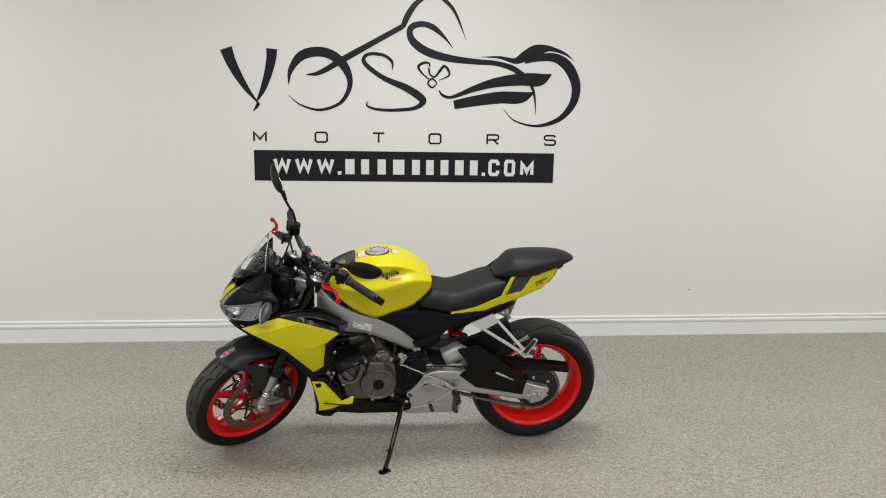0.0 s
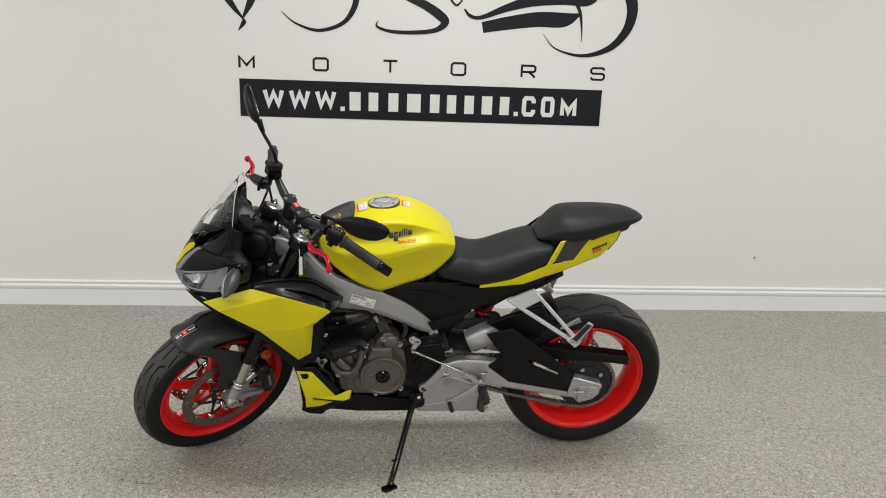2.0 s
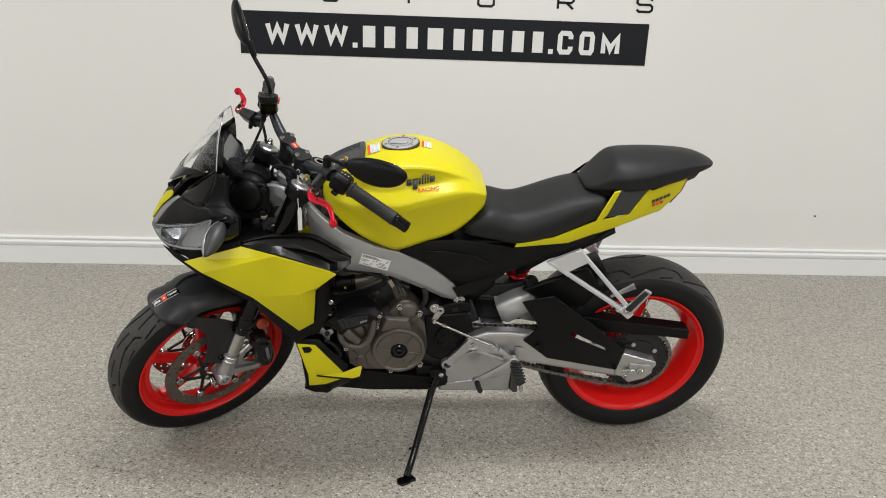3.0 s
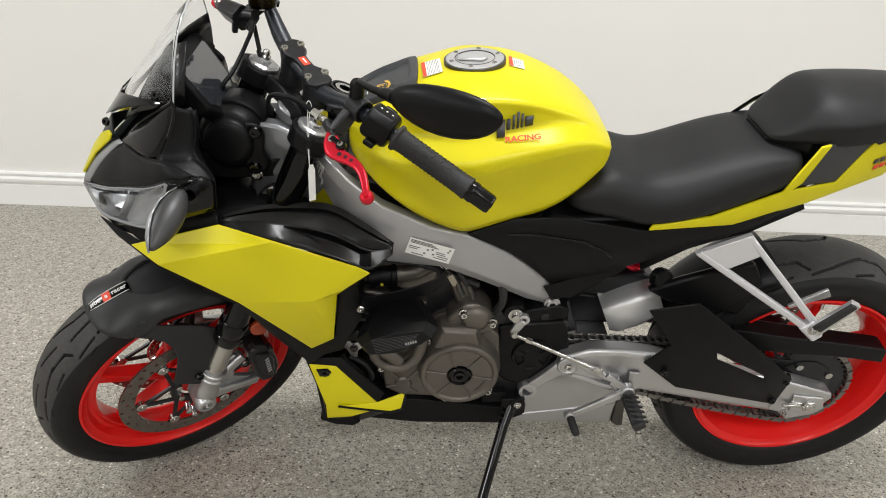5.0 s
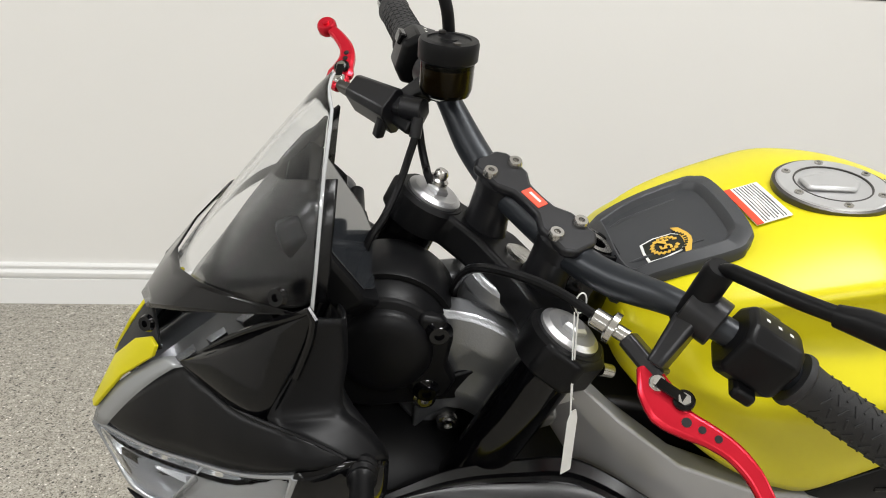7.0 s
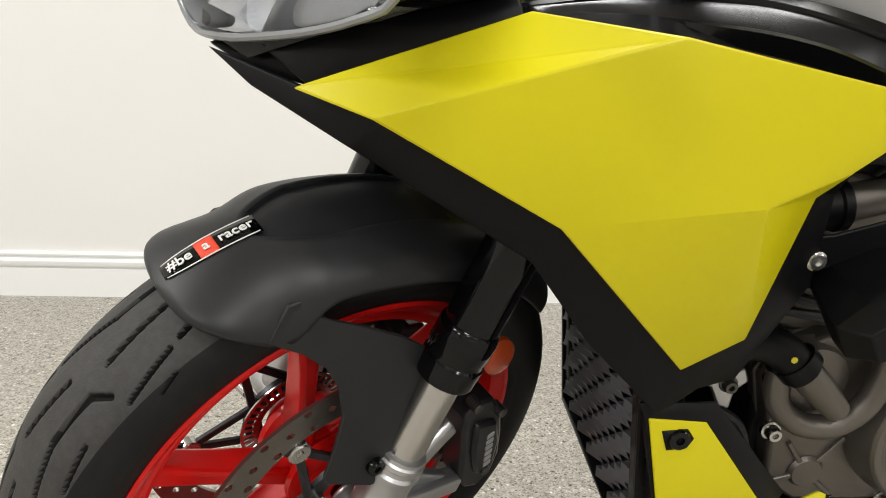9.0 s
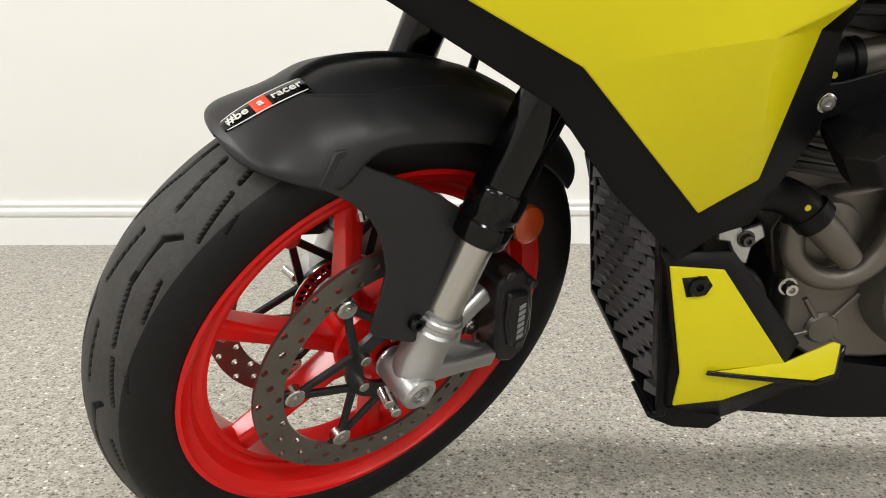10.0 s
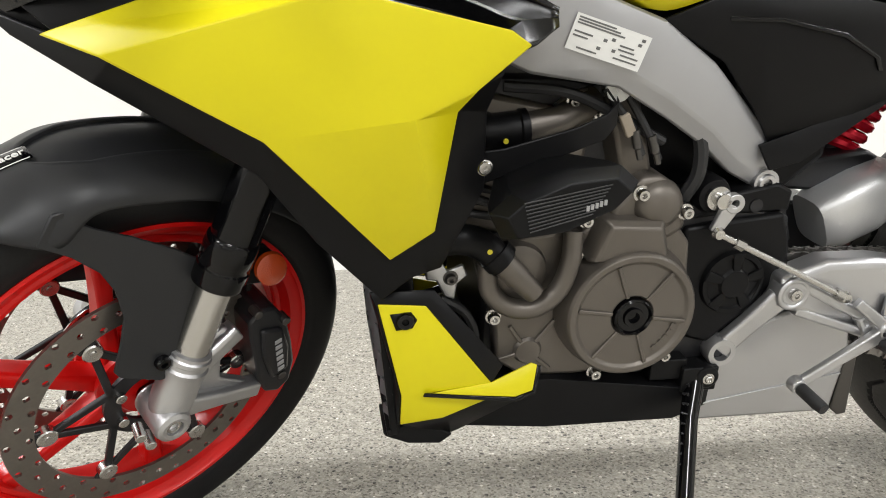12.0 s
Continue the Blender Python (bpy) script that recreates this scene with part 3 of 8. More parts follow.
sec = []
for i in range(121):
    k = 0.79 * (i / 120) ** 1.6
    e = max(0.03, 0.34 * min(1.0, max(0.0, (k - 0.135) / 0.10)) ** 0.5)
    deep = min(1.0, max(0.0, (k - 0.135) / 0.02)) * min(1.0, max(0.0, (0.50 - k) / 0.06))
    half = [(0.0, -0.0040), (e * 0.5, -0.0040), (e - 0.012, -0.0040), (e, 0.0), (e + 0.02, 0.0008), (e + 0.05, 0.0005), (e + 0.09, 0.0)] + [(e + 0.09 + (0.91 - e) * q / 12, 0.0) for q in range(1, 13)]
    row = [(-t, h) for t, h in half[:0:-1]] + half
    sec.append([crown_point(k, t, h * deep) for t, h in row])
guard = part("front_mudguard", moved(loft(sec, closed=False), STEER), SATIN, BIKE, "satin black front mudguard with side legs", solid=0.0035, smooth=40)
DOTS = []
for i in range(26):
    for j in range(11):
        k, t = 0.19 + 0.010 * i + (0.005 if j % 2 else 0), -0.26 + 0.052 * j
        if abs(t) < 0.34 * min(1.0, (k - 0.135) / 0.10) ** 0.5 - 0.05:
            c = crown_point(k, t, -0.0045)
            e1, e2 = crown_point(k + 0.0032, t, -0.0045) - c, crown_point(k, t + 0.018, -0.0045) - c
            up = e2.cross(e1).normalized()
            up = up if up.z > 0 else -up
            DOTS.append(poly3([c + e1, c + e2, c - e1, c - e2, c + up * 0.0011], [(0, 1, 4), (1, 2, 4), (2, 3, 4), (3, 0, 4)]))
tagged(part("grip_texture", moved(join(*DOTS), STEER), BLACK, guard, smooth=0), kind="stuff")
leg = [(1.458, 0.562), (1.431, 0.541), (1.408, 0.513), (1.397, 0.486), (1.3935, 0.452), (1.402, 0.420), (1.414, 0.388), (1.409, 0.378), (1.370, 0.360), (1.343, 0.356), (1.331, 0.370), (1.320, 0.392), (1.299, 0.466), (1.298, 0.486), (1.332, 0.515), (1.372, 0.544), (1.405, 0.564), (1.414, 0.571), (1.417, 0.578), (1.414, 0.584), (1.407, 0.587), (1.438, 0.586)]
for s in (1, -1):
    lp = prism(leg, 0.0785, 0.0825)
    for v in lp.verts:
        if v.co.z > 0.545:
            v.co.y -= 0.012 * ((v.co.z - 0.545) / 0.045) ** 2
        v.co.y = (v.co.y + 0.024 * max(0, min(1, (0.51 - v.co.z) / 0.13)) * (0.6 if v.co.x > 1.38 else 1)) * s
    part("mudguard_leg", moved(lp, STEER), SATIN, guard, bevel=0.0012)
    part("mudguard_screw", moved(lathe([(0.0, 0.001), (0.004, 0.001), (0.004, 0.004), (0.0075, 0.004), (0.009, 0.001), (0.009, -0.004)], (1.365, 0.1055 * s, 0.384), (0, s, 0), 18), STEER), GLOSS, guard)


# ---- bodywork ----
def mirror_y(pts, s):
    return [(x, y * s, z) for x, y, z in pts]


def shell(name, verts, faces, mat, s, parent=None, label="", solid=0.004, bevel=0.002, smooth=30, inner=True):
    bm = poly3(mirror_y(verts, s), faces)
    ob = part(name, bm, mat, parent or BIKE, label, solid=solid, bevel=bevel, smooth=smooth)
    return ob


def half_loft(rows, close=True):
    """Sections of half outlines (x, [(y, z) from the bottom to the middle of the top]) mirrored into a closed skin."""
    secs = []
    for x, half in rows:
        left = [(x + (p[2] if len(p) > 2 else 0), p[0], p[1]) for p in half]
        right = [(q[0], -q[1], q[2]) for q in left[::-1] if abs(q[1]) > 1e-6]
        secs.append(left + right)
    return loft(secs)


TANK_ROWS = (
    (0.985, ((0.070, 0.868), (0.078, 0.880), (0.080, 0.892), (0.072, 0.905), (0.055, 0.915), (0.030, 0.920), (0, 0.921))),
    (0.975, ((0.086, 0.860), (0.095, 0.875), (0.097, 0.895), (0.085, 0.915), (0.060, 0.927), (0.032, 0.932), (0, 0.933))),
    (0.935, ((0.140, 0.830), (0.150, 0.850), (0.153, 0.882), (0.134, 0.915), (0.102, 0.942), (0.055, 0.952), (0, 0.955))),
    (0.870, ((0.152, 0.779), (0.166, 0.826), (0.172, 0.889), (0.152, 0.920), (0.120, 0.958), (0.072, 0.977), (0, 0.982))),
    (0.795, ((0.145, 0.742), (0.165, 0.808), (0.177, 0.887), (0.148, 0.918), (0.131, 0.978), (0.082, 1.000), (0, 1.006))),
    (0.770, ((0.141, 0.736), (0.163, 0.806), (0.177, 0.892), (0.147, 0.922), (0.130, 0.983), (0.082, 1.003), (0, 1.009))),
    (0.700, ((0.134, 0.764), (0.154, 0.822), (0.173, 0.912), (0.147, 0.932), (0.126, 0.982), (0.080, 0.999), (0, 1.004))),
    (0.640, ((0.124, 0.772), (0.142, 0.832), (0.163, 0.926), (0.145, 0.938), (0.116, 0.966), (0.070, 0.980), (0, 0.984))),
    (0.584, ((0.112, 0.806), (0.126, 0.858), (0.136, 0.922), (0.126, 0.934), (0.092, 0.948), (0.050, 0.953), (0, 0.954))),
    (0.541, ((0.098, 0.852), (0.108, 0.876), (0.108, 0.898), (0.098, 0.906), (0.070, 0.911), (0.036, 0.912), (0, 0.912))),
    (0.526, ((0.085, 0.862), (0.092, 0.878), (0.092, 0.888), (0.082, 0.893), (0.060, 0.896), (0.030, 0.896), (0, 0.896))))


def shouldered(x, half):
    """A tank section with a crisp crest, a hollow below it and a shoulder that overhangs the knee."""
    b, p1, sh, p3, cr, t, c = half
    f = max(0.0, min(1.0, (x - 0.56) / 0.06)) * max(0.0, min(1.0, (0.93 - x) / 0.06))
    low = (p1[0] - 0.014 * f, p1[1])
    sh = (sh[0] + 0.005 * f, sh[1])
    hollow = (p3[0] * (1 - f) + (cr[0] + 0.001) * f, p3[1] * (1 - f) + (sh[1] * 0.52 + cr[1] * 0.48) * f)
    wall = ((hollow[0] + cr[0]) / 2 * (1 - f) + (cr[0] - 0.001) * f, (hollow[1] + cr[1]) / 2 * (1 - f) + (cr[1] - 0.012) * f)
    crest = (cr[0] + 0.003 * f, cr[1] + 0.002 * f)
    return x, (b, low, sh, hollow, wall, crest, t, c)


TANK_SECTIONS = [shouldered(x, half) for x, half in TANK_ROWS]
TANK = part("fuel_tank", half_loft(TANK_SECTIONS), YELLOW, BIKE, "acid yellow fuel tank with sharp knee recesses", subsurf=2)
tk = TANK.data
# keep the shoulder line of the tank crisp
crease = tk.attributes.new("crease_edge", "FLOAT", "EDGE")
for e in tk.edges:
    a, b = tk.vertices[e.vertices[0]], tk.vertices[e.vertices[1]]
    ia, ib = e.vertices[0] % 15, e.vertices[1] % 15
    if ia == ib and ia in (2, 12):
        crease.data[e.index].value = 0.92
    elif ia == ib and ia in (0, 14):
        crease.data[e.index].value = 0.9
    elif ia == ib and ia in (5, 9, 4, 10, 3, 11):
        crease.data[e.index].value = (0.9 if ia in (5, 9) else 0.6) if a.co.x > 0.6 and b.co.x > 0.6 else 0.2

# filler cap with its bolts and flap
CAPM = material("satin_silver_cap", (0.50, 0.50, 0.50), 0.36, metal=0.55, vary=0.04)
cm = Matrix.Translation((0.770, -0.002, 1.0036)) @ Matrix.Rotation(radians(5), 4, "Y")
cap = part("filler_cap", moved(lathe([(0.0, 0.0035), (0.034, 0.0035), (0.035, 0.0045), (0.049, 0.0045), (0.0505, 0.003), (0.0505, -0.004)], (0, 0, 0), (0, 0, 1), 56), cm), CAPM, TANK, "round silver fuel filler cap with six screws")
part("cap_rim", moved(lathe([(0.0505, 0.0035), (0.0535, 0.0025), (0.0535, -0.012), (0.0505, -0.012)], (0, 0, 0), (0, 0, 1), 56, closed=True), cm), DARKSTEEL, TANK)
part("cap_groove", moved(lathe([(0.0335, 0.0036), (0.0338, 0.0050), (0.0350, 0.0050), (0.0353, 0.0036)], (0, 0, 0), (0, 0, 1), 56, closed=True), cm), DARKSTEEL, TANK)
part("cap_flap", moved(prism([(-0.030, 0.010), (-0.014, 0.014), (0.012, 0.020), (0.022, 0.008), (0.022, -0.008), (0.012, -0.020), (-0.014, -0.014), (-0.030, -0.010)], 0.0035, 0.0085, axis=2), cm @ Matrix.Rotation(radians(180), 4, "Z")), CAPM, TANK, bevel=0.003)
for k in range(6):
    a = 2 * math.pi * k / 6 + 0.3
    part("cap_screw", moved(lathe([(0.0, 0.0045), (0.0018, 0.0045), (0.0018, 0.006), (0.0040, 0.006), (0.0042, 0.004)], (0.0425 * math.cos(a), 0.0425 * math.sin(a), 0), (0, 0, 1), 14), cm), STEEL, TANK)

# black ignition-side cover in front of the filler, with a raised border
COVER = material("grey_black_moulded_cover", (0.032, 0.034, 0.038), 0.45, vary=0.1, bump=0.1, bump_scale=1400)


def on_tank(x, y):
    """Height of the tank's top surface, near the middle."""
    zc = np.interp(x, [0.512, 0.528, 0.575, 0.635, 0.70, 0.77, 0.795, 0.87, 0.935, 0.975, 0.985], [0.893, 0.909, 0.950, 0.981, 1.000, 1.006, 1.004, 0.980, 0.953, 0.931, 0.919])
    return float(zc) - 1.05 * y * y


def tank_patch(outline, lift, thick):
    pts = [(x, y, on_tank(x, y) + lift) for x, y in outline]
    bm = bmesh.new()
    t = [bm.verts.new(p) for p in pts]
    b = [bm.verts.new((p[0], p[1], p[2] - thick)) for p in pts]
    c = Vector((sum(p[0] for p in pts) / len(pts), sum(p[1] for p in pts) / len(pts), 0))
    m = bm.verts.new((c.x, c.y, on_tank(c.x, c.y) + lift))
    for i in range(len(pts)):
        j = (i + 1) % len(pts)
        bm.faces.new((t[i], t[j], m))
        bm.faces.new((t[i], t[j], b[j], b[i]))
    return bm


cov = [(0.985, -0.050), (0.985, 0.050), (0.955, 0.062), (0.892, 0.068), (0.876, 0.061), (0.868, 0.042), (0.868, -0.042), (0.876, -0.061), (0.892, -0.068), (0.955, -0.062)]
CC = (0.930, 0.0)


def rounded(pts, n=5):
    return [(q.x, q.y) for q in smooth_path([(*p, 0) for p in pts + pts[:1]], n)][:-1]


def ring_skin(outline, rings):
    """A moulding over the tank: rings of (share of the outline, lift)."""
    bm = bmesh.new()
    rows = [[bm.verts.new((CC[0] + (x - CC[0]) * fx, y * fy, on_tank(CC[0] + (x - CC[0]) * fx, y * fy) + h)) for x, y in outline] for fx, fy, h in rings]
    n = len(outline)
    for a, b in zip(rows, rows[1:]):
        for i in range(n):
            bm.faces.new((a[i], a[(i + 1) % n], b[(i + 1) % n], b[i]))
    bm.faces.new(rows[-1])
    return bm


tc = part("tank_cover", ring_skin(rounded(cov), ((1.0, 1.0, -0.006), (1.0, 1.0, 0.008), (0.975, 0.97, 0.0115), (0.80, 0.80, 0.0135), (0.775, 0.775, 0.0125), (0.735, 0.73, 0.0062), (0.70, 0.69, 0.0055), (0.35, 0.35, 0.0055))), COVER, TANK, "dark grey moulded cover on the front of the tank", smooth=32)
for q in (1, -1):
    part("cover_ridge", tube([(x, y, on_tank(x, y) + 0.0055) for x, y in ((0.985, 0.026 * q), (0.955, 0.033 * q), (0.905, 0.037 * q))], [0.0022, 0.0022, 0.0008], 8), COVER, tc)
# shield badge on the cover, with a ribbon over it
GOLD = material("gold_print", (0.62, 0.38, 0.05), 0.45, vary=0.05)
BADGEDARK = material("dark_badge_print", (0.012, 0.014, 0.010), 0.35, vary=0.1)
bx, by = 0.936, 0.029


def badge_patch(pts, lift, k=1.0):
    return tank_patch([(bx - a * k, by + b * k) for a, b in pts], lift + 0.0036, 0.0006)


shield = [(0.0165, -0.0125), (0.0175, 0.0), (0.0165, 0.0125), (0.006, 0.0145), (-0.010, 0.0125), (-0.017, 0.006), (-0.0205, 0.0), (-0.017, -0.006), (-0.010, -0.0125), (0.006, -0.0145)]
shield = [(-a, b) for a, b in shield]
BADGE = part("badge", badge_patch(shield, 0.0030, 1.06), WHITE, tc, "shield badge with a gold laurel and a ribbon")
part("badge_field", badge_patch(shield, 0.0034, 0.94), BADGEDARK, BADGE)
part("badge_laurel", join(*[badge_patch([(0.0105 * math.cos(a) + 0.0022 * math.cos(b), 0.0100 * math.sin(a) + 0.0022 * math.sin(b)) for b in (a, a + 1.3, a + 3.14, a + 4.44)], 0.0039) for a in [0.45 + 5.4 * k / 15 for k in range(16)]]), GOLD, BADGE)
part("badge_ribbon", badge_patch([(0.011, -0.020), (0.017, -0.017), (0.0215, -0.006), (0.0225, 0.0), (0.0215, 0.006), (0.017, 0.017), (0.011, 0.020), (0.0145, 0.008), (0.0155, 0.0), (0.0145, -0.008)], 0.0042), GOLD, BADGE)
part("ribbon_print", join(*[badge_patch([(0.0175 - 0.00004 * (y * 1000) ** 2 + d, y + e) for d, e in ((-0.0014, -0.0008), (-0.0014, 0.0008), (0.0014, 0.0008), (0.0014, -0.0008))], 0.0047) for y in (-0.0125, -0.010, -0.0075, -0.005, -0.0015, 0.0015, 0.0045, 0.007, 0.010, 0.0125)]), BADGEDARK, BADGE)


def text_on(body, size, m, mat, parent, name="lettering", width=None, bold=0.0):
    cu = bpy.data.curves.new(name, "FONT")
    cu.body, cu.size, cu.align_x, cu.align_y, cu.extrude, cu.offset = body, size, "CENTER", "CENTER", 0.0003, bold
    cu.materials.append(mat)
    ob = new(name, cu)
    ob.parent = parent
    ob.matrix_basis = m
    return ob


def frame_of(origin, right, up):
    """A pose whose x runs along right and y along up."""
    r = Vector(right).normalized()
    u = Vector(up)
    u = (u - r * u.dot(r)).normalized()
    n = r.cross(u)
    return Matrix.Translation(origin) @ Matrix((r, u, n)).transposed().to_4x4()


text_on("54", 0.0150, frame_of((bx, by, on_tank(bx, by) + 0.0079), (0, -1, 0), (1, 0, -0.35)), GOLD, BADGE, bold=0.0003)
# warning stickers beside the cap: white with a red edge and small print
REDINK = material("red_ink", (0.75, 0.06, 0.02), 0.5)
GREYINK = material("grey_ink", (0.12, 0.12, 0.12), 0.6)


def warning_sticker(cx, cy, w, h, turn):
    base = None

    def quad(x0, y0, x1, y1, lift):
        c, s = math.cos(turn), math.sin(turn)
        out = []
        for x, y in ((x0, y0), (x1, y0), (x1, y1), (x0, y1)):
            out.append((cx + c * x - s * y, cy + s * x + c * y))
        return tank_patch(out, lift, 0.0006)

    base = part("warning_sticker", quad(-w / 2, -h / 2, w / 2, h / 2, 0.0028), WHITE, TANK, "white warning sticker with a red edge and small print")
    part("sticker_band", quad(w / 2 - 0.006, -h / 2, w / 2, h / 2, 0.0033), REDINK, base)
    lines = 8 if w > 0.03 else 4
    for k in range(lines):
        x = w / 2 - 0.0085 - k * (w - 0.011) / lines
        part("print_line", quad(x - 0.0007, -h / 2 + 0.002, x, h / 2 - 0.002 - 0.004 * (k % 3 == 2), 0.0033), GREYINK, base)


warning_sticker(0.844, 0.004, 0.032, 0.064, 0.05)
warning_sticker(0.697, -0.004, 0.026, 0.044, -0.05)

# maker's mark on the tank flank as plain dark bars, and the word below it in red
INK = material("dark_grey_vinyl", (0.045, 0.045, 0.05), 0.4)


def flank(x, z):
    """Half width of the tank above the shoulder."""
    rows = sorted(TANK_SECTIONS, key=lambda r: r[0])
    ys = [float(np.interp(z, [p[1] for p in half[2:6]], [p[0] for p in half[2:6]])) for _, half in rows]
    return float(np.interp(x, [r[0] for r in rows], ys))


mark = ((0.000, 0.013, 0.0, 0.016), (0.016, 0.029, -0.008, 0.016), (0.032, 0.038, 0.0, 0.016), (0.041, 0.045, 0.0, 0.022), (0.048, 0.052, 0.0, 0.026), (0.055, 0.059, 0.0, 0.022), (0.062, 0.075, 0.0, 0.016))

BEAM = None
# ---- seats ----
part("rider_seat", half_loft((
    (0.605, ((0.100, 0.776), (0.120, 0.781), (0.121, 0.788), (0.108, 0.796), (0.060, 0.798), (0, 0.798))),
    (0.545, ((0.105, 0.764), (0.123, 0.770), (0.124, 0.812), (0.110, 0.838), (0.060, 0.842), (0, 0.842))),
    (0.500, ((0.108, 0.756), (0.126, 0.764), (0.124, 0.812), (0.098, 0.845), (0.055, 0.850), (0, 0.850))),
    (0.445, ((0.112, 0.742), (0.130, 0.750), (0.128, 0.788), (0.102, 0.822), (0.055, 0.829), (0, 0.828))),
    (0.385, ((0.114, 0.755), (0.131, 0.763), (0.130, 0.806), (0.106, 0.838), (0.055, 0.846), (0, 0.844))),
    (0.315, ((0.112, 0.778), (0.128, 0.787), (0.128, 0.836), (0.106, 0.866), (0.055, 0.876), (0, 0.876))),
    (0.255, ((0.106, 0.802), (0.122, 0.812), (0.122, 0.862), (0.102, 0.884), (0.055, 0.890), (0, 0.890))),
    (0.205, ((0.100, 0.824), (0.116, 0.836), (0.114, 0.880), (0.098, 0.890), (0.055, 0.894), (0, 0.894))),
    (0.180, ((0.098, 0.836), (0.112, 0.846), (0.110, 0.880), (0.096, 0.888), (0.055, 0.892), (0, 0.892))))), SEATV, BIKE, "black vinyl rider seat", subsurf=2)
PSEAT = part("passenger_seat", half_loft((
    (0.238, ((0.040, 0.893, 0.006), (0.052, 0.897, 0.008), (0.053, 0.903, 0.006), (0.046, 0.909), (0.025, 0.912), (0, 0.913))),
    (0.212, ((0.058, 0.897, 0.008), (0.072, 0.902, 0.010), (0.073, 0.914, 0.006), (0.062, 0.926), (0.034, 0.931, -0.002), (0, 0.933, -0.004))),
    (0.190, ((0.072, 0.902, 0.006), (0.086, 0.908, 0.008), (0.087, 0.936, 0.002), (0.072, 0.964, -0.008), (0.040, 0.974, -0.012), (0, 0.977, -0.012))),
    (0.168, ((0.084, 0.906, 0.004), (0.099, 0.913, 0.004), (0.100, 0.946), (0.080, 0.975, -0.006), (0.044, 0.987, -0.010), (0, 0.991, -0.010))),
    (0.138, ((0.102, 0.908), (0.116, 0.915), (0.118, 0.953), (0.088, 0.980), (0.046, 0.990), (0, 0.995))),
    (0.060, ((0.096, 0.916), (0.110, 0.925), (0.109, 0.966), (0.084, 0.986), (0.042, 0.994), (0, 0.998))),
    (-0.020, ((0.074, 0.938), (0.087, 0.946), (0.086, 0.978), (0.068, 0.989), (0.036, 0.996), (0, 1.000))),
    (-0.080, ((0.056, 0.953), (0.066, 0.959), (0.064, 0.981), (0.052, 0.989), (0.028, 0.993), (0, 0.995))),
    (-0.114, ((0.036, 0.960), (0.044, 0.963), (0.043, 0.972), (0.036, 0.979), (0.018, 0.983), (0, 0.984))),
    (-0.138, ((0.014, 0.964), (0.020, 0.965), (0.020, 0.968), (0.016, 0.970), (0.008, 0.971), (0, 0.971))))), SEATV, BIKE, "black vinyl passenger seat on the raised tail", subsurf=2)
crease = PSEAT.data.attributes.new("crease_edge", "FLOAT", "EDGE")
for e in PSEAT.data.edges:
    if e.vertices[0] % 11 == e.vertices[1] % 11 and e.vertices[0] % 11 in (1, 2, 8, 9):
        crease.data[e.index].value = 0.80 if e.vertices[0] % 11 in (1, 9) else 0.60
part("seat_base", half_loft((
    (0.240, ((0.030, 0.880), (0.046, 0.886), (0.044, 0.897), (0, 0.897))),
    (0.180, ((0.060, 0.860), (0.088, 0.890), (0.090, 0.909), (0, 0.920))),
    (0.060, ((0.060, 0.870), (0.088, 0.905), (0.096, 0.925), (0, 0.935))),
    (-0.080, ((0.040, 0.930), (0.056, 0.950), (0.060, 0.966), (0, 0.975))))), BLACK, BIKE, bevel=0.002)
# passenger strap across the seat front
part("seat_strap", tube([(0.246, -0.098, 0.876), (0.205, -0.108, 0.904), (0.160, -0.110, 0.928)], 0.012, 8, flat=0.25), BLACK, BIKE)

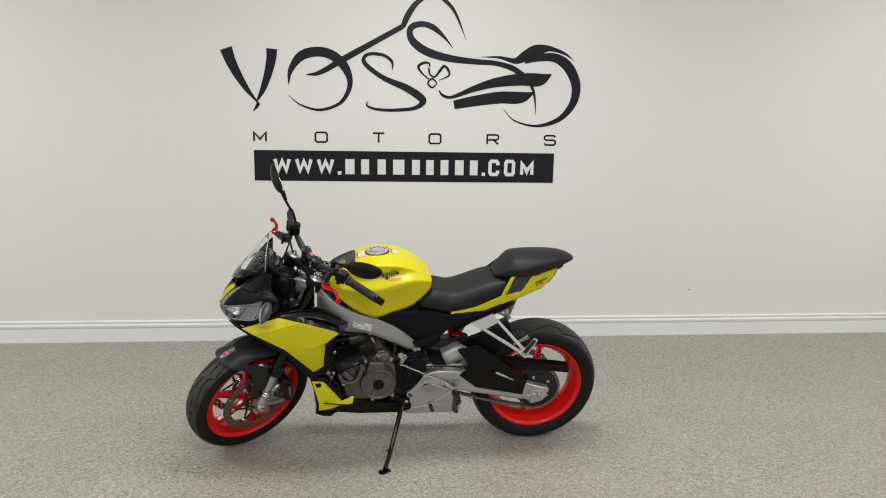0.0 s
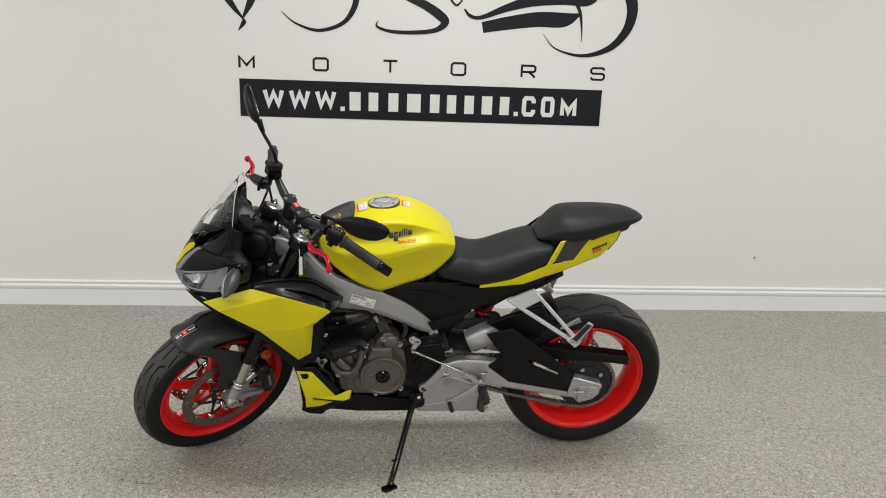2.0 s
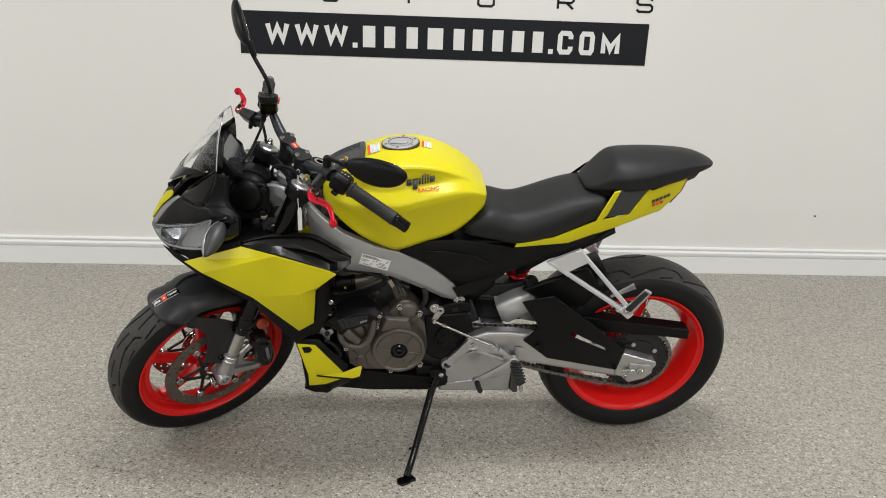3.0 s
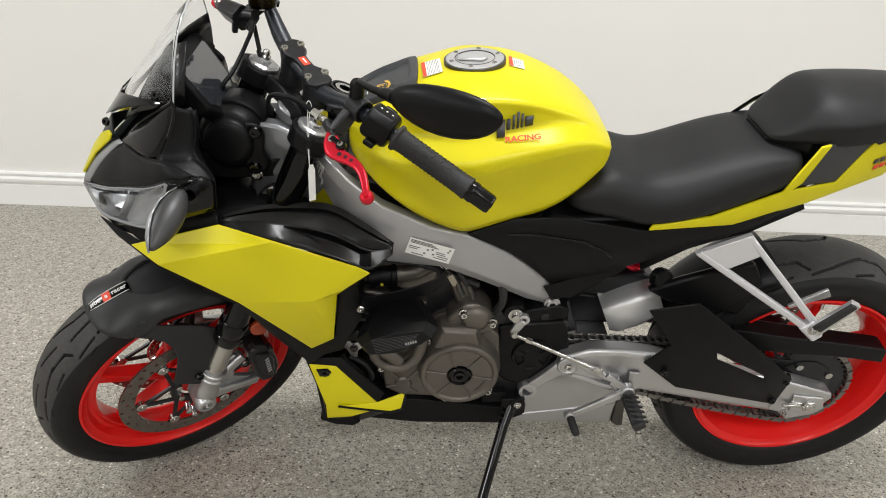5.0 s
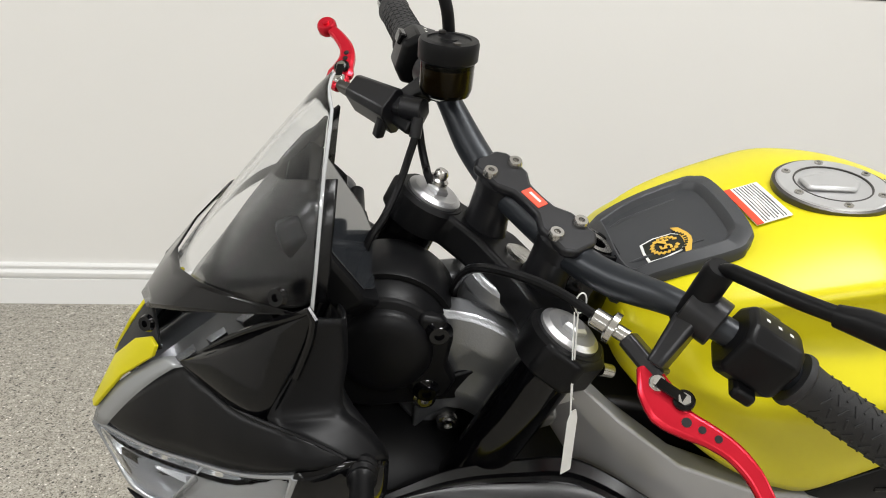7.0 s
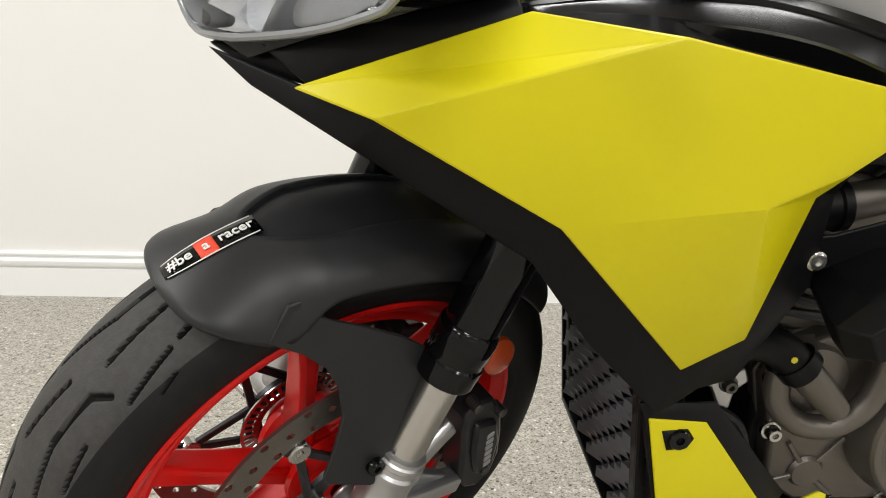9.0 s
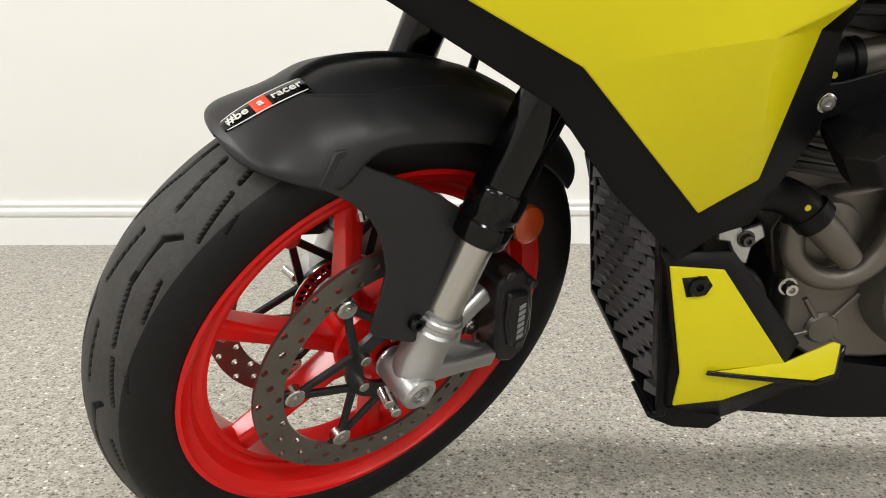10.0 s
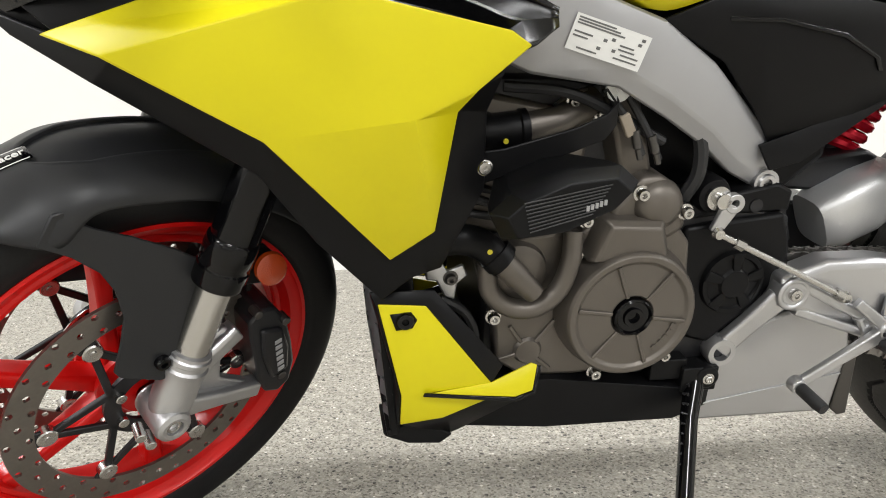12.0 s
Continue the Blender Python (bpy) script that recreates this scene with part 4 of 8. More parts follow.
for s in (1, -1):
    # yellow tail: lower blade, upright, upper tail flank
    tail = shell("tail_panel", [(0.445, 0.128, 0.747), (0.440, 0.127, 0.756), (0.335, 0.122, 0.775), (0.217, 0.117, 0.826), (0.200, 0.112, 0.828), (0.178, 0.118, 0.917), (0.160, 0.114, 0.920), (0.188, 0.116, 0.846),
                               (0.121, 0.105, 0.842), (0.070, 0.090, 0.917), (-0.050, 0.060, 0.955), (-0.034, 0.061, 0.897), (0.018, 0.072, 0.842), (0.160, 0.106, 0.800), (0.290, 0.118, 0.757)],
                 [(0, 1, 2, 14), (14, 2, 3, 4, 13), (3, 5, 6, 7, 4), (4, 8, 13), (13, 8, 12), (12, 8, 9), (12, 9, 11), (11, 9, 10)], YELLOW, s, label="acid yellow tail panel", solid=0.006, bevel=0.0015)
    shell("tail_inset", [(0.196, 0.106, 0.832), (0.121, 0.102, 0.842), (0.072, 0.088, 0.914), (0.110, 0.094, 0.918), (0.164, 0.110, 0.918)], [(0, 1, 2, 3), (0, 3, 4)], COVER, s, label="dark grey tail inset", solid=0.006)
    shell("tail_underside", [(0.330, 0.108, 0.752), (0.160, 0.100, 0.796), (0.018, 0.066, 0.838), (-0.034, 0.055, 0.895), (0.020, 0.030, 0.835), (0.160, 0.050, 0.785), (0.330, 0.070, 0.735)], [(0, 1, 5, 6), (1, 2, 4, 5), (2, 3, 4)], BLACK, s, solid=0.005)
    # large black side cover under the seat
    sc = shell("side_cover", [(0.776, 0.131, 0.732), (0.690, 0.128, 0.766), (0.603, 0.124, 0.768), (0.443, 0.128, 0.745), (0.290, 0.120, 0.757), (0.178, 0.108, 0.800), (0.243, 0.104, 0.738), (0.341, 0.104, 0.696), (0.454, 0.104, 0.650), (0.585, 0.088, 0.580), (0.630, 0.106, 0.632), (0.690, 0.120, 0.690),
                              (0.660, 0.132, 0.735), (0.540, 0.131, 0.720), (0.505, 0.128, 0.690), (0.545, 0.122, 0.672), (0.620, 0.112, 0.648)],
               [(0, 1, 12), (1, 2, 13, 12), (2, 3, 14, 13), (3, 4, 7, 8, 14), (4, 5, 6, 7), (14, 8, 15), (8, 9, 16, 15), (9, 10, 16), (10, 11, 12, 16), (11, 0, 12), (12, 13, 15, 16), (13, 14, 15)], BLACK, s, label="satin black side cover under the seat", solid=0.006, bevel=0.003)
    # recessed field of the side cover
    shell("cover_line", [(0.700, 0.1335, 0.738), (0.640, 0.1358, 0.738), (0.560, 0.1350, 0.724), (0.510, 0.1325, 0.700), (0.500, 0.130, 0.684), (0.506, 0.1305, 0.684), (0.516, 0.133, 0.698), (0.562, 0.1356, 0.719), (0.640, 0.1362, 0.733), (0.700, 0.1340, 0.733)],
          [(0, 1, 8, 9), (1, 2, 7, 8), (2, 3, 6, 7), (3, 4, 5, 6)], GLOSS, s, sc, solid=0.004, bevel=0.001)
    # silver main beam of the frame: box sections from the headstock to the swingarm pivot
    beam = []
    for (tx, ty, tz), (bx, by, bz) in (((1.075, 0.050, 0.905), (1.045, 0.060, 0.800)), ((1.030, 0.098, 0.866), (1.000, 0.100, 0.740)), ((0.985, 0.130, 0.836), (0.960, 0.128, 0.695)), ((0.926, 0.150, 0.797), (0.912, 0.150, 0.678)), ((0.838, 0.150, 0.755), (0.815, 0.144, 0.664)), ((0.773, 0.141, 0.734), (0.748, 0.132, 0.628)), ((0.700, 0.127, 0.690), (0.688, 0.118, 0.592)), ((0.640, 0.106, 0.642), (0.640, 0.100, 0.556)), ((0.598, 0.092, 0.606), (0.607, 0.090, 0.540)), ((0.572, 0.086, 0.560), (0.586, 0.086, 0.527))):
        t = 0.034
        beam.append([(tx, (ty - t) * s, tz - 0.003), (tx, (ty - 0.004) * s, tz), ((tx * 3 + bx) / 4, (max(ty, by) + 0.003) * s, (tz * 3 + bz) / 4), ((tx + bx * 3) / 4, (max(ty, by) + 0.001) * s, (tz + bz * 3) / 4), (bx, (by - 0.004) * s, bz), (bx, (by - t) * s, bz + 0.003)])
    BEAM = part("frame_beam", loft(beam), SILVER, BIKE, "silver painted aluminium frame beam", bevel=0.003, smooth=28)
    part("frame_bolt", lathe([(0.0, 0.004), (0.006, 0.004), (0.006, 0.009), (0.0105, 0.009), (0.0125, 0.006), (0.0165, 0.006), (0.0165, -0.004)], (0.587, 0.090 * s, 0.543), (0, s, 0), 24), ALU, BEAM)
    if s == 1:
        # white data plate on the beam: heading, diagram and small print
        fm = frame_of((0.8395, 0.1560, 0.7115), (-1, 0.03, -0.285), (0, 0.07, 1))
        plate_ob = part("data_label", moved(block((-0.041, -0.0175, -0.0006), (0.041, 0.0175, 0.0006)), fm), WHITE, BEAM, "white data label with small print")
        for k, (x0, x1, y) in enumerate(((-0.038, 0.002, 0.0145), (-0.038, 0.008, 0.0118), (-0.038, 0.014, 0.0091), (-0.038, -0.018, 0.001), (-0.038, -0.022, -0.003), (0.012, 0.028, 0.001), (0.012, 0.03, -0.003), (0.016, 0.036, -0.0075), (0.010, 0.036, -0.012), (-0.03, -0.008, -0.0135))):
            part("print_line", moved(block((x0, y - 0.0008, 0.0005), (x1, y + 0.0008, 0.0010)), fm), GREYINK, plate_ob)
        for x, y in ((-0.004, 0.001), (0.004, 0.004), (0.008, -0.006), (-0.008, -0.008), (0.034, 0.012), (0.032, 0.007)):
            part("print_mark", moved(block((x - 0.002, y - 0.0015, 0.0005), (x + 0.002, y + 0.0015, 0.0010)), fm), GREYINK, plate_ob)
        la, lu = Vector((-0.045, 0.044, -0.046)).normalized(), Vector((0.030, -0.004, 0.115)).normalized()
        ln = la.cross(lu)
        ln = ln if ln.y > 0 else -ln
        lm2 = frame_of(Vector((1.038, 0.0785, 0.826)) + ln * 0.0045, la, lu)
        slip = part("head_label", moved(block((-0.014, -0.040, -0.0004), (0.014, 0.036, 0.0004)), lm2), WHITE, BEAM, "white label on the frame beside the steering head")
        for k in range(4):
            part("print_line", moved(block((-0.010 + 0.006 * k, -0.034, -0.0008), (-0.0082 + 0.006 * k, 0.028 - 0.006 * (k % 2), 0.0008)), lm2), GREYINK, slip)

    # yellow front fairing with its folded flank
    fair = shell("yellow_fairing", [(1.358, 0.150, 0.708), (1.198, 0.168, 0.766), (1.102, 0.200, 0.756), (0.941, 0.232, 0.717), (1.000, 0.213, 0.656), (1.012, 0.188, 0.530), (1.055, 0.180, 0.497), (1.172, 0.204, 0.626), (1.302, 0.192, 0.696), (1.040, 0.226, 0.651), (0.985, 0.224, 0.676), (0.960, 0.233, 0.729)],
                 [(0, 1, 2), (0, 2, 8), (2, 8, 7), (2, 7, 9), (2, 9, 10, 3, 11), (9, 4, 10), (7, 6, 5, 9), (9, 5, 4)], YELLOW, s, label="acid yellow folded front fairing panel", solid=0.004, bevel=0.003, smooth=14)
    # black inner fairing between the yellow panel and the frame, with an air duct
    shell("fairing_neck", [(1.385, 0.116, 0.733), (1.300, 0.126, 0.755), (1.204, 0.148, 0.775), (1.198, 0.160, 0.756), (1.345, 0.136, 0.704)], [(0, 1, 3, 4), (1, 2, 3)], BLACK, s, solid=0.004, bevel=0.003)
    up = resample([(1.204, 0.148, 0.768), (1.131, 0.126, 0.779), (1.065, 0.120, 0.783), (1.012, 0.122, 0.782), (0.950, 0.158, 0.767), (0.903, 0.182, 0.744)], 28)
    lo = resample([(1.198, 0.164, 0.760), (1.102, 0.192, 0.752), (1.000, 0.214, 0.732), (0.945, 0.218, 0.712), (0.905, 0.192, 0.728)], 28)
    across = ((0.0, -0.008), (0.01, -0.001), (0.03, 0.001), (0.13, 0.0), (0.16, -0.006), (0.23, -0.006), (0.26, 0.0), (0.31, -0.001), (0.50, -0.008), (0.53, -0.003), (0.56, -0.003), (0.59, -0.020), (0.90, -0.024), (0.94, 0.0), (1.0, 0.0))
    rows = []
    for i, (p, q) in enumerate(zip(up, lo)):
        v = i / 28
        duct = min(1.0, max(0.0, (v - 0.30) / 0.25)) * min(1.0, max(0.0, (0.86 - v) / 0.07))
        rim = min(1.0, max(0.0, v / 0.12)) * min(1.0, max(0.0, (1.0 - v) / 0.10))
        rows.append([p.lerp(q, u) + Vector((0, 0.45, 0.89)) * (h * (duct if h < -0.01 else rim)) for u, h in across])
    part("inner_fairing", flipped(loft(rows, closed=False), s), SEMI, BIKE, "satin black inner fairing with ridges and an air duct", solid=0.003, smooth=28)
    # black lower lip that runs down to the radiator
    shell("lower_fairing", [(1.428, 0.088, 0.727), (1.350, 0.134, 0.706), (1.292, 0.178, 0.697), (1.164, 0.194, 0.640), (1.050, 0.176, 0.512), (1.030, 0.165, 0.470), (1.062, 0.168, 0.446), (1.128, 0.162, 0.512), (1.181, 0.164, 0.584), (1.318, 0.157, 0.668), (1.393, 0.115, 0.703), (1.010, 0.178, 0.530), (1.000, 0.180, 0.650), (0.965, 0.182, 0.650), (0.960, 0.172, 0.570), (1.000, 0.165, 0.480), (0.990, 0.200, 0.670), (0.955, 0.200, 0.690)],
          [(0, 1, 10), (1, 2, 9, 10), (2, 3, 8, 9), (3, 4, 7, 8), (4, 5, 6, 7), (4, 11, 15, 5), (11, 12, 13, 14), (11, 14, 15), (12, 16, 17, 13)], BLACK, s, label="satin black lower fairing edge", solid=0.005, bevel=0.002)
    shell("chin_fill", [(1.428, 0.078, 0.728), (1.392, 0.108, 0.712), (1.340, 0.128, 0.705), (1.300, 0.108, 0.750), (1.413, 0.074, 0.733)], [(0, 1, 2, 3, 4)], BLACK, s, solid=0.003, bevel=0)
    part("fairing_screw", lathe([(0.0, 0.002), (0.003, 0.002), (0.003, 0.0045), (0.006, 0.0045), (0.007, 0.003), (0.0083, 0.002), (0.0083, -0.004)], (0.962, 0.176 * s, 0.592), (0, s, 0), 20), STEEL, BIKE)
    # belly fairing: yellow flank with a small winglet
    belly = shell("belly_fairing", [(1.067, 0.160, 0.449), (1.066, 0.163, 0.438), (1.014, 0.163, 0.434), (1.004, 0.158, 0.446), (0.933, 0.160, 0.327), (0.922, 0.155, 0.342), (1.038, 0.160, 0.318), (1.038, 0.155, 0.275), (0.932, 0.156, 0.304), (1.008, 0.160, 0.3195), (0.988, 0.156, 0.281), (0.972, 0.120, 0.233), (0.960, 0.128, 0.246), (0.905, 0.145, 0.296), (1.072, 0.130, 0.420)],
                 [(1, 2, 4, 9, 6), (6, 9, 8, 10, 7)], YELLOW, s, label="acid yellow belly fairing flank", solid=0.004, bevel=0.0015)
    shell("belly_edge", [(1.074, 0.156, 0.450), (1.066, 0.162, 0.437), (1.014, 0.162, 0.433), (1.004, 0.154, 0.448), (0.933, 0.159, 0.327), (0.918, 0.150, 0.345), (1.038, 0.158, 0.318), (1.038, 0.154, 0.275), (1.040, 0.128, 0.258), (1.054, 0.138, 0.420), (0.935, 0.153, 0.302), (0.972, 0.125, 0.236), (0.890, 0.140, 0.290), (0.955, 0.128, 0.246)],
          [(0, 1, 2, 3), (3, 2, 4, 5), (0, 9, 6, 1), (9, 8, 7, 6), (7, 8, 11, 10), (10, 11, 13, 12)], BLACK, s, solid=0.005, bevel=0.002)
    shell("winglet", [(1.008, 0.164, 0.3205), (0.933, 0.160, 0.328), (0.884, 0.152, 0.346), (0.877, 0.154, 0.344), (0.884, 0.166, 0.317), (0.905, 0.168, 0.311)], [(0, 1, 5), (1, 2, 3, 4, 5)], YELLOW, s, label="yellow belly winglet", solid=0.004, bevel=0.001)
    shell("winglet_edge", [(1.014, 0.166, 0.3185), (0.904, 0.171, 0.3060), (0.880, 0.168, 0.3130), (0.872, 0.156, 0.344), (0.877, 0.154, 0.343), (0.884, 0.166, 0.316), (0.905, 0.168, 0.310), (1.012, 0.166, 0.3235)], [(0, 1, 6, 7), (1, 2, 5, 6), (2, 3, 4, 5)], GLOSS, s, solid=0.004, bevel=0.001)
    part("belly_screw", lathe([(0.0, 0.001), (0.004, 0.001), (0.004, 0.004), (0.009, 0.004), (0.011, 0.001), (0.011, -0.002)], (1.036, 0.1640 * s, 0.417), (0, s, 0), 18), GLOSS, belly)
    shell("screw_recess", [(1.053, 0.1645, 0.426), (1.030, 0.1645, 0.428), (1.023, 0.1645, 0.418), (1.028, 0.1645, 0.408), (1.046, 0.1645, 0.406)], [(0, 1, 2, 3, 4)], BLACK, s, belly, solid=0.002, bevel=0)

part("belly_pan", loft([[(x, y, z) for y, z in ((-w, zt), (-w, zb + 0.02), (-w * 0.7, zb), (w * 0.7, zb), (w, zb + 0.02), (w, zt))] for x, w, zb, zt in ((1.030, 0.100, 0.245, 0.262), (0.975, 0.126, 0.226, 0.300), (0.850, 0.132, 0.216, 0.307), (0.670, 0.126, 0.208, 0.276), (0.560, 0.080, 0.205, 0.250))]), BLACK, BIKE, "satin black belly pan", bevel=0.004)
# air dam at the front of the belly pan
part("belly_spoiler", prism([(1.030, 0.256), (1.056, 0.249), (1.053, 0.243), (1.025, 0.230), (0.985, 0.226), (0.970, 0.238), (1.000, 0.258)], 0.075, 0.135), BLACK, BIKE, bevel=0.002)

# radiator behind its vaned guard
rad_m = Matrix.Translation((1.060, 0, 0.410)) @ Matrix.Rotation(radians(6), 4, "Y")
RAD = part("radiator", moved(block((-0.035, -0.125, -0.135), (-0.008, 0.125, 0.155)), rad_m), HUBBLACK, BIKE, "black radiator behind a vaned guard", bevel=0.004)
cells = []
for r in range(17):
    for c in range(7):
        y0, z0 = -0.126 + c * 0.042 + (0.021 if r % 2 else 0), -0.138 + r * 0.0185
        if abs(y0) < 0.134:
            # a wedge-shaped vane whose face leans up and outwards
            cells.append(poly3([(-0.004, y0 + 0.017, z0 - 0.003), (0.0, y0 + 0.013, z0 + 0.0075), (0.007, y0 - 0.017, z0 + 0.003), (0.009, y0 - 0.013, z0 - 0.0075), (-0.006, y0 + 0.013, z0 - 0.007), (-0.006, y0 - 0.017, z0 - 0.007), (-0.006, y0 - 0.017, z0 + 0.003)], [(0, 1, 2, 3), (0, 3, 5, 4), (3, 2, 6, 5), (1, 0, 4), (2, 1, 6)]))
part("guard_backing", moved(block((-0.0085, -0.138, -0.156), (-0.006, 0.138, 0.156)), rad_m), BLACK, RAD)
GUARDM = material("dark_grey_guard_plastic", (0.105, 0.107, 0.115), 0.45, vary=0.1)
for cell in cells:
    part("guard_vane", moved(cell, rad_m), GUARDM, RAD, smooth=0)
part("guard_frame", moved(join(block((-0.006, 0.136, -0.158), (0.004, 0.142, 0.160)), block((-0.006, -0.144, -0.158), (0.008, -0.136, 0.160)), block((-0.006, -0.144, 0.152), (0.008, 0.144, 0.160)), block((-0.006, -0.144, -0.162), (0.008, 0.142, -0.154))), rad_m), BLACK, RAD, bevel=0.002)
for s in (1, -1):
    part("radiator_tank", moved(block((-0.040, 0.118 if s > 0 else -0.142, -0.125), (0.004, 0.142 if s > 0 else -0.118, 0.158)), rad_m), BLACK, RAD, bevel=0.006)


# ---- nose: headlamps, mask, screen, indicators ----
def clear_plastic(name, tint, rough=0.0):
    m = bpy.data.materials.new(name)
    m.use_nodes = True
    b = m.node_tree.nodes["Principled BSDF"]
    b.inputs["Base Color"].default_value = (*tint, 1)
    b.inputs["Roughness"].default_value = rough
    b.inputs["Transmission Weight"].default_value = 1.0
    b.inputs["IOR"].default_value = 1.22
    return m


CLEAR = clear_plastic("clear_polycarbonate", (0.97, 0.98, 0.99))
CHROME = material("bright_reflector", (0.88, 0.89, 0.91), 0.22, metal=0.8, vary=0.03)
INDGREY = material("smoky_grey_indicator", (0.030, 0.030, 0.032), 0.42, vary=0.05)
BOWLM = material("silvered_lamp_bowl", (0.34, 0.35, 0.37), 0.22, metal=0.7, vary=0.06, scale=30)
BLIND = material("smoke_grey_lamp_blind", (0.20, 0.20, 0.20), 0.35, vary=0.05)
LENSGREY = material("grey_headlamp_bezel", (0.30, 0.31, 0.32), 0.25, metal=0.4, vary=0.05)

for s in (1, -1):
    # centre of the nose, silver border and the leaf-shaped mask
    shell("nose_centre", [(1.468, 0.000, 0.762), (1.460, 0.040, 0.770), (1.440, 0.000, 0.824), (1.432, 0.030, 0.830), (1.402, 0.000, 0.884), (1.383, 0.058, 0.869)], [(0, 1, 3, 2), (2, 3, 5, 4)], BLACK, s, solid=0.004, bevel=0.003, smooth=62)
    left_tip, right_tip = (1.442, 0.056, 0.782), (1.224, 0.185, 0.867)
    leaf_top = [left_tip, (1.415, 0.065, 0.818), (1.387, 0.071, 0.848), (1.362, 0.077, 0.869), (1.349, 0.093, 0.870), (1.333, 0.110, 0.872), (1.315, 0.131, 0.872), (1.296, 0.148, 0.875), (1.270, 0.168, 0.881), (1.247, 0.178, 0.877), right_tip]
    leaf_low = [left_tip, (1.419, 0.078, 0.787), (1.388, 0.104, 0.799), (1.352, 0.131, 0.815), (1.320, 0.154, 0.828), (1.295, 0.170, 0.840), (1.271, 0.184, 0.855), (1.251, 0.190, 0.863), (1.232, 0.187, 0.862), right_tip]
    mask = part("nose_mask", flipped(strip(leaf_top, leaf_low, 22, 6, 0.004), s), BLACK, BIKE, "matt black leaf-shaped nose mask over the headlamp", solid=0.004, smooth=60)
    part("mask_border", flipped(strip([(1.461, 0.042, 0.770), (1.450, 0.042, 0.794), (1.422, 0.049, 0.828), (1.389, 0.059, 0.857), (1.370, 0.068, 0.8685)], [(1.444, 0.058, 0.778), (1.416, 0.067, 0.816), (1.389, 0.073, 0.846), (1.365, 0.079, 0.8675), (1.360, 0.082, 0.8690)], 10, 3, 0.0025), s), LENSGREY, mask, "silver edge of the mask", solid=0.003, smooth=50)
    part("mask_bead", flipped(tube(resample(leaf_top[3:], 24), 0.0022, 8), s), BLACK, mask)
    # gloss tinted triangle under the screen, and the flank behind it
    tri_top = [(1.362, 0.078, 0.872), (1.310, 0.106, 0.922), (1.260, 0.129, 0.959), (1.248, 0.134, 0.967)]
    tri_low = [(1.362, 0.078, 0.872), (1.347, 0.096, 0.873), (1.333, 0.112, 0.873), (1.315, 0.131, 0.872), (1.297, 0.146, 0.873), (1.282, 0.152, 0.878), (1.266, 0.144, 0.906), (1.254, 0.137, 0.935), (1.248, 0.134, 0.967)]
    tri = part("screen_base", flipped(strip(tri_top, tri_low, 18, 4, 0.003), s), GLOSS, BIKE, "gloss black panel under the screen", solid=0.004, smooth=50)
    part("base_edge", flipped(tube(resample([(1.356, 0.081, 0.877), (1.310, 0.107, 0.924), (1.260, 0.130, 0.961), (1.248, 0.136, 0.969), (1.250, 0.138, 0.945), (1.262, 0.144, 0.912)], 20), [0.0016 + 0.0016 * min(1, i / 12) for i in range(21)], 8), s), GLOSS, tri)
    part("nose_flank", flipped(strip([(1.250, 0.134, 0.962), (1.256, 0.138, 0.930), (1.284, 0.152, 0.880), (1.270, 0.167, 0.880), (1.246, 0.178, 0.875), (1.224, 0.184, 0.866)], [(1.226, 0.118, 0.948), (1.224, 0.128, 0.918), (1.227, 0.146, 0.884), (1.212, 0.156, 0.872), (1.198, 0.164, 0.860), (1.192, 0.174, 0.852)], 20, 5, 0.003, (-0.1, 0.9, 0.4)), s), BLACK, BIKE, solid=0.004, smooth=55)
    part("nose_cheek", flipped(strip([(1.262, 0.190, 0.860), (1.243, 0.190, 0.863), (1.222, 0.186, 0.866), (1.192, 0.175, 0.853)], [(1.282, 0.184, 0.780), (1.255, 0.186, 0.788), (1.222, 0.180, 0.795), (1.196, 0.172, 0.800)], 10, 6, 0.006, (-0.2, 1, 0)), s), GLOSS, BIKE, "gloss black cheek behind the headlamp", solid=0.004, smooth=60)
    part("nose_inner", flipped(strip([(1.226, 0.118, 0.948), (1.224, 0.128, 0.918), (1.227, 0.146, 0.884), (1.198, 0.164, 0.860), (1.192, 0.172, 0.850), (1.196, 0.170, 0.800)], [(1.236, 0.070, 0.930), (1.236, 0.074, 0.900), (1.238, 0.078, 0.870), (1.236, 0.080, 0.840), (1.236, 0.080, 0.815), (1.240, 0.080, 0.770)], 16, 3, 0.004, (-1, 0, 0)), s), BLACK, BIKE, solid=0.003, smooth=50)
    shell("nose_stripe", [(1.4600, 0.036, 0.788), (1.434, 0.026, 0.836), (1.408, 0.042, 0.868), (1.392, 0.052, 0.878), (1.386, 0.060, 0.874), (1.390, 0.062, 0.864), (1.424, 0.050, 0.832), (1.456, 0.046, 0.790)], [(0, 1, 6, 7), (1, 2, 5, 6), (2, 3, 4, 5)], YELLOW, s, label="yellow nose stripe", solid=0.004, bevel=0.001, smooth=60)
    # headlamp: clear lens over a bright bowl with a divider
    rimp = [(1.461, 0.042, 0.768), (1.419, 0.080, 0.783), (1.388, 0.106, 0.795), (1.352, 0.133, 0.811), (1.320, 0.156, 0.824), (1.295, 0.172, 0.836), (1.262, 0.191, 0.856), (1.270, 0.191, 0.825), (1.288, 0.180, 0.772), (1.312, 0.167, 0.757), (1.345, 0.145, 0.746), (1.380, 0.121, 0.739), (1.415, 0.096, 0.735), (1.445, 0.056, 0.738)]
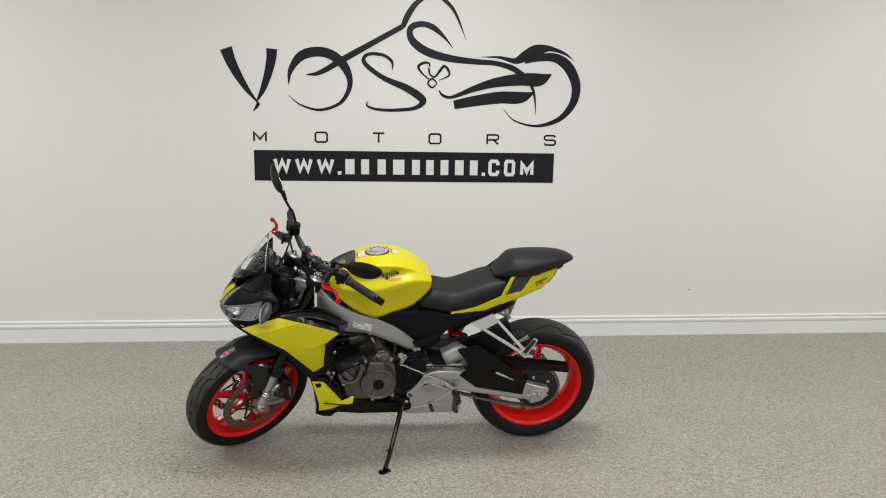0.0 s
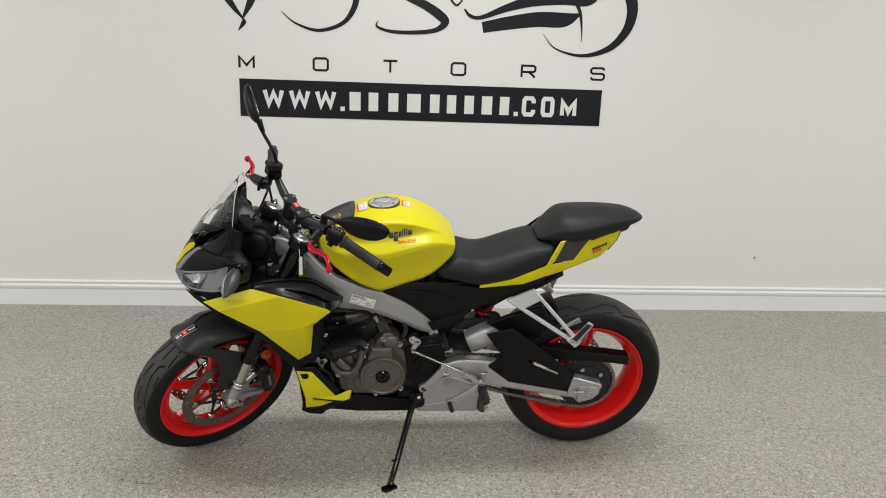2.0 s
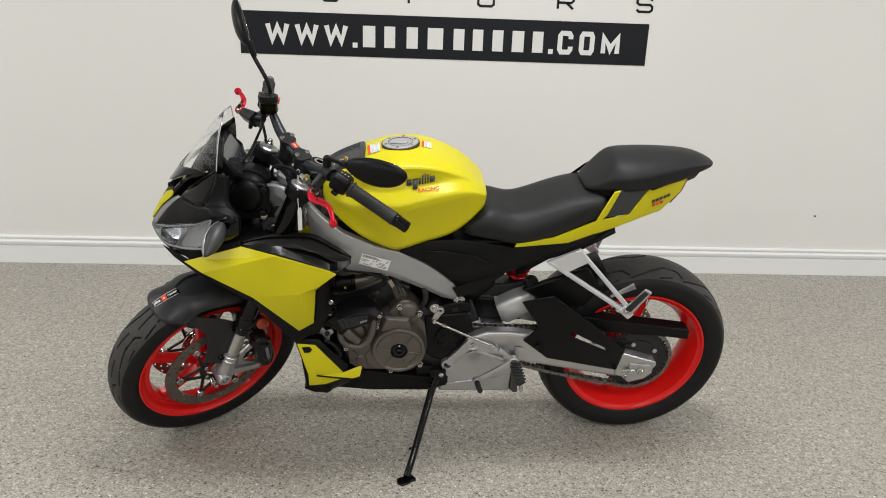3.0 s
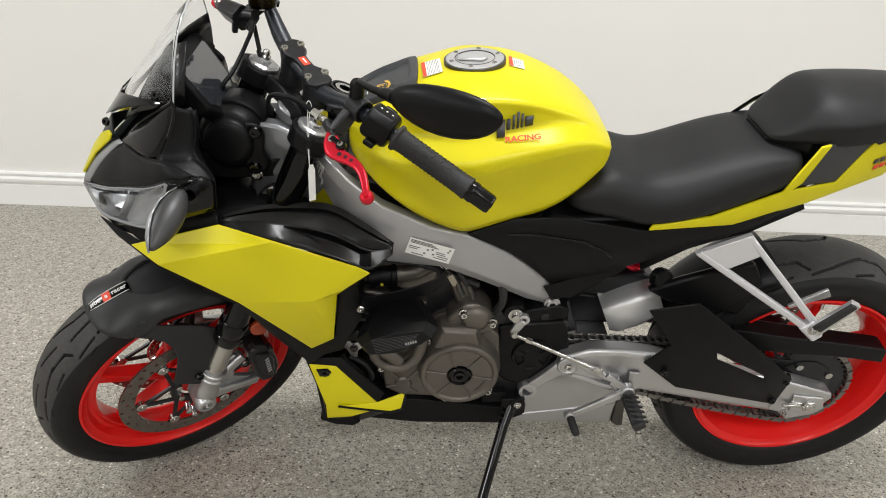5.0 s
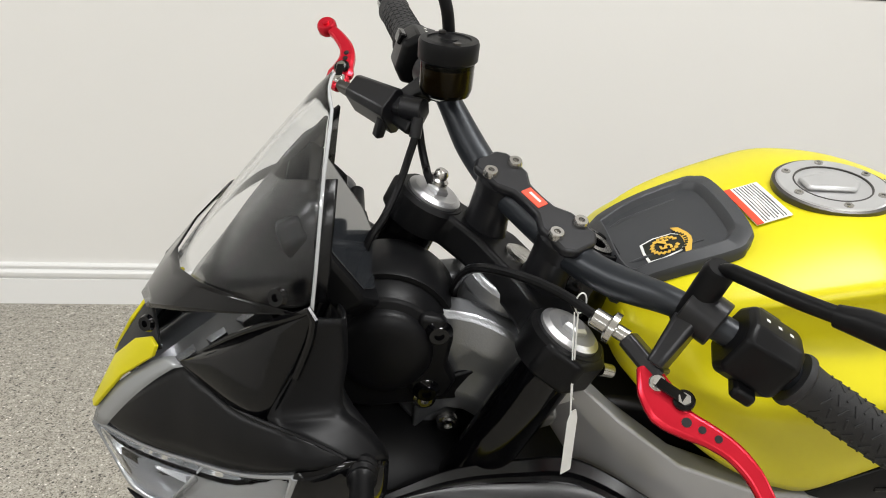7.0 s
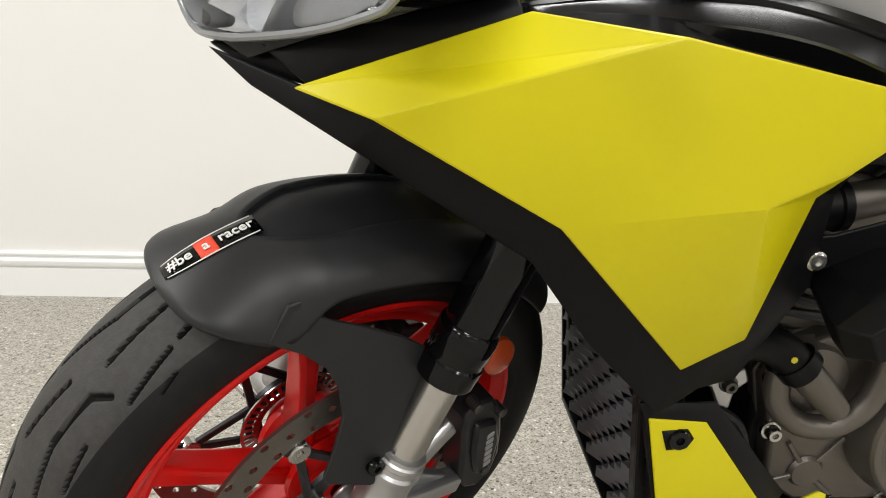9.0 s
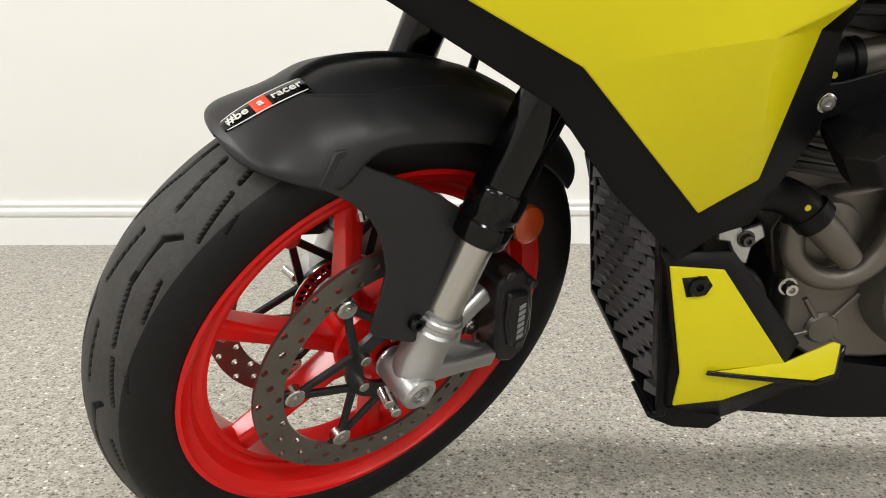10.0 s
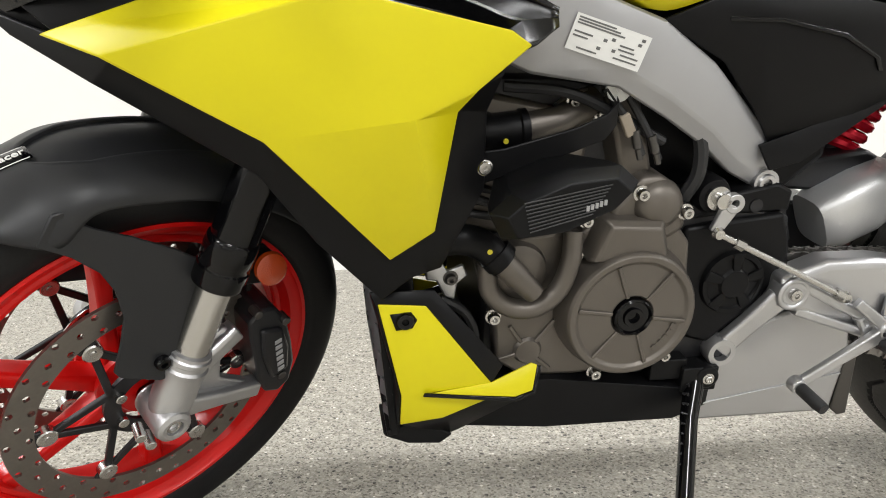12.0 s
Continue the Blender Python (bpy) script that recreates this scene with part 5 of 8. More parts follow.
    lens = part("headlamp", flipped(strip(rimp[:7], [rimp[0], rimp[13], rimp[12], rimp[11], rimp[10], rimp[9], rimp[8], rimp[7], rimp[6]], 16, 4, 0.004), s), CLEAR, BIKE, "clear headlamp lens with a silver edge", solid=0.0025, smooth=60)
    lens.visible_shadow = False
    part("headlamp_edge", flipped(tube(resample([rimp[0], rimp[13], rimp[12], rimp[11], rimp[10], rimp[9], rimp[8], rimp[7], rimp[6]], 30), 0.0034, 8), s), LENSGREY, lens)
    part("headlamp_edge", flipped(tube(resample(rimp[:7], 24), 0.0018, 8), s), LENSGREY, lens)
    back = [(x - 0.026, y * 0.93 - 0.012, z + 0.001) for x, y, z in rimp]
    bowl_top, bowl_low = resample(back[:7], 16), resample([back[0], back[13], back[12], back[11], back[10], back[9], back[8], back[7], back[6]], 16)
    front_top, front_low = resample(rimp[:7], 16), resample([rimp[0], rimp[13], rimp[12], rimp[11], rimp[10], rimp[9], rimp[8], rimp[7], rimp[6]], 16)
    part("headlamp_bowl", flipped(join(loft([[a, a.lerp(b, 0.5) + Vector((-0.012, -0.010, 0)), b] for a, b in zip(bowl_top, bowl_low)], closed=False), loft([[a, b] for a, b in zip(front_top, bowl_top)], closed=False), loft([[a, b] for a, b in zip(front_low, bowl_low)], closed=False)), s), BOWLM, lens, smooth=25)
    for i0, i1 in ((1, 4), (4, 6), (6, 9)):
        a, b, c, d = bowl_top[i0], bowl_top[i1], bowl_low[i1], bowl_low[i0]
        o = Vector((0.009, 0.008, 0))
        q = [a.lerp(d, 0.16) + o, b.lerp(c, 0.16) + o, b.lerp(c, 0.84) + o, a.lerp(d, 0.84) + o]
        mid = (q[0] + q[1] + q[2] + q[3]) / 4 - Vector((0.016, 0.014, 0))
        w = [p.lerp(mid, 0.45) for p in q]
        w = [p - Vector((0.014, 0.012, 0)) for p in w]
        part("headlamp_reflector", flipped(poly3(q + w, [(0, 1, 5, 4), (1, 2, 6, 5), (2, 3, 7, 6), (3, 0, 4, 7), (4, 5, 6, 7)]), s), CHROME, lens, smooth=0)
    # smoke-grey blind behind the rear half, with a slanted front edge
    blind = [bowl_top[i].lerp(front_top[i], 0.55) for i in range(10, 17)] + [bowl_low[i].lerp(front_low[i], 0.55) for i in range(15, 5, -1)]
    part("headlamp_blind", flipped(poly3(blind, [range(len(blind))]), s), BLIND, lens, smooth=0)
    a, d = front_top[10], front_low[6]
    part("headlamp_fin", flipped(poly3([a, a + Vector((-0.022, -0.016, 0)), d + Vector((-0.022, -0.016, 0)), d], [(0, 1, 2, 3)]), s), LENSGREY, lens, solid=0.002)
    # chin under the lamp and the black tray that closes the nose below
    shell("nose_chin", [(1.445, 0.053, 0.736), (1.415, 0.095, 0.733), (1.335, 0.148, 0.747), (1.290, 0.178, 0.770), (1.196, 0.172, 0.800), (1.210, 0.150, 0.776), (1.300, 0.110, 0.750), (1.395, 0.110, 0.722), (1.413, 0.080, 0.728), (1.470, 0.000, 0.772), (1.440, 0.0, 0.735)], [(0, 1, 8), (1, 2, 7, 8), (2, 3, 6, 7), (3, 4, 5, 6), (9, 0, 8, 10)], GLOSS, s, solid=0.004, bevel=0.002)
    shell("nose_tray", [(1.440, 0.0, 0.738), (1.413, 0.078, 0.731), (1.300, 0.108, 0.752), (1.236, 0.128, 0.772), (1.236, 0.0, 0.772)], [(0, 1, 2, 3, 4)], BLACK, s, solid=0.003, bevel=0)
    # indicator on its rubber stem
    leaf = ((0.234, 0.009), (0.246, 0.0175), (0.266, 0.0235), (0.290, 0.0235), (0.316, 0.0150), (0.336, 0.003))

    def leaf_ring(k, y, r, a0, a1, n, out):
        return [(1.225 + 0.0048 * k + (r + out) * math.cos(a0 + (a1 - a0) * j / n), y * s, 0.868 - 0.0078 * k + (r + out) * 0.95 * math.sin(a0 + (a1 - a0) * j / n)) for j in range(n if a1 - a0 > 6 else n + 1)]

    ind = part("indicator", loft([leaf_ring(k, y, r, 0, 2 * math.pi, 16, 0) for k, (y, r) in enumerate(leaf)]), INDGREY, BIKE, "dark grey leaf-shaped indicator with a pale lens", subsurf=1)
    part("indicator_lens", loft([leaf_ring(k, y, r, -0.95, 0.95, 12, 0.0012) for k, (y, r) in enumerate(leaf)], closed=False), LENSGREY, ind, "pale clear indicator lens", solid=0.002, smooth=60)
    part("indicator_stem", lathe([(0.013, 0.0), (0.013, 0.004), (0.011, 0.006), (0.0125, 0.010), (0.0105, 0.013), (0.0115, 0.017), (0.009, 0.022), (0.009, 0.060)], (1.212, 0.180 * s, 0.852), (0.02, s, 0.22), 16), BLACK, ind)

# windscreen
rows = []
for (c, m, e) in (((1.404, 0, 0.884), (1.348, 0.085, 0.932), (1.249, 0.131, 0.966)), ((1.372, 0, 0.926), (1.325, 0.078, 0.962), (1.246, 0.125, 0.994)), ((1.338, 0, 0.972), (1.300, 0.068, 1.000), (1.243, 0.113, 1.026)), ((1.298, 0, 1.022), (1.272, 0.056, 1.040), (1.240, 0.090, 1.056)), ((1.258, 0, 1.070), (1.247, 0.040, 1.076), (1.236, 0.062, 1.080)), ((1.238, 0, 1.088), (1.237, 0.022, 1.0875), (1.235, 0.040, 1.0855))):
    rows.append(smooth_path([(e[0], -e[1], e[2]), (m[0], -m[1], m[2]), c, m, e], 2))
SCREEN = part("windscreen", loft([smooth_path(r, 4) for r in rows], closed=False), CLEAR, BIKE, "clear curved windscreen with a dark base", solid=0.004, smooth=60, subsurf=1)
SCREEN.visible_shadow = False
rim_path = [r[-1] for r in rows] + [rows[-1][6], rows[-1][4], rows[-1][2]] + [r[0] for r in rows[::-1]]
# the edge is clear; its bright glint is put in as a grey bead
part("screen_rim", tube(rim_path, 0.0014, 8), material("screen_edge_glint", (0.42, 0.43, 0.44), 0.06, vary=0.05, coat=0.5), SCREEN, "pale grey rim standing in for the glint on the clear screen edge")
# smoked inner fly screen and black hood behind it
inner = [[(x * 0.93 + 0.086 - 0.008, y * 0.80, z - 0.012) for x, y, z in row] for row in rows[:4]]
# black foot of the screen, highest in the middle
foot = []
for j in range(9):
    u = 1.15 * (1 - (abs(j - 4) / 4) ** 1.6)
    col = []
    for i in range(6):
        v = u * i / 5
        k = min(int(v), 4)
        p = Vector(rows[k][j]).lerp(Vector(rows[k + 1][j]), v - k)
        col.append(p + Vector((0.0065, 0.0020 * (j - 4), 0.0028)))
    foot.append(col)
part("screen_foot", loft(foot, closed=False), GLOSS, SCREEN, "gloss black foot of the screen", solid=0.0015, smooth=60)
part("inner_screen", loft(inner, closed=False), SEMI, SCREEN, "black hood inside the screen", solid=0.003, smooth=60)
for s in (1, -1):
    for p in ((1.272, 0.131, 0.979), (1.392, 0.052, 0.893)):
        part("screen_bolt", lathe([(0.0, 0.002), (0.003, 0.002), (0.003, 0.005), (0.0065, 0.005), (0.008, 0.001)], (p[0], p[1] * s, p[2]), (0.45, 0.75 * s, 0.35), 16), GLOSS, SCREEN)

# instrument panel
dm = frame_of((1.228, 0.0, 0.958), (0, -1, 0), (0.55, 0, 0.85))
DASH = part("instrument_panel", moved(prism([(-0.085, 0.050), (-0.070, 0.062), (0.070, 0.062), (0.085, 0.050), (0.080, -0.030), (0.055, -0.056), (-0.055, -0.056), (-0.080, -0.030)], -0.022, 0.004, axis=2), dm), BLACK, BIKE, "black instrument panel with a dark screen", bevel=0.004)
part("display", moved(prism([(-0.074, 0.044), (0.074, 0.044), (0.068, -0.026), (0.046, -0.044), (-0.046, -0.044), (-0.068, -0.026)], 0.004, 0.0055, axis=2), dm), material("dark_display_glass", (0.02, 0.022, 0.025), 0.06, vary=0.1, coat=0.5), DASH, bevel=0.001)
# black resonator drum and its strap in the nose, behind the mask
part("intake_drum", lathe([(0.0, 0.062), (0.030, 0.060), (0.052, 0.050), (0.060, 0.034), (0.060, -0.034), (0.052, -0.050), (0.0, -0.062)], (1.185, 0.005, 0.862), (0.1, 1, 0.05), 36), BLACK, BIKE, "round black intake drum behind the nose", bevel=0.002)
part("drum_strap", lathe([(0.0605, 0.030), (0.0655, 0.030), (0.067, 0.026), (0.067, -0.030), (0.0655, -0.034), (0.0605, -0.034)], (1.185, 0.005, 0.862), (0.1, 1, 0.05), 36, closed=True, arc=(-3.4, 0.6)), BLACK, BIKE, smooth=40)
# drum face: stepped cover with a curved lug, and the black tray below
part("drum_cover", lathe([(0.0, 0.069), (0.028, 0.068), (0.040, 0.064), (0.044, 0.058), (0.044, 0.050)], (1.185, 0.005, 0.862), (0.1, 1, 0.05), 36), BLACK, BIKE, smooth=40)
part("drum_lug", prism([(1.160, 0.905), (1.138, 0.900), (1.128, 0.880), (1.132, 0.850), (1.122, 0.828), (1.132, 0.806), (1.165, 0.812), (1.172, 0.850)], 0.048, 0.064), BLACK, BIKE, bevel=0.005, segments=3)
for p in ((1.143, 0.064, 0.888), (1.150, 0.064, 0.818)):
    part("drum_bolt", lathe([(0.0, 0.003), (0.004, 0.003), (0.0045, 0.006), (0.009, 0.006), (0.010, 0.003), (0.013, 0.0)], p, (0, 1, 0), 18), GLOSS, BIKE)
part("nose_floor", poly3([(1.300, -0.115, 0.748), (1.300, 0.112, 0.750), (1.200, 0.128, 0.752), (1.060, 0.088, 0.742), (1.060, -0.088, 0.742), (1.200, -0.128, 0.752)], [range(6)]), BLACK, BIKE, solid=0.003)
part("nose_bracket", join(prism([(1.26, 0.80), (1.20, 0.79), (1.09, 0.83), (1.10, 0.90), (1.15, 0.86), (1.24, 0.88)], -0.05, -0.042), prism([(1.26, 0.80), (1.20, 0.79), (1.09, 0.80), (1.09, 0.84), (1.15, 0.82), (1.24, 0.84)], 0.050, 0.056)), BLACK, BIKE, bevel=0.003)

# ---- steering head, yokes, bars ----


def axis_at(z):
    return 1.475 - 0.4474 * z


def gusset(s):
    """Cast side plate of the steering head: a curved web with a rib."""
    rows = []
    for i in range(9):
        t = i / 8
        x = 1.158 - 0.130 * t
        y = 0.044 + 0.044 * t * t
        top, low = 0.892 + 0.020 * math.sin(math.pi * t) - 0.045 * t, 0.742 + 0.05 * t + 0.020 * math.sin(2 * math.pi * t)
        rib = 0.007 * math.exp(-((t - 0.45) / 0.10) ** 2)
        rows.append([(x, s * (y - 0.030), top), (x, s * y, top), (x, s * (y + 0.006 + rib), top * 0.75 + low * 0.25), (x, s * (y + rib), (top + low) / 2), (x, s * (y + 0.008 + rib), top * 0.25 + low * 0.75), (x, s * y, low), (x, s * (y - 0.030), low)])
    return loft(rows)


# darker copy of the cast aluminium: shade between drum and fork is in its colour
HEAD = part("steering_head", join(tube([(axis_at(0.74), 0, 0.74), (axis_at(0.905), 0, 0.905)], 0.036, 24), tube([(axis_at(0.885), 0, 0.885), (axis_at(0.905), 0, 0.905)], 0.043, 24), gusset(1), gusset(-1)), material("shaded_cast_aluminium", (0.26, 0.265, 0.275), 0.36, metal=0.75, vary=0.1, bump=0.15, bump_scale=500), BIKE, "cast aluminium steering head", bevel=0.005)
for p in ((1.140, 0.056, 0.872), (1.150, 0.056, 0.800), (1.125, 0.056, 0.765)):
    part("head_bolt", lathe([(0.0, 0.002), (0.0035, 0.002), (0.004, 0.005), (0.007, 0.005), (0.008, 0.003), (0.011, 0.002), (0.011, -0.004)], p, (0, 1, 0.1), 18), STEEL, HEAD)
for z, nm in ((0.910, "top_yoke"), (0.715, "lower_yoke")):
    ym2 = STEER @ frame_of((axis_at(z), 0, z), (0.9128, 0, 0.4083), (0, 1, 0))
    f0 = (fork_at(z) - axis_at(z)) * 0.9128
    out = [(-0.030, 0.034), (-0.012, 0.060), (f0 - 0.036, 0.086), (f0 - 0.034, 0.118), (f0 - 0.010, 0.136), (f0 + 0.024, 0.132), (f0 + 0.037, 0.104), (f0 + 0.028, 0.078), (f0 + 0.004, 0.060), (f0 - 0.004, 0.030)]
    out = out + [(x, -y) for x, y in out[::-1]]
    YOKE = part(nm, moved(prism(out, -0.016, 0.017, axis=2), ym2), BLACK, BIKE, "black forged fork yoke", bevel=0.005, segments=3)
    for s in (1, -1):
        part("clamp_bolt", moved(disc((f0 - 0.030, 0.128 * s, 0), (f0 - 0.042, 0.134 * s, 0), 0.006, 12, chamfer=0.001), ym2), STEEL, YOKE, "steel clamp bolt with a yellow paint dot")
    if nm == "top_yoke":
        TOPY, YM, F0 = YOKE, ym2, f0
for s in (1, -1):
    part("fork_cap", moved(join(lathe([(0.0, 0.024), (0.0225, 0.024), (0.0275, 0.021), (0.0275, 0.012)], (F0, 0.096 * s, 0), (0, 0, 1), 32), lathe([(0.0, 0.030), (0.0095, 0.030), (0.0125, 0.028), (0.0125, 0.022)], (F0, 0.096 * s, 0), (0, 0, 1), 6)), YM), ALU, TOPY, "bright fork cap with a hexagon", smooth=25)
    part("fork_clamp", moved(lathe([(0.0265, -0.014), (0.0345, -0.014), (0.0355, 0.014), (0.032, 0.018), (0.0275, 0.018)], (F0, 0.097 * s, 0), (0, 0, 1), 32, closed=True), YM), BLACK, TOPY)
# right fork adjuster
part("fork_adjuster", moved(join(lathe([(0.0, 0.044), (0.005, 0.044), (0.007, 0.041), (0.007, 0.036), (0.0105, 0.034), (0.0105, 0.030)], (F0, -0.100, 0), (0, 0, 1), 16)), YM), STEEL, TOPY)
part("steering_nut", moved(join(lathe([(0.0, 0.020), (0.006, 0.020), (0.014, 0.022), (0.0175, 0.020), (0.0175, 0.013)], (0.0, 0, 0), (0, 0, 1), 28)), YM), STEEL, TOPY)
lm = frame_of((0.998, 0.006, 0.934), (0, -1, 0), (0.93, 0, 0.36))
LOCK = part("ignition_lock", moved(lathe([(0.0, 0.008), (0.009, 0.008), (0.010, 0.012), (0.018, 0.013), (0.020, 0.011), (0.022, 0.015), (0.0255, 0.015), (0.0275, 0.012), (0.0280, 0.002), (0.036, 0.0), (0.040, -0.010), (0.040, -0.05), (0.0, -0.05)], (0, 0, 0), (0, 0, 1), 40), lm), GLOSS, TANK, "round ignition lock with a steel ring")
part("lock_ring", moved(lathe([(0.0105, 0.0135), (0.0175, 0.0138), (0.0175, 0.0150), (0.0105, 0.0150)], (0, 0, 0), (0, 0, 1), 32, closed=True), lm), STEEL, LOCK)
part("key_slot", moved(block((-0.0015, -0.006, 0.008), (0.0015, 0.006, 0.0095)), lm), STEEL, LOCK)
# risers and the clamp over the bar
BX, BZ = 1.060, 0.973
for s in (1, -1):
    part("riser", moved(lathe([(0.0, -0.002), (0.0245, -0.002), (0.0225, 0.008), (0.0205, 0.020), (0.0205, 0.050)], (1.066, 0.042 * s - 0.008, 0.922), (-0.10, 0, 1), 26), STEER), HUBBLACK, TOPY, bevel=0.002)
    part("riser_cap", moved(lathe([(0.0215, -0.012), (0.0225, 0.010), (0.0195, 0.016), (0.0, 0.016)], (BX, 0.042 * s - 0.008, BZ + 0.004), (0, 0, 1), 26), STEER), HUBBLACK, TOPY, bevel=0.001)
bow = [(-0.021, 0.060), (-0.020, 0.030), (-0.011, 0.016), (-0.010, 0.0), (-0.011, -0.016), (-0.020, -0.030), (-0.021, -0.060), (-0.012, -0.068), (0.012, -0.068), (0.021, -0.060), (0.020, -0.030), (0.011, -0.016), (0.010, 0.0), (0.011, 0.016), (0.020, 0.030), (0.021, 0.060), (0.012, 0.068), (-0.012, 0.068)]
CLAMP = part("bar_clamp", moved(prism([(BX + a, b - 0.008) for a, b in bow], BZ + 0.0125, BZ + 0.0225, axis=2), STEER), HUBBLACK, TOPY, "black bow-tie handlebar clamp with a small red plate", bevel=0.003)
part("clamp_plate", moved(block((BX - 0.006, -0.020, BZ + 0.0225), (BX + 0.006, 0.004, BZ + 0.0235)), STEER), REDINK, CLAMP, bevel=0.001)
part("plate_print", moved(block((BX - 0.002, -0.015, BZ + 0.0235), (BX + 0.0005, -0.001, BZ + 0.0238)), STEER), WHITE, CLAMP)
for sx in (-0.015, 0.015):
    for sy in (-0.044, 0.044):
        part("clamp_bolt", moved(lathe([(0.0, 0.002), (0.003, 0.002), (0.003, 0.006), (0.006, 0.006), (0.007, 0.004), (0.007, 0.0)], (BX + sx, sy - 0.008, BZ + 0.0215), (0, 0, 1), 16), STEER), STEEL, CLAMP)
BARM = material("dark_grey_bar_coating", (0.020, 0.023, 0.028), 0.38, metal=0.35, vary=0.08)
half = smooth_path([(BX, 0, BZ), (BX, 0.050, BZ + 0.002), (1.060, 0.095, 0.988), (1.057, 0.145, 1.012), (1.048, 0.190, 1.018), (1.033, 0.232, 1.011), (0.960, 0.372, 0.970)], 6)
full_bar = [Vector((p.x, -p.y, p.z)) for p in half[:0:-1]] + list(half)
BAR = part("handlebar", moved(tube(full_bar, [0.0112 + 0.0035 * max(0, min(1, (0.15 - abs(p.y)) / 0.05)) for p in full_bar], 18), STEER), BARM, BIKE, "dark grey tapered handlebar turned to the stand side")
GRIPM = material("ribbed_grip_rubber", (0.012, 0.012, 0.013), 0.62, vary=0.15, bump=0.3, bump_scale=1200)


def side_y(p, s):
    return (p[0], p[1] * s, p[2])


for s in (1, -1):
    g0, g1 = Vector((1.030, 0.238 * s, 1.0095)), Vector((0.968, 0.356 * s, 0.9745))
    gd = (g1 - g0).normalized()
    gl = (g1 - g0).length
    prof = [(0.012, 0), (0.0205, 0.0), (0.0215, 0.002), (0.0215, 0.005), (0.0185, 0.008), (0.0172, 0.020), (0.0168, gl * 0.5), (0.0172, gl - 0.018), (0.0182, gl - 0.006), (0.0190, gl - 0.002), (0.0175, gl)]
    grip = part("grip", moved(lathe(prof, g0, gd, 28), STEER), GRIPM, BAR, "black ribbed rubber grip")
    u = gd.orthogonal().normalized()
    w = gd.cross(u)
    ribs = []
    for r in range(14):
        for k in range(9):
            a = 2 * math.pi * (k + 0.5 * (r % 2)) / 9
            d = math.cos(a) * u + math.sin(a) * w
            t = -math.sin(a) * u + math.cos(a) * w
            c = g0 + gd * (0.022 + (gl - 0.042) * r / 13) + d * 0.0169
            sl = 0.5 if r % 2 else -0.5
            ribs.append(bar(c - t * 0.0036 - gd * 0.0036 * sl, c + t * 0.0036 + gd * 0.0036 * sl, 0.0015, 0.0015, 0.0014, 0.0014, d, steps=1))
    part("grip_rib", moved(join(*ribs), STEER), GRIPM, grip)
    part("bar_end", moved(lathe([(0.012, 0.0), (0.0165, 0.001), (0.0172, 0.006), (0.0172, 0.010), (0.0158, 0.012), (0.0155, 0.038), (0.0135, 0.042), (0.004, 0.043), (0.0, 0.040)], g1, gd, 28), STEER), GLOSS, BAR, "black bar end weight")
    # switch cube
    sm = STEER @ frame_of(side_y((1.040, 0.212, 1.016), s), (-0.47, 0.85 * s, -0.24), (-0.25, 0, 0.97))
    sw = part("switch_block", moved(loft([[(x, y * k, z * k) for y, z in ((0.024, 0.010), (0.016, 0.024), (-0.014, 0.026), (-0.026, 0.014), (-0.027, -0.016), (-0.016, -0.026), (0.012, -0.026), (0.024, -0.014))] for x, k in ((-0.024, 0.86), (-0.020, 1.0), (0.016, 1.0), (0.022, 0.86))]), sm), BLACK, BAR, "black switch block", bevel=0.002)
    part("switch_button", moved(block((-0.012, 0.006, -0.030), (0.008, 0.018, -0.022)), sm), GLOSS, sw, bevel=0.002)
    part("switch_button", moved(block((-0.008, -0.026, 0.004) if s > 0 else (-0.008, -0.026, 0.006), (0.010, -0.016, 0.034)), sm), BLACK, sw, bevel=0.003)
    if s < 0:
        part("kill_switch", moved(block((-0.010, 0.000, 0.024), (0.010, 0.016, 0.032)), sm), REDINK, sw, bevel=0.002)
    for k in range(3):
        part("switch_symbol", moved(block((-0.013 + 0.010 * k, 0.021, -0.004), (-0.010 + 0.010 * k, 0.0242, -0.001)), sm), WHITE, sw)
    # lever perch and red lever
    perch = part("lever_perch", moved(join(lathe([(0.0125, -0.014), (0.019, -0.014), (0.019, 0.014), (0.0125, 0.014)], side_y((1.056, 0.168, 1.0225), s), (-0.2, s, -0.05), 24, closed=True), bar(side_y((1.066, 0.164, 1.016), s), side_y((1.098, 0.172, 0.990), s), 0.024, 0.030, 0.020, 0.012), bar(side_y((1.098, 0.180, 0.986), s), side_y((1.096, 0.142, 0.989), s), 0.022, 0.018, 0.014, 0.014)), STEER), HUBBLACK, BAR, "black lever perch", bevel=0.002)
    TURN = STEER @ Matrix.Translation((-0.0017, 0, -0.0041))
    if s > 0:
        lev = [(1.104, 0.168, 0.993), (1.112, 0.184, 0.990), (1.117, 0.200, 0.988), (1.114, 0.216, 0.989), (1.108, 0.232, 0.991), (1.104, 0.250, 0.992), (1.106, 0.269, 0.992), (1.112, 0.287, 0.989), (1.1185, 0.303, 0.987)]
        pins = ((1.109, 0.183, 0.991), (1.105, 0.204, 0.993))
    else:
        lev = [(1.118, 0.236, 0.987), (1.116, 0.246, 0.988), (1.109, 0.253, 0.991), (1.102, 0.259, 0.993), (1.094, 0.266, 0.996), (1.088, 0.276, 0.999), (1.085, 0.289, 1.000), (1.084, 0.303, 1.001), (1.085, 0.314, 1.001)]
        pins = ((1.116, 0.243, 0.988), (1.106, 0.254, 0.992))
    wid = [0.016, 0.026, 0.027, 0.021, 0.017, 0.0145, 0.013, 0.0115, 0.0105]
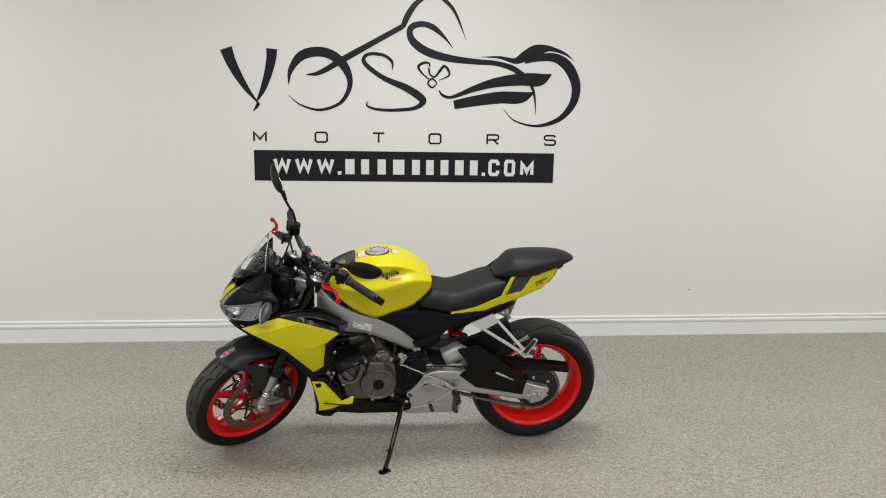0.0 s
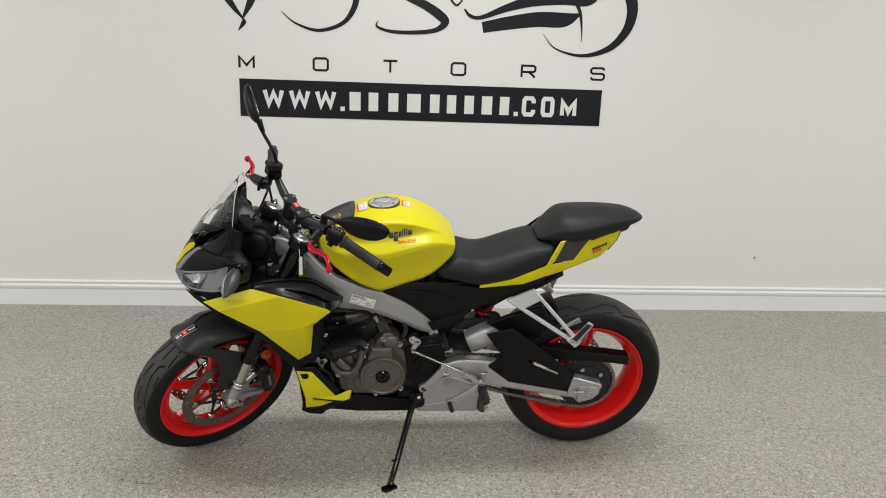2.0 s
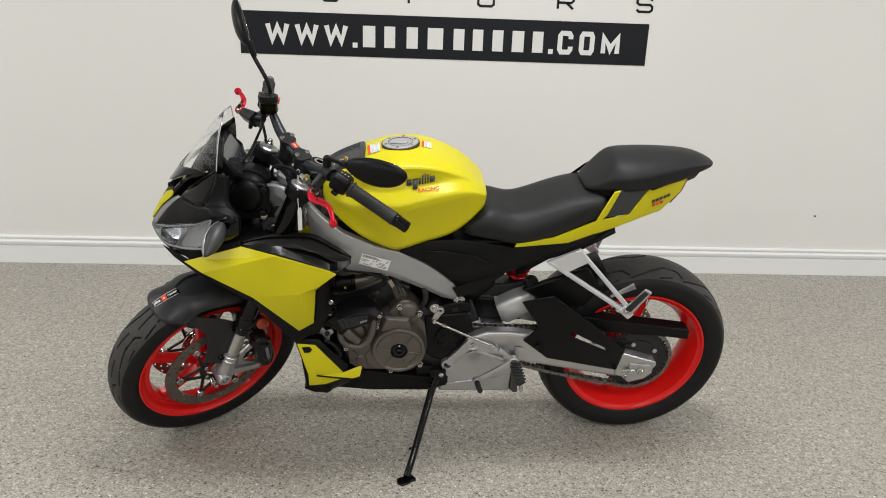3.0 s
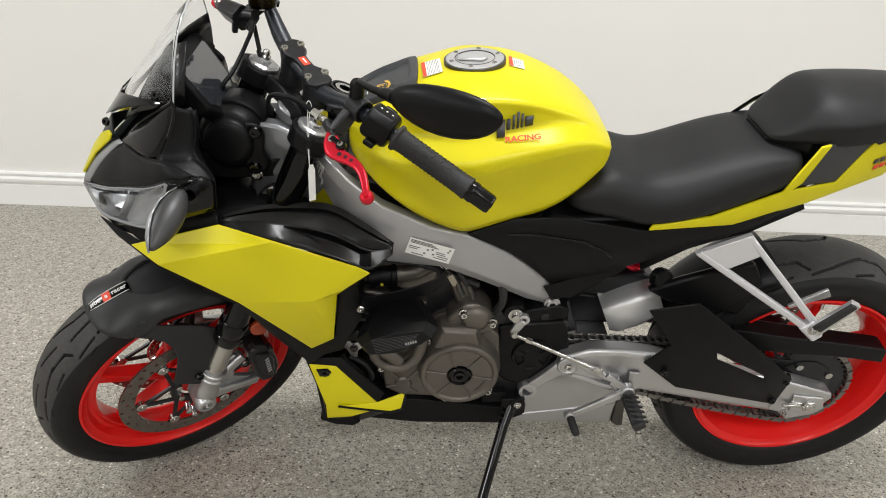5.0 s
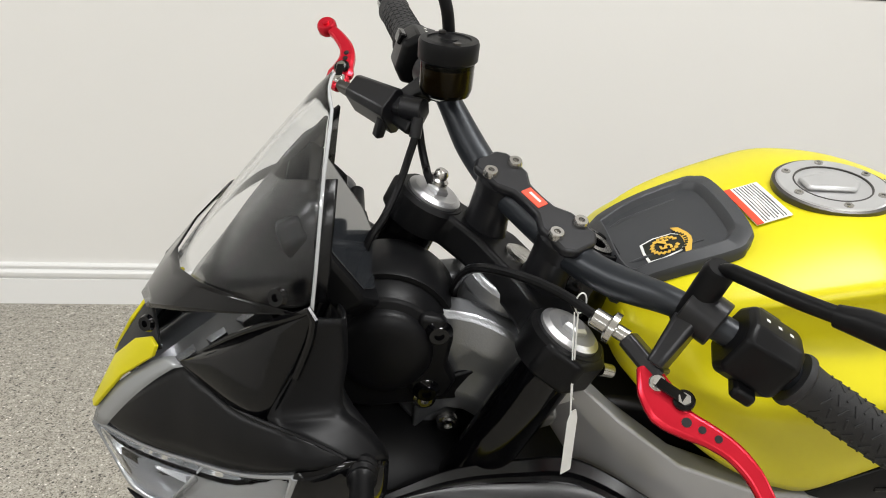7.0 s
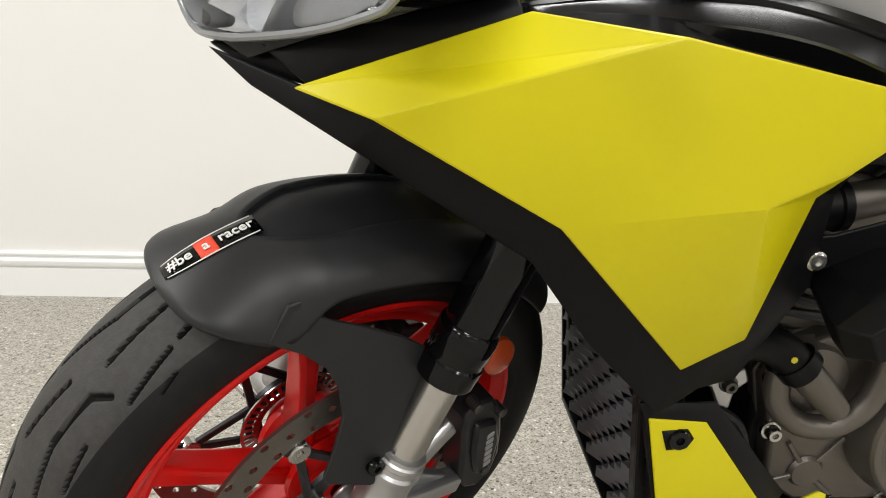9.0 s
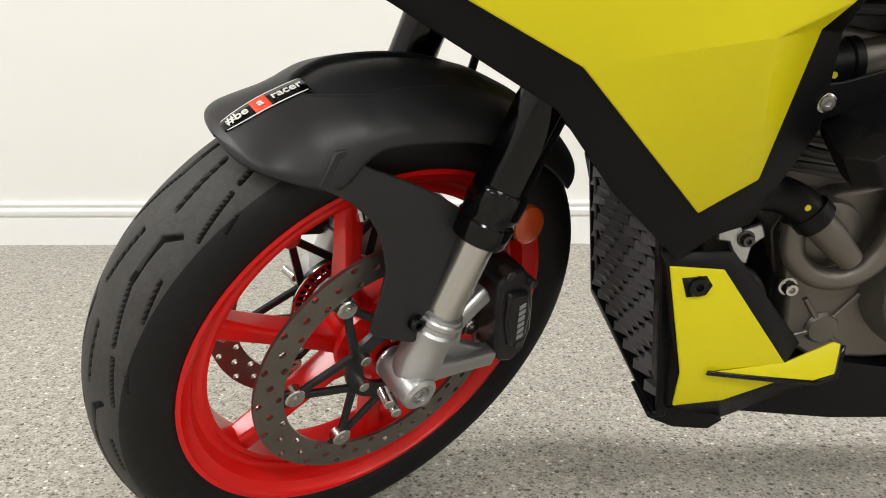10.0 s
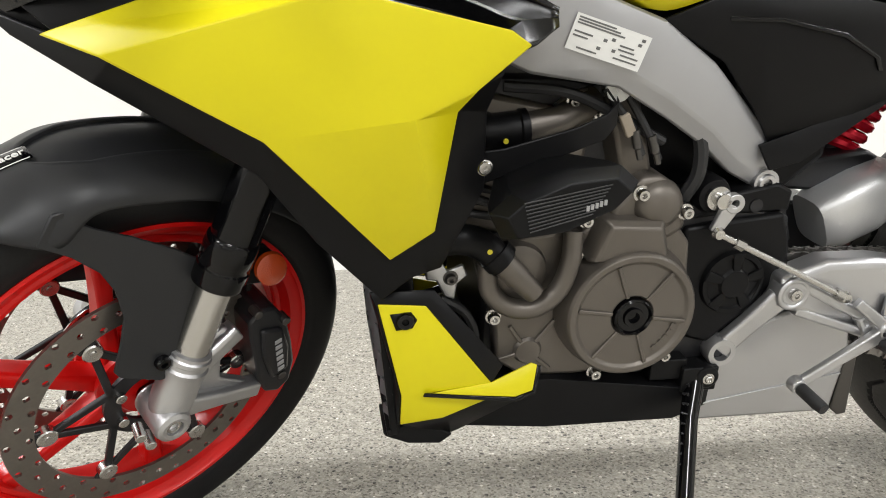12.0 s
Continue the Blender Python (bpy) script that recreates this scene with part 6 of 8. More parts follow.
    path = smooth_path([side_y(p, s) for p in lev], 3)
    secs = []
    for i, p in enumerate(path):
        d = (path[min(i + 1, len(path) - 1)] - path[max(i - 1, 0)]).normalized()
        n = Vector((0.38, 0, 0.92))
        t = d.cross(n).normalized()
        wd = np.interp(i / 3, range(len(wid)), wid) / 2
        h = 0.0045
        secs.append([p + t * x + n * y for x, y in ((wd, h * 0.5), (wd * 0.7, h), (-wd * 0.7, h), (-wd, h * 0.5), (-wd, -h * 0.5), (-wd * 0.7, -h), (wd * 0.7, -h), (wd, -h * 0.5))])
    lever = part("lever", moved(loft(secs), TURN), REDANO, BAR, "red anodised adjustable lever", bevel=0.001)
    part("lever_tip", moved(lathe([(0.0, 0.0075), (0.003, 0.0075), (0.0035, 0.0055), (0.0085, 0.0065), (0.0105, 0.0035), (0.0105, -0.0035), (0.0085, -0.0065), (0.0, -0.0065)], Vector(path[-1]) + (Vector(path[-1]) - Vector(path[-2])).normalized() * 0.006, (0.38, 0, 0.92), 20), TURN), REDANO, lever)
    for p, r, m in zip(pins, (0.0065, 0.0080), (STEEL, GLOSS)):
        q = Vector(side_y(p, s))
        part("lever_pin", moved(disc(q, q + Vector((0.0030, 0, 0.0072)), r, 18, chamfer=0.001), TURN), m, lever)
        part("pin_head", moved(disc(q + Vector((0.0030, 0, 0.0072)), q + Vector((0.0037, 0, 0.0090)), r * 0.6, 6), TURN), STEEL, lever)
    up = Vector((0.0030, 0, 0.0072))
    part("lever_link", moved(bar(Vector(side_y(pins[0], s)) + up, Vector(side_y(pins[1], s)) + up, 0.008, 0.008, 0.004, 0.004, Vector((0.38, 0, 0.92))), TURN), GLOSS, lever)
    # lever holes are not cut: black discs give their inner shade
    for k in (9, 11, 13):
        q = Vector(path[k])
        part("lever_hole", moved(disc(q + Vector((0.0012, 0, 0.0030)), q + Vector((0.0019, 0, 0.0046)), 0.0028 if k > 9 else 0.0036, 12), TURN), HUBBLACK, lever)
    # mirror on its stalk
    mb = part("mirror_post", moved(join(lathe([(0.0, 0.048), (0.0095, 0.048), (0.0115, 0.044), (0.0115, 0.006), (0.0135, 0.0), (0.0135, -0.012)], side_y((1.056, 0.160, 1.018), s), (-0.03, 0, 1), 20)), STEER), BLACK, BAR)
    part("mirror_arm", moved(tube(smooth_path([side_y(p, s) for p in (((1.055, 0.160, 1.052), (1.054, 0.164, 1.066), (1.058, 0.180, 1.076), (1.062, 0.215, 1.092), (1.060, 0.262, 1.112)) if s > 0 else ((1.055, 0.160, 1.052), (1.054, 0.163, 1.072), (1.057, 0.180, 1.106), (1.068, 0.235, 1.153), (1.071, 0.250, 1.183)))], 5), 0.0058, 12), STEER), BLACK, mb)
    part("mirror_boot", moved(tube([side_y(p, s) for p in (((1.061, 0.236, 1.100), (1.060, 0.250, 1.107), (1.059, 0.268, 1.114)) if s > 0 else ((1.066, 0.232, 1.150), (1.069, 0.242, 1.168), (1.070, 0.256, 1.186)))], [0.0075, 0.0095, 0.0105], 14), STEER), BLACK, mb)
    c0, c1 = (Vector((1.060, 0.262, 1.112)), Vector((0.988, 0.412, 1.158))) if s > 0 else (Vector((1.071, -0.250, 1.180)), Vector((1.034, -0.412, 1.230)))
    ax = (c1 - c0).normalized()
    nrm = Vector((-0.80, -0.35 * s, 0.10))
    nrm = (nrm - ax * nrm.dot(ax)).normalized()
    up = ax.cross(nrm) * (1 if s > 0 else -1)
    if up.z < 0:
        up = -up
    L = (c1 - c0).length
    hous = []
    for t, hw, dp, off in ((0.0, 0.011, 0.010, 0.0), (0.08, 0.020, 0.018, 0.000), (0.22, 0.033, 0.026, -0.004), (0.45, 0.041, 0.029, -0.007), (0.70, 0.038, 0.026, -0.006), (0.88, 0.027, 0.019, -0.003), (0.97, 0.013, 0.011, 0.0), (1.0, 0.004, 0.005, 0.0)):
        p = c0 + ax * (L * t) + up * off
        hous.append([p + up * hw * math.sin(a) - nrm * (dp * max(math.cos(a), -0.15)) for a in [2 * math.pi * j / 18 for j in range(18)]])
    mh = part("mirror_housing", moved(loft(hous), STEER), BLACK, mb, "black angular mirror housing", smooth=50, subsurf=1)
    glass = [c0 + ax * (L * t) + up * (off + k) + nrm * 0.0055 for t, k, off in ((0.12, 0.018, 0), (0.3, 0.030, -0.005), (0.6, 0.034, -0.007), (0.85, 0.024, -0.003), (0.93, 0.0, 0), (0.85, -0.024, -0.003), (0.6, -0.034, -0.007), (0.3, -0.030, -0.005), (0.12, -0.018, 0))]
    part("mirror_glass", moved(poly3(glass, [range(9)]), STEER), material("mirror_glass", (0.9, 0.9, 0.9), 0.02, metal=1.0, vary=0), mh, "dark mirror glass", solid=0.001)

# clutch cable and its adjuster (stand side)
part("cable_adjuster", moved(join(lathe([(0.0, 0.0), (0.006, 0.0), (0.006, 0.010), (0.013, 0.011), (0.013, 0.016), (0.008, 0.018), (0.008, 0.030), (0.005, 0.032)], (1.096, 0.142, 0.990), (0.30, -0.95, 0.0), 18)), STEER), STEEL, BAR, "bright clutch cable adjuster")
part("clutch_cable", moved(tube(smooth_path([(1.104, 0.112, 0.990), (1.111, 0.085, 0.990), (1.120, 0.055, 0.984), (1.128, 0.020, 0.966), (1.131, 0.000, 0.945), (1.125, -0.015, 0.90), (1.11, -0.02, 0.85)], 6), 0.0042, 10), STEER), BLACK, BAR, "black clutch cable")
# front brake reservoir, hose and cables (far side)
RESV = clear_plastic("amber_smoked_reservoir", (0.10, 0.08, 0.03), 0.08)
rz = Vector((-0.10, -0.26, 0.96)).normalized()
r0 = Vector((1.077, -0.128, 1.030))
res = part("brake_reservoir", moved(lathe([(0.0, 0.0), (0.015, 0.0), (0.0225, 0.004), (0.0245, 0.010), (0.0248, 0.036)], r0, rz, 32), STEER), RESV, BAR, "smoked amber brake fluid reservoir")
part("reservoir_cap", moved(lathe([(0.0252, 0.034), (0.0272, 0.036), (0.0275, 0.050), (0.0262, 0.053), (0.020, 0.0535), (0.019, 0.0522), (0.0075, 0.0522), (0.007, 0.0535), (0.0, 0.0535)], r0, rz, 40), STEER), BLACK, res, "black ribbed reservoir cap")
for k in (0.4, 3.54):
    u = rz.orthogonal().normalized()
    w = rz.cross(u)
    c = r0 + rz * 0.0530 + (u * math.cos(k) + w * math.sin(k)) * 0.0205
    part("cap_screw", moved(disc(c, c + rz * 0.002, 0.0034, 12), STEER), DARKSTEEL, res)
part("brake_fluid", moved(lathe([(0.0, 0.002), (0.0195, 0.006), (0.0228, 0.012), (0.0228, 0.029), (0.0, 0.026)], r0, rz, 24), STEER), material("old_brake_fluid", (0.06, 0.042, 0.012), 0.2, vary=0.05), res)
MASTER = part("master_cylinder", moved(join(bar((1.088, -0.140, 1.006), (1.100, -0.172, 0.998), 0.018, 0.022, 0.018, 0.020), bar((1.101, -0.164, 0.996), (1.113, -0.214, 0.989), 0.042, 0.036, 0.034, 0.026, belly=0.0), bar((1.114, -0.166, 0.994), (1.117, -0.168, 0.970), 0.012, 0.010, 0.010, 0.010), tube([(1.098, -0.160, 1.004), (1.088, -0.140, 1.010)], 0.011, 14)), STEER), HUBBLACK, BAR, "black front brake master cylinder", bevel=0.003)
part("lever_pivot", moved(lathe([(0.0, 0.002), (0.0025, 0.002), (0.0025, 0.005), (0.0058, 0.005), (0.0066, 0.0)], (1.112, -0.206, 0.998), (0.15, 0, 1), 16), STEER), DARKSTEEL, MASTER)
part("lever_root", moved(bar((1.114, -0.208, 0.989), (1.120, -0.236, 0.986), 0.022, 0.012, 0.010, 0.009), STEER), DARKSTEEL, MASTER, bevel=0.002)
part("brake_hose", moved(tube(smooth_path([(1.094, -0.14, 1.005), (1.101, -0.132, 0.988), (1.113, -0.122, 0.978), (1.133, -0.106, 0.964), (1.157, -0.092, 0.944), (1.182, -0.082, 0.923), (1.196, -0.074, 0.850), (1.180, -0.060, 0.790)], 6), 0.0038, 10), STEER), BLACK, BAR, "black brake hose")
part("hose_sleeve", moved(tube([(1.094, -0.14, 1.005), (1.101, -0.132, 0.988)], 0.0058, 12), STEER), HUBBLACK, BAR)
part("throttle_cable", moved(tube(smooth_path([(1.091, -0.142, 0.996), (1.092, -0.13, 0.975), (1.095, -0.115, 0.961), (1.099, -0.1, 0.955), (1.075, -0.060, 0.88), (1.07, -0.045, 0.80)], 6), 0.0040, 10), STEER), BLACK, BAR)


# ---- engine and everything low on the stand side ----
def screw(p, r=0.0065, h=0.008, axis=(0, 1, 0), mat=None, parent=None, name="case_screw"):
    return part(name, lathe([(0.0, h * 0.45), (r * 0.45, h * 0.45), (r * 0.45, h), (r * 0.85, h), (r, h * 0.8), (r, 0.0015), (r * 1.35, 0.001), (r * 1.35, -0.003)], p, axis, 16), mat or STEEL, parent or BIKE)


part("engine_core", join(
    prism([(0.935, 0.49), (0.935, 0.34), (0.87, 0.29), (0.62, 0.28), (0.555, 0.36), (0.545, 0.50), (0.66, 0.53), (0.80, 0.50)], -0.12, 0.100),
    prism([(0.99, 0.50), (1.02, 0.60), (0.96, 0.68), (0.80, 0.66), (0.75, 0.52), (0.85, 0.44)], -0.11, 0.080)), HUBBLACK, BIKE, "dark engine core behind the covers", bevel=0.006)
# cylinder head and block, in fins and ledges
part("cylinder_block", join(prism([(0.865, 0.475), (0.985, 0.505), (0.960, 0.575), (0.835, 0.545)], -0.10, 0.100), prism([(0.825, 0.560), (0.965, 0.590), (0.945, 0.650), (0.815, 0.625)], -0.10, 0.092)), TITAN, BIKE, "bronze-grey cylinder block", bevel=0.006)
for k in range(4):
    part("cooling_rib", prism([(0.880 + 0.006 * k, 0.500 + 0.016 * k), (0.985, 0.520 + 0.016 * k), (0.984, 0.526 + 0.016 * k), (0.880 + 0.006 * k, 0.506 + 0.016 * k)], -0.10, 0.112), HUBBLACK, BIKE, bevel=0.001)
# crankcase wall with the stepped flange
case = [(0.941, 0.445), (0.925, 0.480), (0.895, 0.494), (0.853, 0.498), (0.832, 0.494), (0.812, 0.512), (0.790, 0.522), (0.720, 0.515), (0.690, 0.480), (0.680, 0.400), (0.690, 0.340), (0.740, 0.310), (0.820, 0.305), (0.885, 0.308), (0.918, 0.330), (0.925, 0.385)]
CASE = part("crankcase", prism(case, 0.060, 0.122), TITAN, BIKE, "bronze-grey crankcase", bevel=0.005, segments=3)
part("case_flange", prism([((x - 0.81) * 1.02 + 0.81, (z - 0.40) * 1.02 + 0.40) for x, z in case], 0.085, 0.100), TITAN, CASE, bevel=0.002)
# round alternator cover with a stepped rim, six ribs and a black centre plug
CC = Vector((0.767, 0.122, 0.403))
cover = part("alternator_cover", lathe([(0.0, 0.030), (0.024, 0.030), (0.026, 0.034), (0.066, 0.032), (0.070, 0.036), (0.0765, 0.036), (0.0795, 0.032), (0.0810, 0.020), (0.0850, 0.010), (0.0860, -0.02)], CC, (0, 1, 0), 72), TITAN, CASE, "round bronze-grey alternator cover with cast ribs", bevel=0.001)
for k in range(6):
    a = 2 * math.pi * k / 6 + 0.15
    d = Vector((math.cos(a), 0, math.sin(a)))
    part("cover_rib", bar(CC + d * 0.026 + Vector((0, 0.033, 0)), CC + d * 0.068 + Vector((0, 0.033, 0)), 0.0045, 0.0045, 0.006, 0.006, Vector((0, 1, 0))), TITAN, cover)
part("centre_plug", lathe([(0.0, 0.034), (0.006, 0.034), (0.007, 0.039), (0.0115, 0.039), (0.0125, 0.036), (0.019, 0.036), (0.0215, 0.040), (0.0235, 0.038), (0.0240, 0.030)], CC, (0, 1, 0), 40), GLOSS, cover, "black centre plug")
# maker's lettering cast in the cover, as plain bars
for k in range(5):
    a = radians(196 + 9 * k)
    c = CC + Vector((0.056 * math.cos(a), 0.0335, 0.056 * math.sin(a)))
    part("relief_mark", moved(block((-0.003, -0.001, -0.0028), (0.003, 0.0012, 0.0028)), Matrix.Translation(c) @ Matrix.Rotation(-a, 4, "Y")), TITAN, cover)
# shroud over the cover and the stepped cover behind it
part("cover_shroud", loft([[(x, y, z) for x, z in pts] for y, pts in ((0.115, ((0.812, 0.522), (0.735, 0.519), (0.722, 0.470), (0.830, 0.470))), (0.140, ((0.809, 0.519), (0.738, 0.516), (0.725, 0.468), (0.826, 0.468))), (0.150, ((0.803, 0.512), (0.744, 0.509), (0.732, 0.470), (0.818, 0.470))))]), TITAN, CASE, bevel=0.003, segments=3)
up = [(0.800, 0.510), (0.796, 0.530), (0.778, 0.547), (0.766, 0.564), (0.742, 0.566), (0.720, 0.552), (0.706, 0.528), (0.702, 0.500), (0.722, 0.486), (0.760, 0.490)]
part("cam_chain_cover", prism(up, 0.060, 0.128), TITAN, CASE, bevel=0.008, segments=3)
part("cam_chain_dome", lathe([(0.0, 0.016), (0.018, 0.014), (0.028, 0.006), (0.031, -0.004)], (0.742, 0.126, 0.530), (0, 1, 0), 30), TITAN, CASE)
part("cam_drive_tower", loft([[(x + a * 0.030, 0.060 + b * 0.045, z) for a, b in ((1, 0.2), (0.6, 1), (-0.6, 1), (-1, 0.2), (-1, -1), (1, -1))] for x, z in ((0.760, 0.550), (0.775, 0.600), (0.792, 0.650))]), TITAN, CASE, bevel=0.004)
for p in ((0.766, 0.129, 0.545), (0.708, 0.129, 0.522), (0.826, 0.123, 0.513), (0.833, 0.123, 0.472), (0.864, 0.123, 0.408), (0.926, 0.123, 0.394), (0.936, 0.123, 0.452), (0.790, 0.123, 0.308), (0.700, 0.123, 0.328)):
    screw(p, parent=CASE, r=0.0072, h=0.010)
# cast ribs on the case wall
for a, b in (((0.905, 0.380), (0.880, 0.345)), ((0.880, 0.345), (0.850, 0.385)), ((0.880, 0.345), (0.915, 0.335)), ((0.880, 0.345), (0.850, 0.318))):
    part("case_rib", bar((a[0], 0.123, a[1]), (b[0], 0.123, b[1]), 0.005, 0.005, 0.006, 0.006), TITAN, CASE)
part("case_boss", lathe([(0.0, 0.005), (0.015, 0.005), (0.018, 0.001)], (0.880, 0.122, 0.345), (0, 1, 0), 24), TITAN, CASE)
# water pump body with its curved pipe
PUMP = part("water_pump", join(lathe([(0.0, 0.014), (0.020, 0.014), (0.034, 0.008), (0.040, -0.01)], (0.903, 0.122, 0.452), (0, 1, 0), 36), tube(smooth_path([(0.842, 0.132, 0.502), (0.846, 0.142, 0.470), (0.858, 0.145, 0.436), (0.884, 0.145, 0.415), (0.915, 0.142, 0.416), (0.937, 0.138, 0.436), (0.940, 0.134, 0.468)], 5), 0.0115, 14)), TITAN, BIKE, "cast water pump with a curved pipe", smooth=45)
part("pump_inlet", tube([(0.938, 0.140, 0.486), (0.912, 0.152, 0.460), (0.888, 0.150, 0.436)], [0.0155, 0.0150, 0.0120], 18), TITAN, PUMP)
part("hose_clip", lathe([(0.0185, -0.006), (0.0205, -0.006), (0.0205, 0.006), (0.0185, 0.006)], (0.931, 0.143, 0.479), (0.62, -0.2, 0.62), 24, closed=True), BLACK, PUMP)
part("radiator_hose", tube(smooth_path([(1.060, 0.120, 0.470), (1.010, 0.132, 0.492), (0.975, 0.138, 0.500), (0.948, 0.140, 0.492), (0.925, 0.146, 0.472)], 6), 0.0175, 18), BLACK, BIKE, "black rubber radiator hose")
part("hose_mark", disc((0.945, 0.157, 0.492), (0.945, 0.1585, 0.492), 0.003, 10), GOLDM, BIKE)
# bright bracket by the radiator
part("fairing_bracket", prism([(1.010, 0.462), (0.992, 0.470), (0.984, 0.456), (0.966, 0.464), (0.960, 0.450), (0.972, 0.440), (0.974, 0.420), (0.986, 0.424), (0.996, 0.444), (1.008, 0.446)], 0.120, 0.126), ALU, BIKE, bevel=0.002)
screw((0.980, 0.126, 0.448), parent=CASE, mat=DARKSTEEL)
# coolant pipe and throttle body above the engine
part("thermostat_pipe", tube([(0.905, 0.095, 0.610), (0.860, 0.095, 0.620), (0.815, 0.080, 0.640)], [0.018, 0.0165, 0.018], 22), TITAN, BIKE, "cast aluminium coolant pipe", smooth=50)
part("coolant_hose", lathe([(0.018, 0.0), (0.0235, 0.002), (0.0235, 0.010), (0.0215, 0.012), (0.0215, 0.040), (0.0235, 0.043), (0.0235, 0.055), (0.018, 0.058)], (0.895, 0.095, 0.611), (0.98, 0, -0.10), 24), BLACK, BIKE, "black ribbed coolant hose")
part("hose_mark", disc((0.925, 0.116, 0.603), (0.925, 0.1185, 0.603), 0.003, 10), GOLDM, BIKE)
part("inlet_housing", join(prism([(0.875, 0.625), (0.845, 0.650), (0.800, 0.660), (0.790, 0.630), (0.835, 0.605)], 0.030, 0.090), tube([(0.800, 0.085, 0.640), (0.800, 0.100, 0.670)], 0.014, 14)), ALU, BIKE, bevel=0.005)
for p in ((0.846, 0.096, 0.642), (0.812, 0.096, 0.628)):
    screw(p, parent=CASE, r=0.006)
# black brace from the fairing screw to the engine
part("engine_brace", loft([[(x, y, z + h), (x, y + 0.004, z + h), (x, y + 0.004, z - h), (x, y, z - h)] for x, y, z, h in ((0.975, 0.150, 0.580, 0.020), (0.935, 0.150, 0.590, 0.015), (0.860, 0.146, 0.612, 0.013), (0.825, 0.140, 0.624, 0.014), (0.808, 0.128, 0.636, 0.014), (0.806, 0.100, 0.648, 0.014))]), BLACK, BIKE, "black flat engine brace", bevel=0.002)
part("brace_washer", lathe([(0.0, 0.004), (0.004, 0.004), (0.0045, 0.002), (0.014, 0.002), (0.0145, 0.0), (0.0145, -0.002)], (0.806, 0.120, 0.660), (0, 1, 0.1), 24), WHITE, BIKE, "pale nylon washer")
CARBON = material("grey_machined_line", (0.035, 0.035, 0.037), 0.4)
# crash slider: faceted black block with fine machined lines
g = [(0.968, 0.572), (0.948, 0.590), (0.900, 0.605), (0.848, 0.602), (0.828, 0.580), (0.846, 0.560), (0.900, 0.540), (0.955, 0.542)]
slider = part("crash_slider", loft([[(0.896 + (x - 0.900) * k * 1.06, y, 0.572 + (z - 0.572) * k * 0.92 - 0.16 * (x - 0.900) * k) for x, z in g] for y, k in ((0.130, 0.60), (0.205, 0.95), (0.226, 1.0), (0.246, 0.80))]), BLACK, BIKE, "faceted black crash slider", bevel=0.0015, smooth=20)
for k in range(9):
    z = 0.592 - 0.0036 * k
    part("slider_line", bar((0.940 - 0.001 * k, 0.2463, z - 0.014), (0.856 + 0.002 * k, 0.2463, z + 0.003), 0.0011, 0.0011, 0.0012, 0.0012, steps=1), CARBON, slider)
for k in range(5):
    part("slider_mark", moved(block((-0.0015, -0.0006, -0.0026), (0.0015, 0.0006, 0.0026)), Matrix.Translation((0.878 - 0.0042 * k, 0.2468, 0.572 + 0.0014 * k))), CASTMARK, slider)
part("slider_mount", tube([(0.900, 0.090, 0.560), (0.898, 0.150, 0.572)], 0.012, 14), HUBBLACK, BIKE)
# loom, hoses and plugs in the dark space under the frame
LOOM = material("black_loom_tape", (0.012, 0.012, 0.013), 0.6, vary=0.2, bump=0.2, bump_scale=400)
for path, r in (([(0.93, 0.11, 0.66), (0.86, 0.118, 0.655), (0.79, 0.112, 0.625), (0.74, 0.110, 0.600)], 0.006), ([(0.82, 0.118, 0.660), (0.785, 0.122, 0.618), (0.770, 0.124, 0.588)], 0.0045), ([(0.80, 0.116, 0.664), (0.765, 0.122, 0.612), (0.748, 0.122, 0.582)], 0.0045), ([(0.74, 0.105, 0.640), (0.70, 0.112, 0.610), (0.690, 0.112, 0.565), (0.700, 0.105, 0.530)], 0.0085), ([(0.97, 0.12, 0.545), (0.93, 0.13, 0.535), (0.90, 0.125, 0.530)], 0.005), ([(1.00, 0.12, 0.52), (0.96, 0.128, 0.525), (0.90, 0.12, 0.515)], 0.004), ([(0.99, 0.12, 0.42), (0.96, 0.122, 0.40), (0.945, 0.118, 0.36), (0.96, 0.11, 0.33)], 0.006), ([(1.01, 0.10, 0.40), (0.98, 0.11, 0.37), (0.965, 0.10, 0.34)], 0.008)):
    part("wiring_loom", tube(smooth_path(path, 5), r, 8), LOOM, BIKE)
for p, d in (((0.783, 0.124, 0.616), (-0.3, 0.05, -0.9)), ((0.762, 0.124, 0.610), (-0.35, 0.05, -0.9))):
    part("cable_end", lathe([(0.0, 0), (0.0052, 0.0), (0.0052, 0.020), (0.0035, 0.022), (0.0035, 0.034), (0.0, 0.034)], p, d, 12), DARKSTEEL, BIKE)
part("wire_connector", moved(block((-0.006, -0.004, -0.013), (0.006, 0.004, 0.013)), Matrix.Translation((0.792, 0.124, 0.622)) @ Matrix.Rotation(radians(28), 4, "Y")), material("beige_connector", (0.26, 0.22, 0.17), 0.5, vary=0.05), BIKE, bevel=0.0015)
part("airbox", prism([(1.00, 0.82), (0.95, 0.66), (0.80, 0.66), (0.70, 0.66), (0.64, 0.70), (0.62, 0.78), (0.80, 0.80)], -0.10, 0.085), HUBBLACK, BIKE, "black airbox under the tank", bevel=0.01)
part("seat_rail", prism([(0.66, 0.62), (0.56, 0.62), (0.20, 0.78), (0.10, 0.86), (0.20, 0.86), (0.44, 0.75), (0.62, 0.74)], -0.085, 0.085), HUBBLACK, BIKE, "black rear frame under the seat", bevel=0.01)
